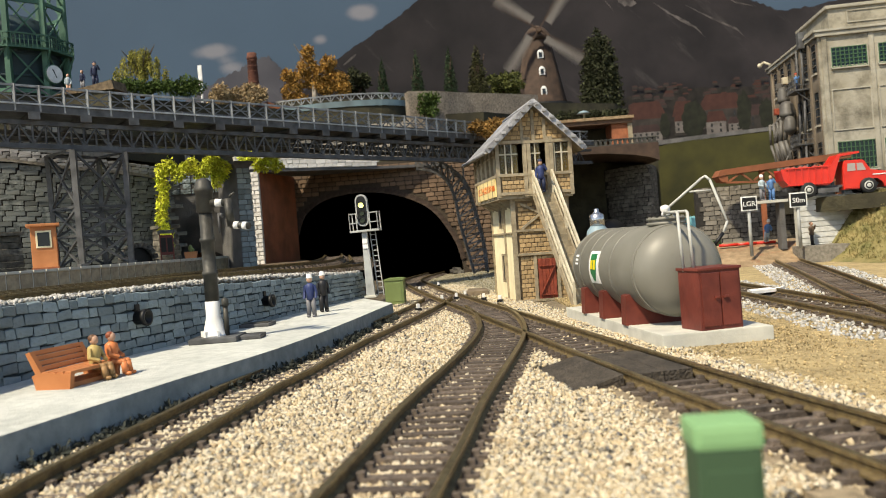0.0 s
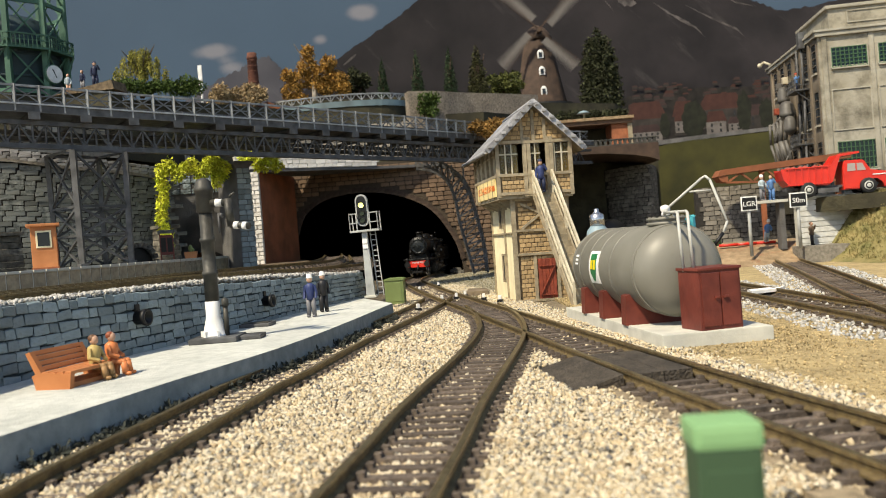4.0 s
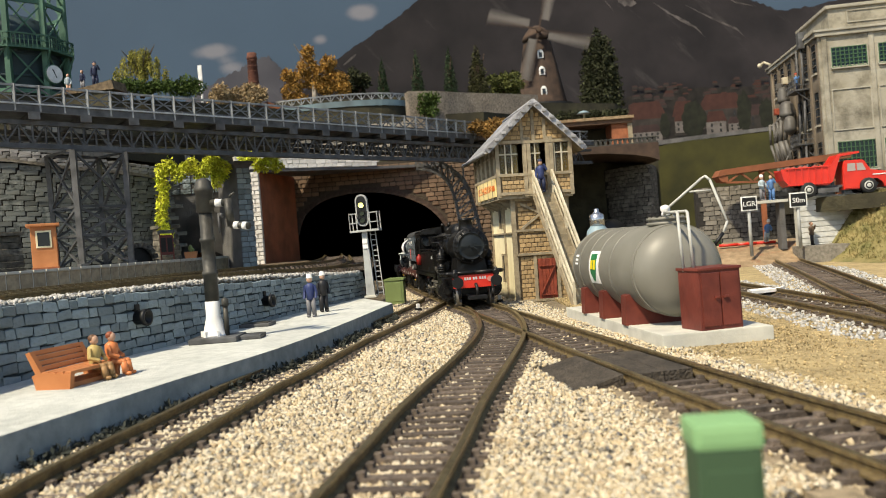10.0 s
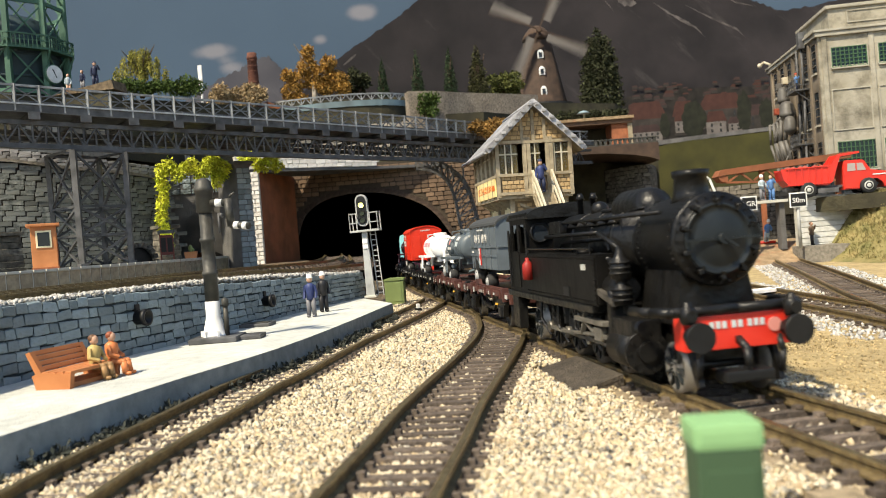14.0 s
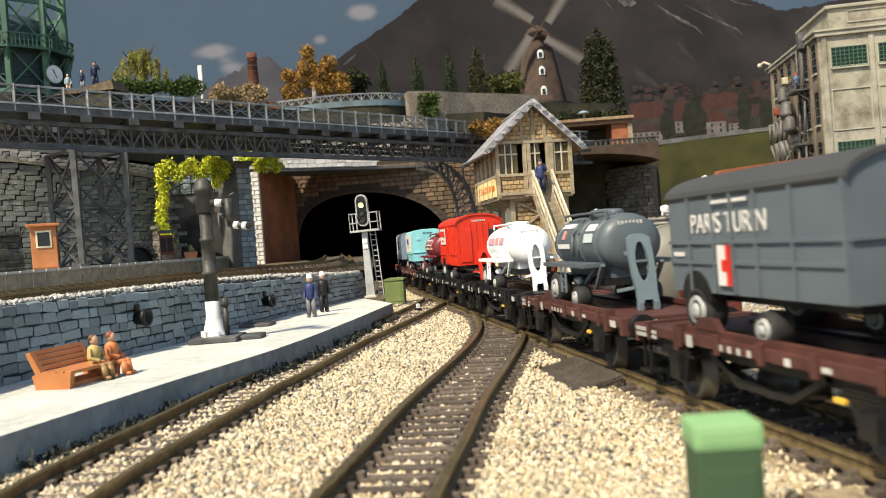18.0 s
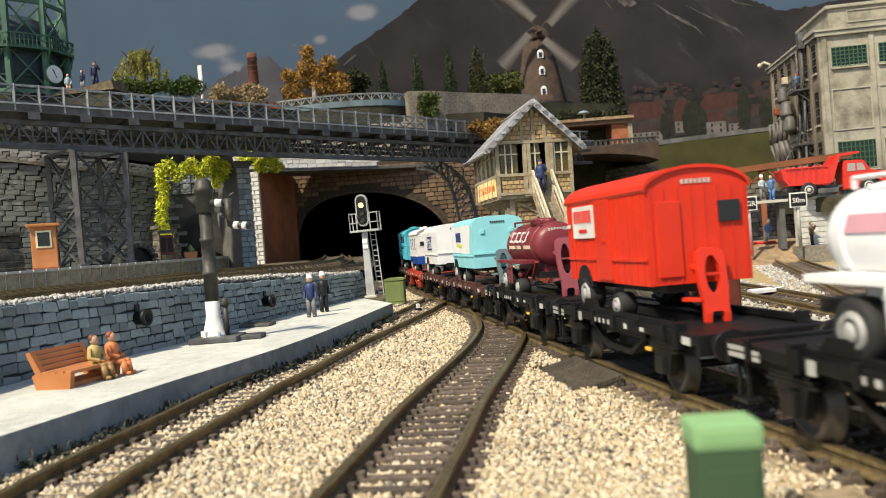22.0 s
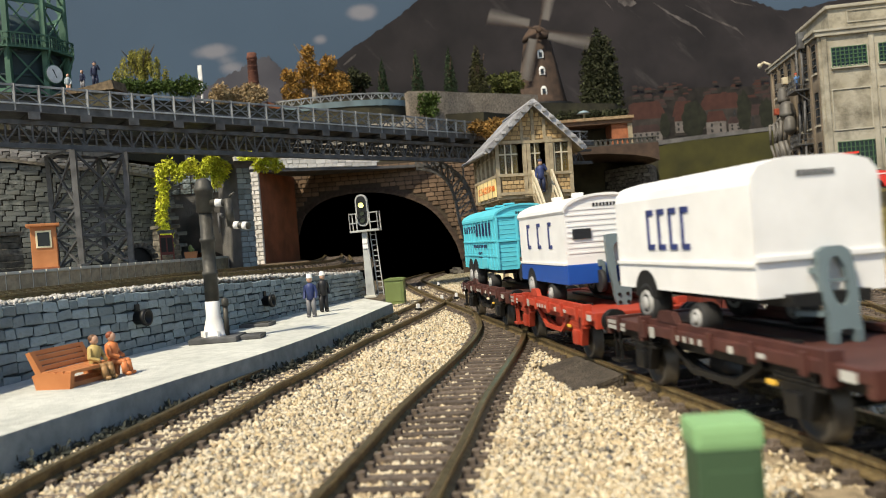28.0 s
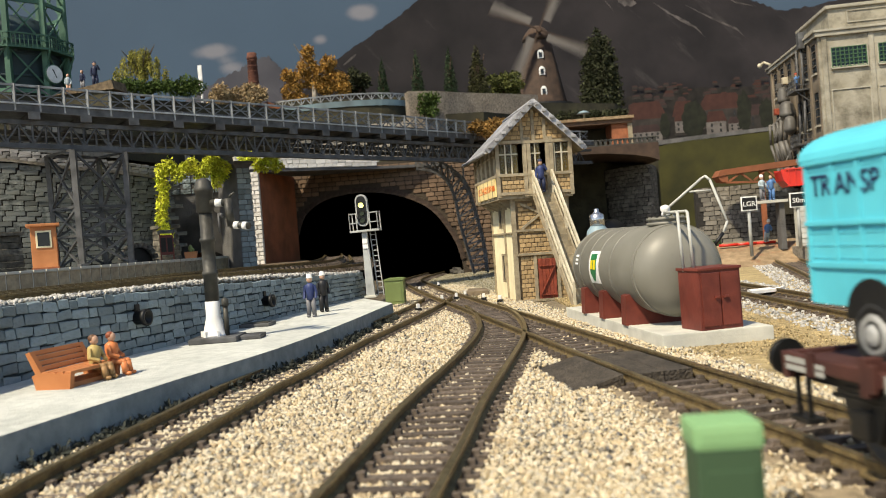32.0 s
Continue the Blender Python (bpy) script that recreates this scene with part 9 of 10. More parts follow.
            part("valve_knob", bm, "rodsteel" if k % 3 == 0 else "engineblack", t)
        bm = B()
        box(bm, -24, min(sg * 8, sg * 10.6), zc + 3.2, -14, max(sg * 8, sg * 10.6), zc + 6.8, 0.4)
        part("injector_box", bm, "engineblack", t)
        bm = B()
        prism(bm, [(30.4, 20.4), (40.5, 18.2), (40.5, 16.8), (30.4, 19.0)], min(sg * 10.4, sg * 15.6), max(sg * 10.4, sg * 15.6), "Y")
        part("ramp_plate", bm, "wheeldark", t, "worn grey sloping plate")
        bm = B()
        box(bm, 36, min(sg * 12.4, sg * 15.4), 9, 38.5, max(sg * 12.4, sg * 15.4), 17.4, 0.5)
        cyl(bm, (37.4, sg * 14, 16), (37.4, sg * 14, 20.4), 1.5, seg=12)
        part("lubricator", bm, "engineblack", t)
        for k, (xa, za) in enumerate(((-30, 12.6), (-12, 12.2), (4, 12.8), (18, 12.2))):
            bm = B()
            tube(bm, [(xa, sg * 13, 14.4), (xa, sg * 13.4, za - 4), (xa + 3, sg * 11.5, za - 9)], 0.45, 6)
            part("sand_pipe", bm, "engineblack", t)
        for x in (-23, -5, 13, 31):
            bm = B()
            beam(bm, (x + 8.4, sg * 11.6, 13), (x + 8.6, sg * 11.6, 3), 1.0, 0.8)
            box(bm, x + 7.4, min(sg * 10.4, sg * 12.2), 3, x + 8.8, max(sg * 10.4, sg * 12.2), 8, 0.2)
            part("brake_hanger", bm, "engineblack", t)
        bm = B()
        cyl(bm, (8, sg * 12, zc + 3.6 - 20), (20, sg * 12, zc + 3.6 - 20), 1.6, seg=14)
        part("air_reservoir", bm, "engineblack", t)
        bm = B()
        lathe(bm, [(2.4, 28.2), (2.4, 29), (1.8, 29.6), (0.3, 29.8)], (14, sg * 12.6, 0), "Z", 14)
        beam(bm, (12, sg * 12.6, 29.8), (16, sg * 12.6, 29.8), 0.5)
        part("filler_cap", bm, "enginetank", t)
        bm = B()
        tube(bm, [(-34, sg * 15.0, 28.4), (-34, sg * 15.2, 29.8), (26, sg * 15.2, 29.8), (26, sg * 15.0, 28.4)], 0.28, 6)
        part("tank_rail", bm, "engineblack", t)
        bm = B()
        tube(bm, [(24, sg * 12.2, 28.2), (31, sg * 12.2, 27), (35, sg * 12, 24), (40, sg * 13, 29)], 0.6, 8)
        part("feed_pipe", bm, "engineblack", t)
        bm = B()
        lathe(bm, [(2.6, 30), (3.2, 30.6), (3.2, 39), (2.6, 39.6)], (0, sg * 11.2, 20.4), "X", 16)
        part("pump_bottle", bm, "engineblack", t)
        # cylinder, rods, steps
        bm = B()
        cyl(bm, (37, sg * 12.4, 7.6), (50, sg * 12.4, 7.6), 4.3, seg=26)
        cyl(bm, (50, sg * 12.4, 7.6), (51, sg * 12.4, 7.6), 4.7, seg=26)
        cyl(bm, (51, sg * 12.4, 7.6), (51.8, sg * 12.4, 7.6), 2.2, seg=16)
        for q in range(10):
            cyl(bm, (51, sg * 12.4 + 4 * math.cos(q * 0.628), 7.6 + 4 * math.sin(q * 0.628)), (51.5, sg * 12.4 + 4 * math.cos(q * 0.628), 7.6 + 4 * math.sin(q * 0.628)), 0.4, seg=6)
        box(bm, 38, min(sg * 8.5, sg * 15.2), 9.6, 50, max(sg * 8.5, sg * 15.2), 14.4, 0.5)
        cyl(bm, (36, sg * 13, 12.6), (52, sg * 13, 12.6), 1.7, seg=14)
        part("cylinder", bm, "engineblack", t)
        bm = B()
        beam(bm, (-24, sg * 12.4, 6.6), (33, sg * 12.4, 6.6), 1.6, 0.8)
        for x in (-23, -5, 13, 31):
            cyl(bm, (x, sg * 11.8, 6.6), (x, sg * 13.2, 6.6), 1.6, seg=12)
        part("coupling_rod", bm, "rodsteel", t)
        bm = B()
        beam(bm, (-5, sg * 13.6, 7), (27, sg * 13.6, 9), 1.4, 0.7)
        beam(bm, (22, sg * 13.4, 8.6), (38, sg * 13.4, 8.6), 1.1, 1.1)
        box(bm, 22, min(sg * 12.6, sg * 14.4), 7.4, 27, max(sg * 12.6, sg * 14.4), 10.6, 0.3)
        part("connecting_rod", bm, "rodsteel", t)
        bm = B()
        beam(bm, (10, sg * 14, 13), (22, sg * 14, 9), 1.0, 0.6)
        beam(bm, (12, sg * 14, 8), (16, sg * 14, 14), 1.2, 0.6)
        box(bm, 8, min(sg * 12.5, sg * 14.8), 11.2, 30, max(sg * 12.5, sg * 14.8), 12.4, 0.2)
        part("valve_gear", bm, "rodsteel", t)
        bm = B()
        box(bm, -60, min(sg * 12, sg * 15), 3.5, -52, max(sg * 12, sg * 15), 14, 0.3)
        part("cab_step", bm, "engineblack", t)
        # cab side with openings
        bm = B()
        loop = [(-58, 16), (-36, 16), (-36, 42), (-58, 42)]
        for a, b, c, d in ((-58, 16, -36, 28.4), (-58, 37.6, -36, 41), (-58, 28.4, -55.5, 37.6), (-49, 28.4, -46, 37.6), (-39, 28.4, -36, 37.6)):
            box(bm, a, min(sg * 14.0, sg * 14.7), b, c, max(sg * 14.0, sg * 14.7), d)
        part("cab_side", bm, "enginetank", t)
        bm = B()
        tube(bm, [(-58.6, sg * 15.2, 17), (-58.6, sg * 15.2, 36)], 0.35, 6)
        tube(bm, [(-35.4, sg * 15.2, 17), (-35.4, sg * 15.2, 36)], 0.35, 6)
        part("grab_rail", bm, "engineblack", t)
        bm = B()
        box(bm, -56, min(sg * 14.6, sg * 15.0), 17.5, -47, max(sg * 14.6, sg * 15.0), 29, 0.15)
        part("cab_door", bm, "enginetank", t)
        bm = B()
        lathe(bm, [(2.2, -36.1), (3.3, -36.0), (3.4, -35.2), (2.6, -35.0), (2.5, -35.6)], (0, sg * 10.4, 34.6), "X", 20)
        w = part("porthole", bm, "engineblack", t, "round cab window")
        bm = B()
        cyl(bm, (-36, sg * 10.4, 34.6), (-35.5, sg * 10.4, 34.6), 2.5, seg=18)
        part("pane", bm, "darkpane", w)
    bm = B()
    box(bm, -36.8, -14.0, 16, -36, 14.0, 41)
    part("cab_front", bm, "enginetank", t)
    bm = B()
    roof = [(14.9 * math.cos(math.pi * k / 14), 39.4 + 4.0 * math.sin(math.pi * k / 14) ** 0.8) for k in range(15)]
    prism(bm, roof + [(-14.3, 39.0), (14.3, 39.0)], -62, -33.5, "X")
    part("cab_roof", bm, "engineblack", t)
    bm = B()
    box(bm, -64, -14.5, 16, -58, 14.5, 35, 0.4)
    part("bunker", bm, "enginetank", t)
    bm = B()
    for k in range(30):
        r_ = random.Random(k + 50)
        ball(bm, (r_.uniform(-63, -59), r_.uniform(-13, 13), 35 + r_.uniform(-0.3, 0.8)), r_.uniform(1.0, 1.8), u=6, v=4)
    tagged(part("coal", bm, "coal", t), kind="stuff")
    buffers(t, -64, -1)
    wheelset(t, 59, 5.2, m_="wheelpale", spokes=9)
    for x in (31, 13, -5, -23):
        wheelset(t, x, 8.0, m_="wheeldark", spokes=12)
    wheelset(t, -46, 5.4, m_="wheelpale", spokes=9)
    VEHICLES.append((t, 58.0, 30.0))
    return t


def flat_wagon(k, m_, label):
    t = thing("flat_wagon", 0, 0, 0, 0, label, "wagon", "flat wagons of the train")
    bm = B()
    box(bm, -46, -12.5, 12.2, 46, 12.5, 13.2, 0.2)
    part("deck", bm, m_, t)
    rnd = random.Random(k + 90)
    for sg in (-1, 1):
        bm = B()
        box(bm, -46.5, min(sg * 12, sg * 13.6), 11.7, 46.5, max(sg * 12, sg * 13.6), 13.7, 0.3)
        sill = part("side_sill", bm, m_, t)
        for x in (-38, -24, -10, 4, 18, 32):
            bm = B()
            box(bm, x - 0.8, min(sg * 13.5, sg * 14.2), 11.0, x + 0.8, max(sg * 13.5, sg * 14.2), 14.6, 0.2)
            part("stanchion_pocket", bm, m_, sill)
        bm = B()
        prism(bm, [(-25, 13.6), (37, 13.6), (37, 14.3), (36, 14.9), (-24, 14.9), (-25, 14.3)], min(sg * 11.2, sg * 12.6), max(sg * 11.2, sg * 12.6), "Y")
        part("raised_rail", bm, m_, t)
        for x in (-25.5, 37.5):
            bm = B()
            box(bm, x - 0.9, min(sg * 11.6, sg * 14.2), 10.2, x + 0.9, max(sg * 11.6, sg * 14.2), 15.4, 0.3)
            part("stanchion", bm, m_, t)
        bm = B()
        prism(bm, [(-20, 14.8), (-11, 14.8), (-13, 17.0), (-18, 17.0)], min(sg * 11.4, sg * 12.8), max(sg * 11.4, sg * 12.8), "Y")
        part("wheel_chock", bm, m_, t)
        for x, z, w, h in ((-42.4, 12.9, 5.2, 0.8), (-42.4, 11.7, 5.2, 0.8), (-36.6, 12.6, 3.0, 0.7), (-36.6, 11.6, 3.0, 0.7), (-20.6, 12.4, 2.2, 2.2), (-9, 12.4, 1.0, 1.1), (-6, 12.4, 1.0, 1.1), (-3, 12.4, 1.0, 1.1), (0.2, 12.4, 1.0, 1.1), (11, 12.4, 1.5, 1.2), (20.5, 12.5, 2.2, 0.8), (41.8, 12.3, 3.4, 1.5)):
            bm = B()
            box(bm, x - w / 2, min(sg * 13.6, sg * 13.75), z - h / 2, x + w / 2, max(sg * 13.6, sg * 13.75), z + h / 2)
            part("lettering_bar", bm, "palepipe", sill, "small off-white lettering panel")
        bm = B()
        box(bm, -44, min(sg * 9.5, sg * 10.7), 9.4, 44, max(sg * 9.5, sg * 10.7), 12.2)
        part("solebar", bm, "black" if k != 7 else m_, t)
        for x in (-28, 28):
            bm = B()
            prism(bm, [(x - 5.5, 11.5), (x + 5.5, 11.5), (x + 2.8, 4), (x - 2.8, 4)], min(sg * 10.8, sg * 12.6), max(sg * 10.8, sg * 12.6), "Y")
            box(bm, x - 2, min(sg * 11, sg * 13.6), 4.2, x + 2, max(sg * 11, sg * 13.6), 8, 0.4)
            part("axle_box", bm, "black" if k != 7 else m_, t)
            bm = B()
            for i in range(3):
                box(bm, x - 7 + i, min(sg * 11.2, sg * 12.8), 8.8 + i * 0.7, x + 7 - i, max(sg * 11.2, sg * 12.8), 9.3 + i * 0.7)
            part("leaf_spring", bm, "black" if k != 7 else m_, t)
        bm = B()
        beam(bm, (-17, sg * 11, 10.5), (-8, sg * 11, 6), 1.1)
        beam(bm, (-8, sg * 11, 6), (8, sg * 11, 6), 1.1)
        beam(bm, (8, sg * 11, 6), (17, sg * 11, 10.5), 1.1)
        part("truss_rod", bm, "black" if k != 7 else m_, t)
        bm = B()
        tube(bm, [(-14, sg * 9, 7.5), (-2, sg * 9, 5), (14, sg * 9, 7.5)], 0.7, 6)
        cyl(bm, (-6, sg * 6, 7.4), (6, sg * 6, 7.4), 3.0, seg=14)
        part("brake_gear", bm, "black" if k != 7 else m_, t)
        bm = B()
        box(bm, 21, min(sg * 12.8, sg * 13.4), 8.2, 23.4, max(sg * 12.8, sg * 13.4), 9.0, 0.2)
        part("brake_lever", bm, "leveryellow", t, "yellow-tipped brake lever")
        bm = B()
        box(bm, -46, min(sg * 10, sg * 13), 3.4, -41, max(sg * 10, sg * 13), 4.2, 0.1)
        beam(bm, (-45, sg * 12, 4), (-45, sg * 12, 11.5), 0.6)
        beam(bm, (-42, sg * 12, 4), (-42, sg * 12, 11.5), 0.6)
        part("foot_step", bm, "black" if k != 7 else m_, t)
        bm = B()
        box(bm, -31, min(sg * 4.5, sg * 6.5), 13.2, 18, max(sg * 4.5, sg * 6.5), 13.9, 0.1)
        part("trailer_rail", bm, "black", t)
    for sg in (-1, 1):
        bm = B()
        box(bm, min(sg * 45, sg * 46.8), -13.4, 9.8, max(sg * 45, sg * 46.8), 13.4, 13.8, 0.3)
        hs = part("headstock", bm, m_, t)
        bm = B()
        box(bm, min(sg * 46.8, sg * 47.0), -8, 11.6, max(sg * 46.8, sg * 47.0), -5, 13.0)
        part("lettering_bar", bm, "offwhite", hs)
        buffers(t, sg * 46.5, sg, 12)
        bm = B()
        tube(bm, [(sg * 46, 0, 11), (sg * 49, 0, 9), (sg * 50.5, 0, 8)], 0.7, 6)
        part("coupling", bm, "black", t)
    wheelset(t, -28, 5.4)
    wheelset(t, 28, 5.4)
    VEHICLES.append((t, 177.5 + 101 * k, 28.0))
    return t


def lettering(parent, text, x, y, z, size, m_, sg=-1, squeeze=1.0):
    """Raised letters on the side seen from the platform (sg = -1), reading along the side."""
    cu = bpy.data.curves.new("lettering", "FONT")
    cu.body, cu.size, cu.extrude = text, size * 0.001, 0.00008
    me = bpy.data.meshes.new_from_object(bpy.data.objects.new("lettering", cu))
    me.materials.append(M[m_])
    ob = new("lettering", me)
    ob.parent = parent
    ob.matrix_basis = mm(x, y, z, 90, 0, 0) @ Matrix.Diagonal((squeeze, 1, 1, 1))
    return ob


def bars(parent, xs, y, z0, z1, w, m_, name="letter_bar"):
    """Plain upright bars in place of a firm's name."""
    for x in xs:
        bm = B()
        box(bm, x - w / 2, y - 0.12, z0, x + w / 2, y + 0.12, z1)
        part(name, bm, m_, parent)


def glyphs(parent, x0, y, z0, h, w, gap, shapes, m_):
    """Block marks drawn from strokes: each shape is a list of strokes in a unit cell."""
    for i, strokes in enumerate(shapes):
        bm = B()
        for (a, b, c, d) in strokes:
            box(bm, x0 + i * (w + gap) + a * w, y - 0.13, z0 + b * h, x0 + i * (w + gap) + c * w, y + 0.13, z0 + d * h)
        part("name_mark", bm, m_, parent)


def gooseneck(t, x, m_, tall=1.0, lean=0.26):
    """The sloping coupling frame with an oval eye at the trailer's front."""
    bm = B()
    n = 16
    outline_o = [(2.9, 31.4), (3.2, 28), (3.1, 22), (2.7, 18.5), (2.7, 14.2), (1.5, 14.2), (1.1, 15.8), (-1.1, 15.8), (-1.5, 14.2), (-2.7, 14.2), (-2.7, 18.5), (-3.1, 22), (-3.2, 28), (-2.9, 31.4), (-1.4, 32.4), (1.4, 32.4)]
    inner_o = [(1.75 * math.cos(a), 25.4 + 5.0 * math.sin(a)) for a in [math.radians(v) for v in (66, 30, 0, -34, -52, -66, -80, -100, -114, -128, -146, 180, 150, 114, 98, 82)]]

    def put(y, z, d):
        return (x + 0.3 + (33 - z) * lean * tall + d, y + 1.2, 14.2 + (z - 14.2) * tall)

    o0 = [bm.verts.new(put(a, b, 0)) for a, b in outline_o]
    i0 = [bm.verts.new(put(a, b, 0)) for a, b in inner_o]
    o1 = [bm.verts.new(put(a, b, 1.4)) for a, b in outline_o]
    i1 = [bm.verts.new(put(a, b, 1.4)) for a, b in inner_o]
    for k in range(n):
        j = (k + 1) % n
        bm.faces.new((o0[k], o0[j], i0[j], i0[k]))
        bm.faces.new((o1[k], o1[j], i1[j], i1[k]))
        bm.faces.new((o0[k], o0[j], o1[j], o1[k]))
        bm.faces.new((i0[k], i0[j], i1[j], i1[k]))
    g = part("gooseneck", bm, m_, t)
    for z in (20, 25.5):
        bm = B()
        beam(bm, put(-1.8, z, 0.8), put(1.8, z, 0.8), 0.6)
        part("cross_bar", bm, m_, g)
    for y in (-1.6, 1.6):
        bm = B()
        q = put(y * 1.3, 14.4, 0.6)
        box(bm, q[0] - 0.8, q[1] - 0.7, 13.2, q[0] + 0.8, q[1] + 0.7, 15.4, 0.2)
        part("claw", bm, m_, g)
        bm = B()
        beam(bm, (x - 1.0, y * 2.2 + 1.2, 14.2 + 14 * tall), put(y * 1.6, 27, 0.7), 0.9)
        part("hinge_arm", bm, m_, g)
        bm = B()
        beam(bm, (x - 2, y * 3.0 + 1.2, 18), put(y * 1.7, 19, 0.7), 0.9)
        part("brace", bm, m_, g)


def plate_gooseneck(t, x, m_):
    """A broad slotted coupling plate with a landing wheel on each side."""
    def put(y, z, d):
        return (x + 1.2 + (32.5 - z) * 0.10 + d, y * 0.8 + 2.2, z)

    rim = [(-4.4, 32.2), (-4.0, 32.8), (4.0, 32.8), (4.4, 32.2), (4.1, 24), (3.0, 17), (2.8, 12.4), (-2.8, 12.4), (-3.0, 17), (-4.1, 24)]
    slot = [(1.8 * math.cos(math.pi * i / 8), 28.6 + 1.9 * math.sin(math.pi * i / 8)) for i in range(9)] + [(1.5 * math.cos(math.pi * i / 8), 20.4 + 2.4 * math.sin(math.pi * i / 8)) for i in range(8, 17)]
    n = 40

    def ring(pts, d):
        c = Vector((0, 24.5))
        out = []
        for k in range(n):
            a = 2 * math.pi * k / n
            ray = Vector((math.cos(a), math.sin(a)))
            best = 0.0
            for p, q in zip(pts, pts[1:] + pts[:1]):
                p, q = Vector(p) - c, Vector(q) - c
                e = q - p
                den = ray.x * e.y - ray.y * e.x
                if abs(den) > 1e-9:
                    u, v = (p.x * e.y - p.y * e.x) / den, (p.x * ray.y - p.y * ray.x) / den
                    if u > 0 and -0.001 <= v <= 1.001:
                        best = max(best, u)
            out.append(bm.verts.new(put(ray.x * best, c.y + ray.y * best, d)))
        return out

    bm = B()
    o0, i0, o1, i1 = ring(rim, 0), ring(slot, 0), ring(rim, 1.6), ring(slot, 1.6)
    for k in range(n):
        j = (k + 1) % n
        for f in ((o0[k], o0[j], i0[j], i0[k]), (o1[k], o1[j], i1[j], i1[k]), (o0[k], o0[j], o1[j], o1[k]), (i0[k], i0[j], i1[j], i1[k])):
            bm.faces.new(f)
    g = part("gooseneck", bm, m_, t)
    bm = B()
    beam(bm, put(-1.7, 24.6, 0.8), put(1.7, 24.6, 0.8), 1.2)
    part("cross_bar", bm, m_, g)
    for y in (-1, 1):
        for z in (16.2, 14.0):
            bm = B()
            q = put(y * 1.5, z, 1.5)
            cyl(bm, q, (q[0] + 0.5, q[1], q[2]), 0.5, seg=8)
            part("bolt", bm, "black", g)
        bm = B()
        cyl(bm, (x + 0.9, 2.2 + y * 4.1, 20.0), (x + 0.9, 2.2 + y * 5.4, 20.0), 3.1, seg=20)
        part("landing_wheel", bm, "tyre", t)
        bm = B()
        beam(bm, (x - 0.5, 2.2 + y * 4.6, 25), (x + 1.2, 2.2 + y * 4.6, 25), 1.2, 1.8)
        beam(bm, (x + 1.2, 2.2 + y * 3.9, 25.4), (x + 1.2, 2.2 + y * 3.9, 20), 0.8)
        part("hinge_arm", bm, m_, g)


def trailer_wheels(t, xs_big, xs_small):
    for xs, r in ((xs_big, 4.7), (xs_small, 3.0)):
        for x in xs:
            for y in (-9.9, 9.9):
                w = part("wheel", TW[r][0], None, t, "", (x, y, 13.3 + r))
                part("hub", TW[r][1], None, w, "grey hub")
    bm = B()
    box(bm, -28, -7, 19.5, 20, 7, 21.5)
    part("trailer_frame", bm, "black", t)


TW = {r: (wheel_mesh(r, 4.2, "tyre"), wheel_mesh(r * 0.62, 4.9, "hubgrey")) for r in (4.7, 3.0)}


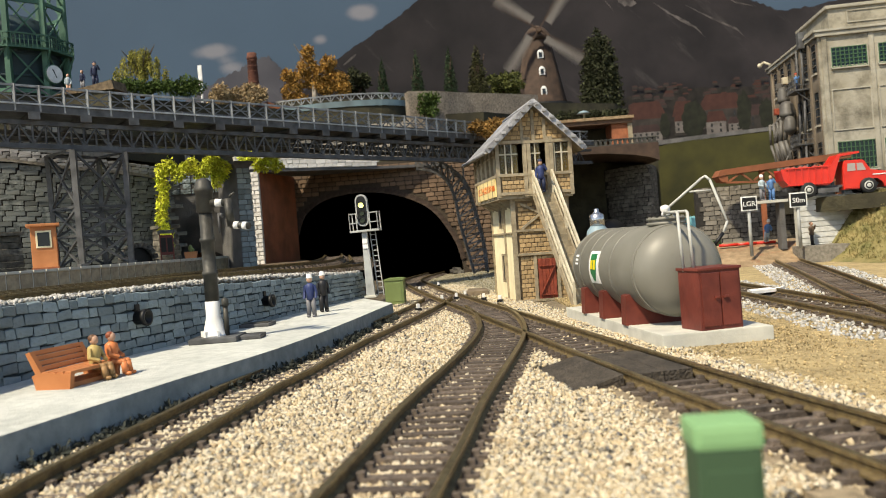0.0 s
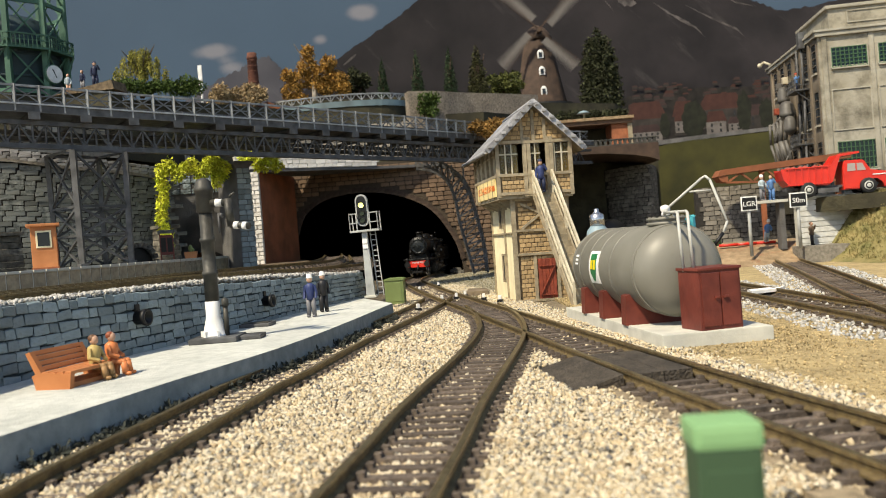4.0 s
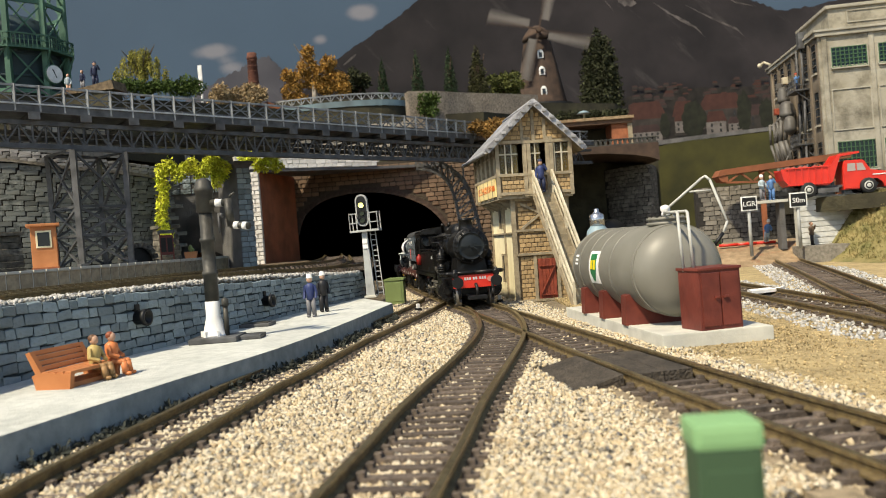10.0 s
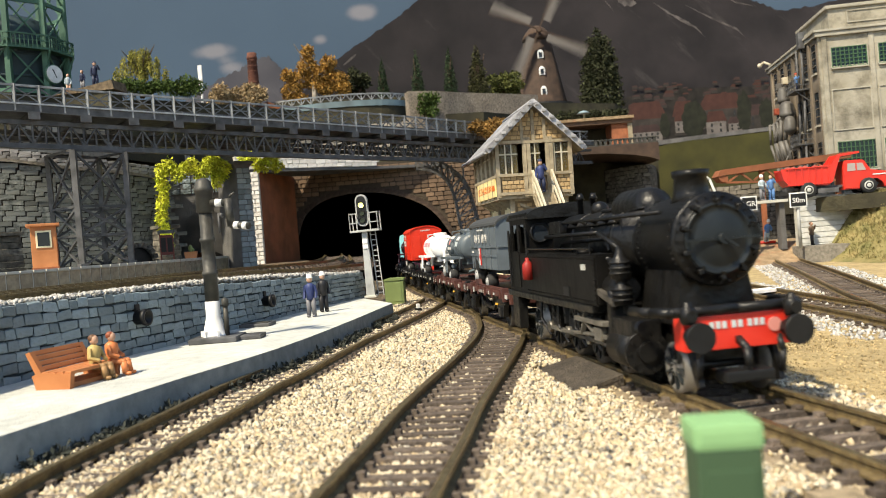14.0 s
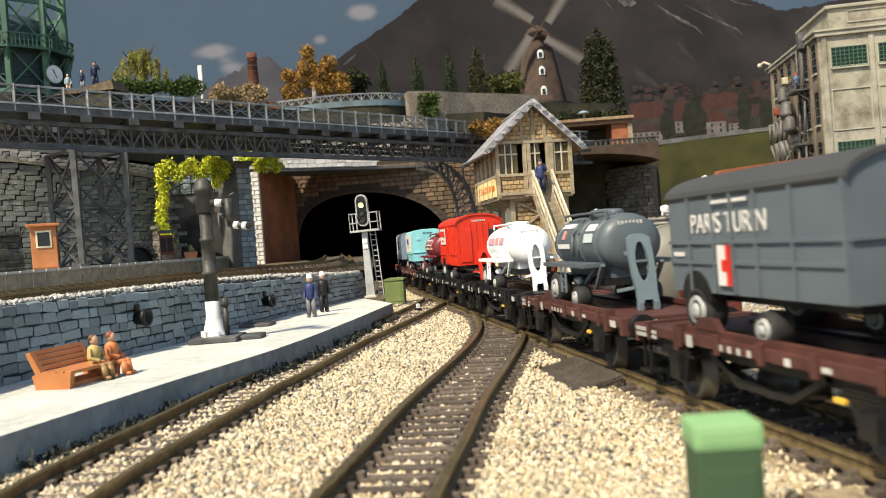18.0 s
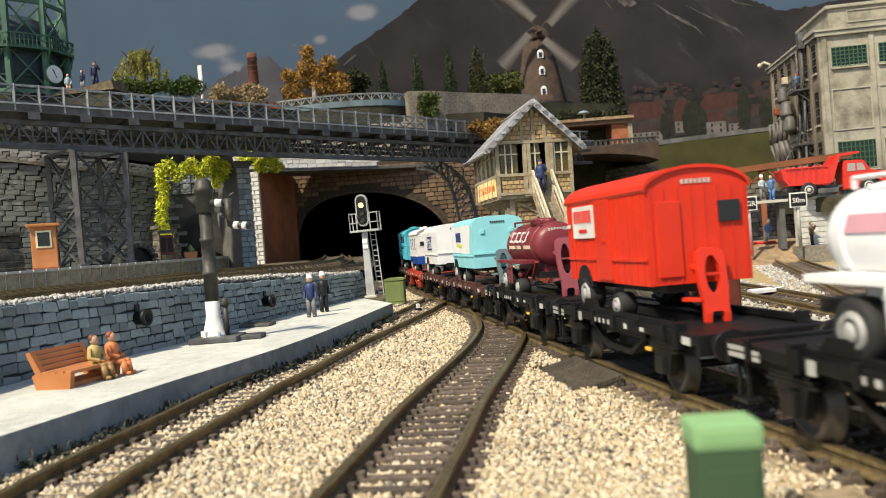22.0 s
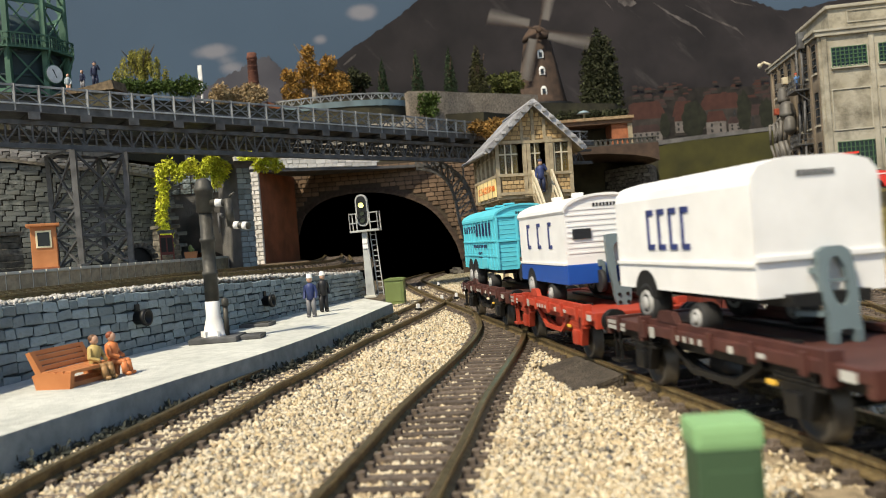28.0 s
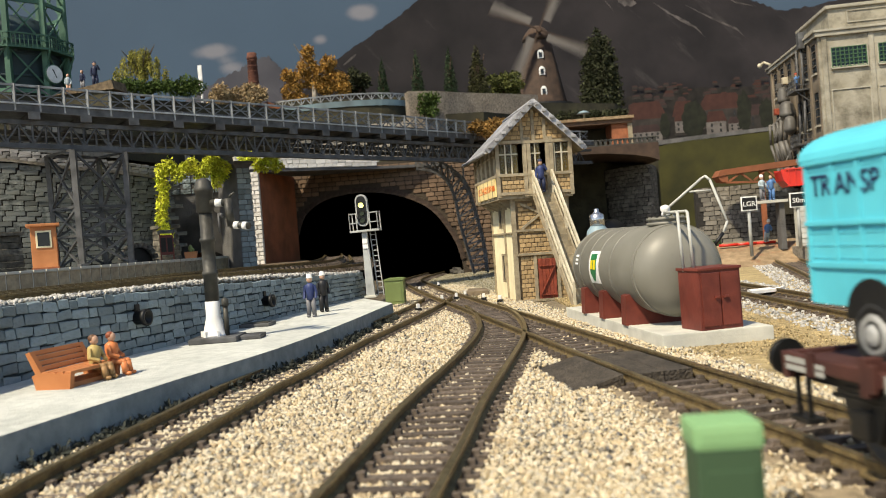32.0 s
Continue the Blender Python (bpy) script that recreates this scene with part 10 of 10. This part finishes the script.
def van_trailer(k, m_, roof_m, label, L=54, arched=True, lower=None, front=22.0, big=(-20,), small=(2,), drop=0.0, sink=0.0):
    """A box trailer on the flat wagon number k."""
    t = thing("van_trailer", 0, 0, 0, 0, label, "trailer", "road trailers on the train")
    x1, x0, W = front, front - L, 11.6
    z0, z1, zt = (21.4 - sink, 41.6 - drop, 46.0 - drop * 1.15) if arched else (21.0, 39.6, 43.8)
    sec = [(-W, z0), (W, z0), (W, z1)]
    if arched:
        sec += [(W * math.cos(math.pi * i / 14), z1 + (zt - z1) * math.sin(math.pi * i / 14)) for i in range(1, 14)]
    else:
        sec += [(W - 0.4, z1 + 1.6), (W - 1.6, z1 + 3), (W - 3.6, zt - 0.6), (W - 6.5, zt), (-W + 6.5, zt), (-W + 3.6, zt - 0.6), (-W + 1.6, z1 + 3), (-W + 0.4, z1 + 1.6)]
    sec += [(-W, z1)]
    bm = B()
    vs = prism(bm, sec, x0, x1, "X")
    if not arched:
        e = [ed for ed in bm.edges if abs(ed.verts[0].co.x - ed.verts[1].co.x) < 0.01 and ed.calc_face_angle(0) > 0.5]
        bmesh.ops.bevel(bm, geom=e, offset=1.6, segments=3, affect="EDGES")
    body = part("body", bm, m_, t)
    if arched:
        bm = B()
        arc = [(W + 0.5) * math.cos(math.pi * i / 14) for i in range(15)]
        top = [(a, z1 + 0.2 + (zt + 0.3 - z1) * math.sin(math.pi * i / 14)) for i, a in enumerate(arc)]
        low = [(a * 0.97, b - 0.7) for a, b in top][::-1]
        prism(bm, top + low, x0 - 0.6, x1 + 0.6, "X")
        part("roof", bm, roof_m, t)
    if lower:
        bm = B()
        box(bm, x0 - 0.2, -W - 0.2, z0 - 0.2, x1 + 0.2, W + 0.2, z0 + 5.4, 0.4)
        part("lower_band", bm, lower, t, "dark blue lower band")
    for sg in (-1, 1):
        bm = B()
        box(bm, x0, min(sg * (W - 0.1), sg * (W + 0.4)), z0 + 5.2, x1, max(sg * (W - 0.1), sg * (W + 0.4)), z0 + 5.9)
        part("belt_rail", bm, m_, body)
        for x, r in [(b, 5.6) for b in big]:
            bm = B()
            prism(bm, [(x + r * math.cos(math.pi * i / 12), z0 - 1.6 + r * math.sin(math.pi * i / 12)) for i in range(13)], min(sg * (W - 3), sg * (W + 0.25)), max(sg * (W - 3), sg * (W + 0.25)), "Y")
            part("wheel_arch", bm, "black", t)
    trailer_wheels(t, big, small)
    if k > 6:
        plate_gooseneck(t, x1, "gooseblue" if k == 7 else "goosebrown")
    else:
        gooseneck(t, x1, "redvan" if m_ == "redvan" else "gooseblue", 0.8, 0.16)
    bm = B()
    for i in range(7):
        box(bm, x1 + 0.02, -3.3 + i * 1.0, z1 + 0.9, x1 + 0.22, -2.7 + i * 1.0, z1 + 1.9)
    part("number_bars", bm, "palepipe" if m_ in ("redvan", "greyvan") else "darkplate", t)
    VEHICLES.append((t, 177.5 + 101 * k, 28.0))
    return t, body, x0, x1, W


def tanker_trailer(k, m_, label, front=17.5, L=40.0, goose=None):
    t = thing("tanker_trailer", 0, 0, 0, 0, label, "trailer", "road trailers on the train")
    x1, x0, R, zc = front, front - L, 7.4, 30.4
    bm = B()
    lathe(bm, [(0.3, x0 - 1.8), (4.6, x0 - 1.5), (7.2, x0 - 0.6), (R - 0.3, x0 + 0.6), (R, x0 + 1.6), (R, x1 - 1.6), (R - 0.3, x1 - 0.6), (7.2, x1 + 0.6), (4.6, x1 + 1.5), (0.3, x1 + 1.8)], (0, 0, 0), "X", 36)
    bmesh.ops.scale(bm, vec=(1, 1.14, 1), verts=bm.verts[:])
    bmesh.ops.translate(bm, vec=(0, 0, zc), verts=bm.verts[:])
    shell = part("tank", bm, m_, t)
    for x in (x0 + 3, (x0 + x1) / 2 + 4, x1 - 3):
        bm = B()
        lathe(bm, [(R, x - 0.6), (R + 0.3, x - 0.4), (R + 0.3, x + 0.4), (R, x + 0.6)], (0, 0, 0), "X", 36)
        bmesh.ops.scale(bm, vec=(1, 1.14, 1), verts=bm.verts[:])
        bmesh.ops.translate(bm, vec=(0, 0, zc), verts=bm.verts[:])
        part("band", bm, m_, shell)
    for x, r, h in ((x0 + 24, 4.6, 1.8), (x1 - 9, 2.2, 1.5)):
        bm = B()
        lathe(bm, [(r, zc + R - 1), (r, zc + R + h * 0.7), (r * 0.85, zc + R + h), (0.3, zc + R + h + 0.2)], (x, 0, 0), "Z", 20)
        part("filler_lid", bm, m_, t)
    bm = B()
    tube(bm, [(x0 + 2, -5, zc + R - 0.6), (x0 + 2, -5, zc + R + 1), (x1 - 2, -5, zc + R + 1), (x1 - 2, -5, zc + R - 0.6)], 0.4, 6)
    part("catwalk_rail", bm, m_, t)
    for sg in (-1, 1):
        bm = B()
        box(bm, x0 - 1, min(sg * 6, sg * 12.2), 24.4, x1 - 2, max(sg * 6, sg * 12.2), 25.6, 0.2)
        part("side_shelf", bm, m_, t)
        bm = B()
        for x in (x0 + 17, x0 + 21):
            beam(bm, (x, sg * 12, 24.5), (x + 1, sg * 12.4, 17.5), 0.6)
        for z in (19, 21, 23):
            beam(bm, (x0 + 17.5, sg * 12.2, z), (x0 + 21.6, sg * 12.2, z), 0.5)
        part("ladder", bm, m_, t)
        bm = B()
        beam(bm, (x0 + 22, sg * 8, 18), (x1 - 4, sg * 8, 24), 1.0)
        beam(bm, (x1 - 5, sg * 8, 19), (x1 + 1, sg * 8, 25), 1.0, 0.9)
        part("strut", bm, m_, t)
        bm = B()
        lathe(bm, [(0.4, x0 + 22), (1.3, x0 + 22.5), (1.3, x0 + 26), (0.4, x0 + 26.5)], (0, sg * 9, 20.5), "X", 12)
        part("air_bottle", bm, m_, t)
    bm = B()
    box(bm, x0 + 2, -4.5, 21, x1 - 1, 4.5, 25, 0.4)
    part("cradle", bm, m_, t)
    trailer_wheels(t, (x0 + 9,), (x0 + 28,))
    gooseneck(t, x1 + 1, goose or m_)
    bm = B()
    for i in range(7):
        box(bm, x1 + 0.6, -3.3 + i * 1.0, zc + 4.6, x1 + 1.35, -2.7 + i * 1.0, zc + 5.6)
    part("number_bars", bm, "palepipe", t)
    VEHICLES.append((t, 177.5 + 101 * k, 28.0))

    def on_side(xa, xb, a0, a1, mat_, lab=""):
        """A plate laid on the tank's flank between two heights given as angles above the middle."""
        bm = B()
        vs = []
        for xx, aa in ((xa, a0), (xb, a0), (xb, a1), (xa, a1)):
            ang = math.radians(180 - aa)
            vs.append([bm.verts.new((xx, (R + q) * 1.14 * math.cos(ang), zc + (R + q) * math.sin(ang))) for q in (0.25, -0.4)])
        bm.faces.new([v[0] for v in vs])
        for i in range(4):
            j = (i + 1) % 4
            bm.faces.new((vs[i][0], vs[j][0], vs[j][1], vs[i][1]))
        part("marking", bm, mat_, shell, lab)

    return t, x0, x1, on_side


ENGINE = engine()
for k, (m_, lab) in enumerate((("flatbrown", "brown flat wagon carrying a grey van trailer"), ("flatbrown", "brown flat wagon carrying a grey tanker"), ("flatblack", "black flat wagon carrying a white tanker"), ("flatblack", "black flat wagon carrying a red van trailer"), ("flatblack", "black flat wagon carrying a maroon tanker"), ("flatbrown", "brown flat wagon carrying a turquoise van trailer"), ("flatbrown", "brown flat wagon carrying a white van trailer"), ("flatorange", "bright orange-red flat wagon carrying a white and blue van"), ("flatbrown", "brown flat wagon carrying a turquoise slatted van"))):
    flat_wagon(k, m_, lab)

# 1: grey van with route lettering and a red and white cross
t, body, x0, x1, W = van_trailer(0, "greyvan", "vanroof", "grey planked van trailer with white lettering", front=24.5, drop=2.8)
for x in (x0 + 8, x0 + 17, x0 + 23.5, x0 + 31, x0 + 41, x1 - 0.8):
    bm = B()
    box(bm, x, -W - 0.5, 21.6, x + 0.7, -W + 0.1, 38.8)
    part("rib", bm, "greyvan", body)
bm = B()
box(bm, x0, -W - 0.45, 30.2, x1, -W + 0.1, 30.9)
part("rib", bm, "greyvan", body)
bm = B()
box(bm, x1 - 0.1, -W, 30.2, x1 + 0.5, W, 30.9)
part("rib", bm, "greyvan", body)
lettering(body, "PARIS TURIN", x0 + 9, -W - 0.14, 32.2, 5.0, "offwhite", squeeze=0.9)
for a, b, c, d, m_ in ((x0 + 19, 23, x0 + 22, 30, "offwhite"), (x0 + 22, 23, x0 + 23.2, 30, "red"), (x0 + 20.5, 25.5, x0 + 22.4, 27.5, "red")):
    bm = B()
    box(bm, a, -W - 0.62 - (0.1 if m_ == "red" else 0), b, c, -W - 0.4, d)
    part("cross_mark", bm, m_, body)
bars(body, [x0 + 18.5 + i * 1.2 for i in range(5)], -W - 0.55, 37.2, 37.8, 0.8, "offwhite")
bars(body, [x0 + 25.5 + i * 1.2 for i in range(4)], -W - 0.55, 37.2, 37.8, 0.8, "offwhite")
bars(body, [x0 + 2 + i * 1.1 for i in range(4)], -W - 0.2, 28, 28.8, 0.7, "offwhite")
# 2: grey tanker
t, x0, x1, on_side = tanker_trailer(1, "greytank", "grey tanker trailer with pale labels", front=20.5, goose="gooseblue")
on_side(x0 + 4, x0 + 15, 38, 50, "offwhite")
on_side(x0 + 4, x0 + 15, -8, 2, "offwhite")
on_side(x0 + 8, x0 + 10, 12, 32, "palered")
on_side(x1 - 12, x1 - 5, 28, 44, "offwhite")
on_side(x1 - 12, x1 - 5, 4, 22, "palegreyblue")
bm = B()
tube(bm, [(x0 + 18, -4.5, 37.2), (x0 + 19, -8.6, 33), (x0 + 19, -8.9, 27)], 0.4, 8)
tube(bm, [(x0 + 24, -4.5, 37.2), (x0 + 24, -8.6, 33), (x0 + 24, -8.9, 27)], 0.4, 8)
part("hose", bm, "greytank", t)
# 3: white tanker with red-violet marks
t, x0, x1, on_side = tanker_trailer(2, "whitevan", "white tanker trailer with dull red markings", goose="whitevan")
on_side(x0 + 4, x0 + 15, 6, 26, "dullred")
on_side(x0 + 17, x0 + 23, 6, 26, "palered")
on_side(x1 - 16, x1 - 8, 6, 26, "dullred")
# 4: red van with a white name panel
t, body, x0, x1, W = van_trailer(3, "redvan", "redvan", "bright red van trailer with a white side panel")
bm = B()
box(bm, x0 + 6, -W - 0.5, 32.2, x0 + 22, -W + 0.1, 40.4, 0.1)
panel = part("name_panel", bm, "offwhite", t, "white panel with red marks")
bars(panel, [x0 + 8 + i * 1.75 for i in range(8)], -W - 0.6, 36.2, 39.2, 0.9, "red")
bars(panel, [x0 + 11.5 + i * 1.1 for i in range(6)], -W - 0.6, 33.6, 34.5, 0.6, "red")
for i in range(14):
    bm = B()
    box(bm, x0 + 1 + i * 3.9, -W - 0.18, 21.6, x0 + 1.25 + i * 3.9, -W + 0.1, 41.6)
    part("plank_joint", bm, "redvan", body)
for i in range(8):
    bm = B()
    box(bm, x1 - 0.1, -W + 1 + i * 3, 21.6, x1 + 0.22, -W + 1.4 + i * 3, 42)
    part("plank_joint", bm, "redvan", body)
bm = B()
box(bm, x0 + 23, -W - 0.5, 22, x0 + 33, -W + 0.1, 41.2, 0.2)
door = part("sliding_door", bm, "redvan", t)
bm = B()
box(bm, x0 + 28, -W - 0.9, 31, x0 + 30, -W - 0.4, 32, 0.1)
part("handle", bm, "redvan", door)
bm = B()
box(bm, x1 - 0.1, -9.5, 23, x1 + 0.5, -4, 39, 0.2)
part("end_door", bm, "redvan", t)
bm = B()
box(bm, x1 - 0.1, 4.5, 34, x1 + 0.6, 9.5, 38.5, 0.1)
part("end_plate", bm, "darkplate", t, "black plate with illegible lines")
bars(body, [x0 + 1.2 + i * 0.9 for i in range(3)], -W - 0.3, 35, 36, 0.6, "offwhite")
# 5: maroon tanker with white marks
t, x0, x1, on_side = tanker_trailer(4, "maroon", "maroon tanker trailer with large pale marks", goose="maroonlight")
for i in range(4):
    xa = x0 + 6 + i * 7.2
    on_side(xa, xa + 1.3, 10, 40, "offwhite")
    if i < 3:
        on_side(xa, xa + 4.2, 34, 40, "offwhite")
        on_side(xa, xa + 4.2, 10, 16, "offwhite")
        on_side(xa + 5.2, xa + 6.2, 8, 13, "offwhite")
for a, b in ((5, 14), (17, 23), (27, 37)):
    on_side(x0 + a, x0 + b, -8, 1, "cream2")
on_side(x0 + 1.5, x0 + 5, 26, 42, "palered")
# 6: turquoise van with a white rear part
t, body, x0, x1, W = van_trailer(5, "turquoise", "turquoise", "turquoise van trailer with a white side", arched=False, front=26)
bm = B()
prism(bm, [(x0 + 1.5, 28), (x1 - 9, 27.4), (x1 - 4, 40.5), (x0 + 1.5, 40.5)], -W - 0.14, -W + 0.1, "Y")
wp = part("white_panel", bm, "whitevan", t, "white painted side panel")
bars(wp, [x0 + 13 + i * 2.3 for i in range(6)], -W - 0.2, 33, 37.4, 1.3, "markblue")
bm = B()
prism(bm, [(x0 + 13, 31), (x0 + 28, 30), (x0 + 28.5, 31.6), (x0 + 13, 32.4)], -W - 0.24, -W - 0.1, "Y")
part("stripe", bm, "limestripe", wp)
for y in (-7, 6):
    bm = B()
    box(bm, x1 - 0.1, y - 1, 36, x1 + 0.5, y + 1, 38, 0.3)
    part("end_lamp", bm, "turquoise", t)
bm = B()
box(bm, x1 - 0.1, -W, 27, x1 + 0.6, W, 27.8)
part("belt_rail", bm, "turquoise", body)
# 7: plain white van with dark blue name marks
t, body, x0, x1, W = van_trailer(6, "whitevan", "whitevan", "plain white van trailer with dark blue marks", L=58, arched=False, front=17.5, big=(-26,), small=(-4,))
glyphs(body, x0 + 17, -W - 0.12, 29.2, 8.2, 3.2, 2.0, [[(0, 0, .3, 1), (0, .86, 1, 1), (0, 0, 1, .14)]] * 4, "markblue")
bm = B()
box(bm, x1 - 0.1, -W, 27, x1 + 0.6, W, 27.8)
part("belt_rail", bm, "whitevan", body)
# 8: white van with a blue lower band
t, body, x0, x1, W = van_trailer(7, "whitevan", "whitevan", "white van trailer with a deep blue lower band", arched=True, lower="bandblue", L=53, front=20, drop=1.8, sink=1.8)
glyphs(body, x0 + 10.5, -W - 0.12, 29.6, 7.8, 3.4, 9.2, [[(0, 0, .3, 1), (0, .86, 1, 1), (0, 0, 1, .14)]] * 3, "markblue")
for i in range(9):
    bm = B()
    box(bm, x1 - 0.1, -W + 0.6, 28 + i * 1.5, x1 + 0.16, W - 0.6, 28.4 + i * 1.5)
    part("slat", bm, "whitevan", body)
bm = B()
box(bm, x1 - 0.1, -9.6, 32.0, x1 + 0.6, -4.4, 34.8, 0.1)
part("end_plate", bm, "darkplate", t, "black plate with illegible lines")
for x in (x0 + 22, x0 + 43):
    bm = B()
    box(bm, x - 1.5, -5.6, 41.5, x + 1.5, -2.8, 45.2, 0.3)
    part("roof_vent", bm, "whitevan", t)
# 9: turquoise slatted van
t, body, x0, x1, W = van_trailer(8, "turquoise2", "turquoise2", "turquoise slatted van trailer with dark lettering", L=69, front=29, big=(-26, -15), small=(14,))
side_ribs = [x0 + 0.2, x0 + 6.6, x0 + 12.35, x0 + 18.1, x0 + 23.85, x0 + 30.4, x0 + 37.0, x0 + 43.6, x0 + 50.2, x0 + 56.8, x0 + 62.6, x1 - 1.2]
for i in range(11):
    if not 5 < i < 10:
        bm = B()
        box(bm, x0 + (31 if i < 3 else 0.5), -W - 0.1, 22.6 + i * 1.75, x1 - 0.5, -W + 0.1, 22.85 + i * 1.75)
        part("slat", bm, "turquoise2", body)
for a, b in zip(side_ribs[8:], side_ribs[9:]):
    for i in range(6, 10):
        bm = B()
        box(bm, a + 0.9, -W - 0.1, 22.6 + i * 1.75, b - 0.1, -W + 0.1, 22.85 + i * 1.75)
        part("slat", bm, "turquoise2", body)
for x in side_ribs:
    bm = B()
    box(bm, x, -W - 0.28, 26.4 if x0 + 1 < x < x0 + 31 else 21.6, x + 0.7, -W + 0.1, 41.6, 0.08)
    part("rib", bm, "turquoise2", body)
for z in (32.4, 41.0):
    bm = B()
    box(bm, x0, -W - 0.5, z, x1, -W + 0.1, z + 0.7, 0.1)
    part("rib", bm, "turquoise2", body)
# end wall: three slatted panels between battens, a middle rail and corner posts
end_ribs = [-W, -3.6, 4.0, W - 0.9]
for y in end_ribs:
    bm = B()
    box(bm, x1 - 0.1, y, 21.6, x1 + 0.55, y + 0.9, 42.2, 0.1)
    part("rib", bm, "turquoise2", body)
for z in (32.2, 41.6):
    bm = B()
    box(bm, x1 - 0.1, -W, z, x1 + 0.6, W, z + 0.8, 0.1)
    part("rib", bm, "turquoise2", body)
for a, b in zip(end_ribs, end_ribs[1:]):
    for i in range(11):
        if i != 5:
            bm = B()
            box(bm, x1 - 0.1, a + 1.3, 22.9 + i * 1.75, x1 + 0.12, b - 0.4, 23.15 + i * 1.75)
            part("slat", bm, "turquoise2", body)
for k, pair in enumerate(("TR", "AN", "SP", "OR", "TS")):
    lettering(body, pair, x0 + 1.7 + k * 5.75, -W - 0.12, 36.6, 4.3, "markviolet", squeeze=0.94)
bars(body, [x0 + 33 + i * 6.5 for i in range(5)], -W - 0.34, 35.0, 40.2, 2.2, "markviolet")
bars(body, [x0 + 26 + i * 3.5 for i in range(8)], -W - 0.34, 30.2, 31.5, 1.5, "markviolet")
lettering(body, "NICE", x0 + 33.5, -W - 0.3, 26.0, 3.6, "markviolet")
bm = B()
box(bm, x0 + 42, -W - 0.7, 22, x0 + 52, -W + 0.1, 26, 0.3)
part("tool_locker", bm, "turquoise2", t)
for x in (x0 + 22, x0 + 40, x0 + 58):
    bm = B()
    box(bm, x - 1.3, -4.2, 45.2, x + 1.3, -1.6, 46.6, 0.1)
    vent = part("roof_vent", bm, "turquoise2", t)
    bm = B()
    box(bm, x - 2.0, -4.8, 46.6, x + 2.0, -1.0, 47.3, 0.2)
    part("lid", bm, "turquoise2", vent)


# ---- motion of the train and the mill ----
RUN = [(0, -923), (2, -777), (4, -631), (6, -485), (7, -412), (8, -339), (9, -267), (10, -196), (11, -121), (12, -46.5), (13, 14.5), (13.6, 51), (14, 77), (15, 134), (16.5, 206), (17, 231.5), (18, 290), (19, 350), (20, 410.5), (21, 470), (22, 530), (23, 587), (24, 640), (25, 686), (25.5, 710), (26.5, 774), (27.5, 841), (28, 879), (29, 957), (30, 1030), (31, 1098), (32, 1153)]
ZERO = TRAIN_WAY.near_y(250)


def run_at(t):
    ts = [a for a, b in RUN]
    i = min(max(1, int(np.searchsorted(ts, t))), len(RUN) - 1)

    def slope(j):
        a, b = max(0, j - 1), min(len(RUN) - 1, j + 1)
        return (RUN[b][1] - RUN[a][1]) / (RUN[b][0] - RUN[a][0])

    (t0, u0), (t1, u1) = RUN[i - 1], RUN[i]
    h = t1 - t0
    x = (t - t0) / h
    return (2 * x ** 3 - 3 * x * x + 1) * u0 + (x ** 3 - 2 * x * x + x) * h * slope(i - 1) + (3 * x * x - 2 * x ** 3) * u1 + (x ** 3 - x * x) * h * slope(i)


def rides(ob, back, half):
    """Key a vehicle whose middle runs `back` behind the engine's smokebox door; half: half its wheelbase."""
    keys = []
    for i in range(65):
        t = i * 0.5
        s = ZERO + run_at(t) - back
        a, b = TRAIN_WAY.at(s + half), TRAIN_WAY.at(s - half)
        c, d = (a + b) / 2, a - b
        keys.append((t, mm(c.x, c.y, 0, 0, 0, math.degrees(math.atan2(d.y, d.x)))))
    walk(ob, keys)


def motions():
    back_of = {}
    for ob, back, half in VEHICLES:
        rides(ob, back, half)
        back_of[ob] = back
    # axles roll only while they can be seen
    for ax, x, r in WHEELSETS:
        b = back_of[ax.parent] - x
        seen = [i * 0.1 for i in range(321) if -620 < run_at(i * 0.1) - b < 190]
        base = (ax.location.x * 1000, 0, r)
        rows, last = [], 0.0
        t0, t1 = (seen[0], seen[-1]) if seen else (0, 0)
        u0 = run_at(t0)
        if t0 > 0:
            rows.append((0, mm(*base)))
        for i in range(int(round((t1 - t0) / 0.1)) + 1):
            t = t0 + i * 0.1
            rows.append((t, mm(*base, 0, math.degrees((run_at(t) - u0) / r), 0)))
        if t1 < 32:
            rows.append((32, rows[-1][1]))
        walk(ax, rows)
    walk(SAILS, [(i * 0.1, mm(0, -37, 153, 0, 35 + 70 * i, 0)) for i in range(321)])


motions()
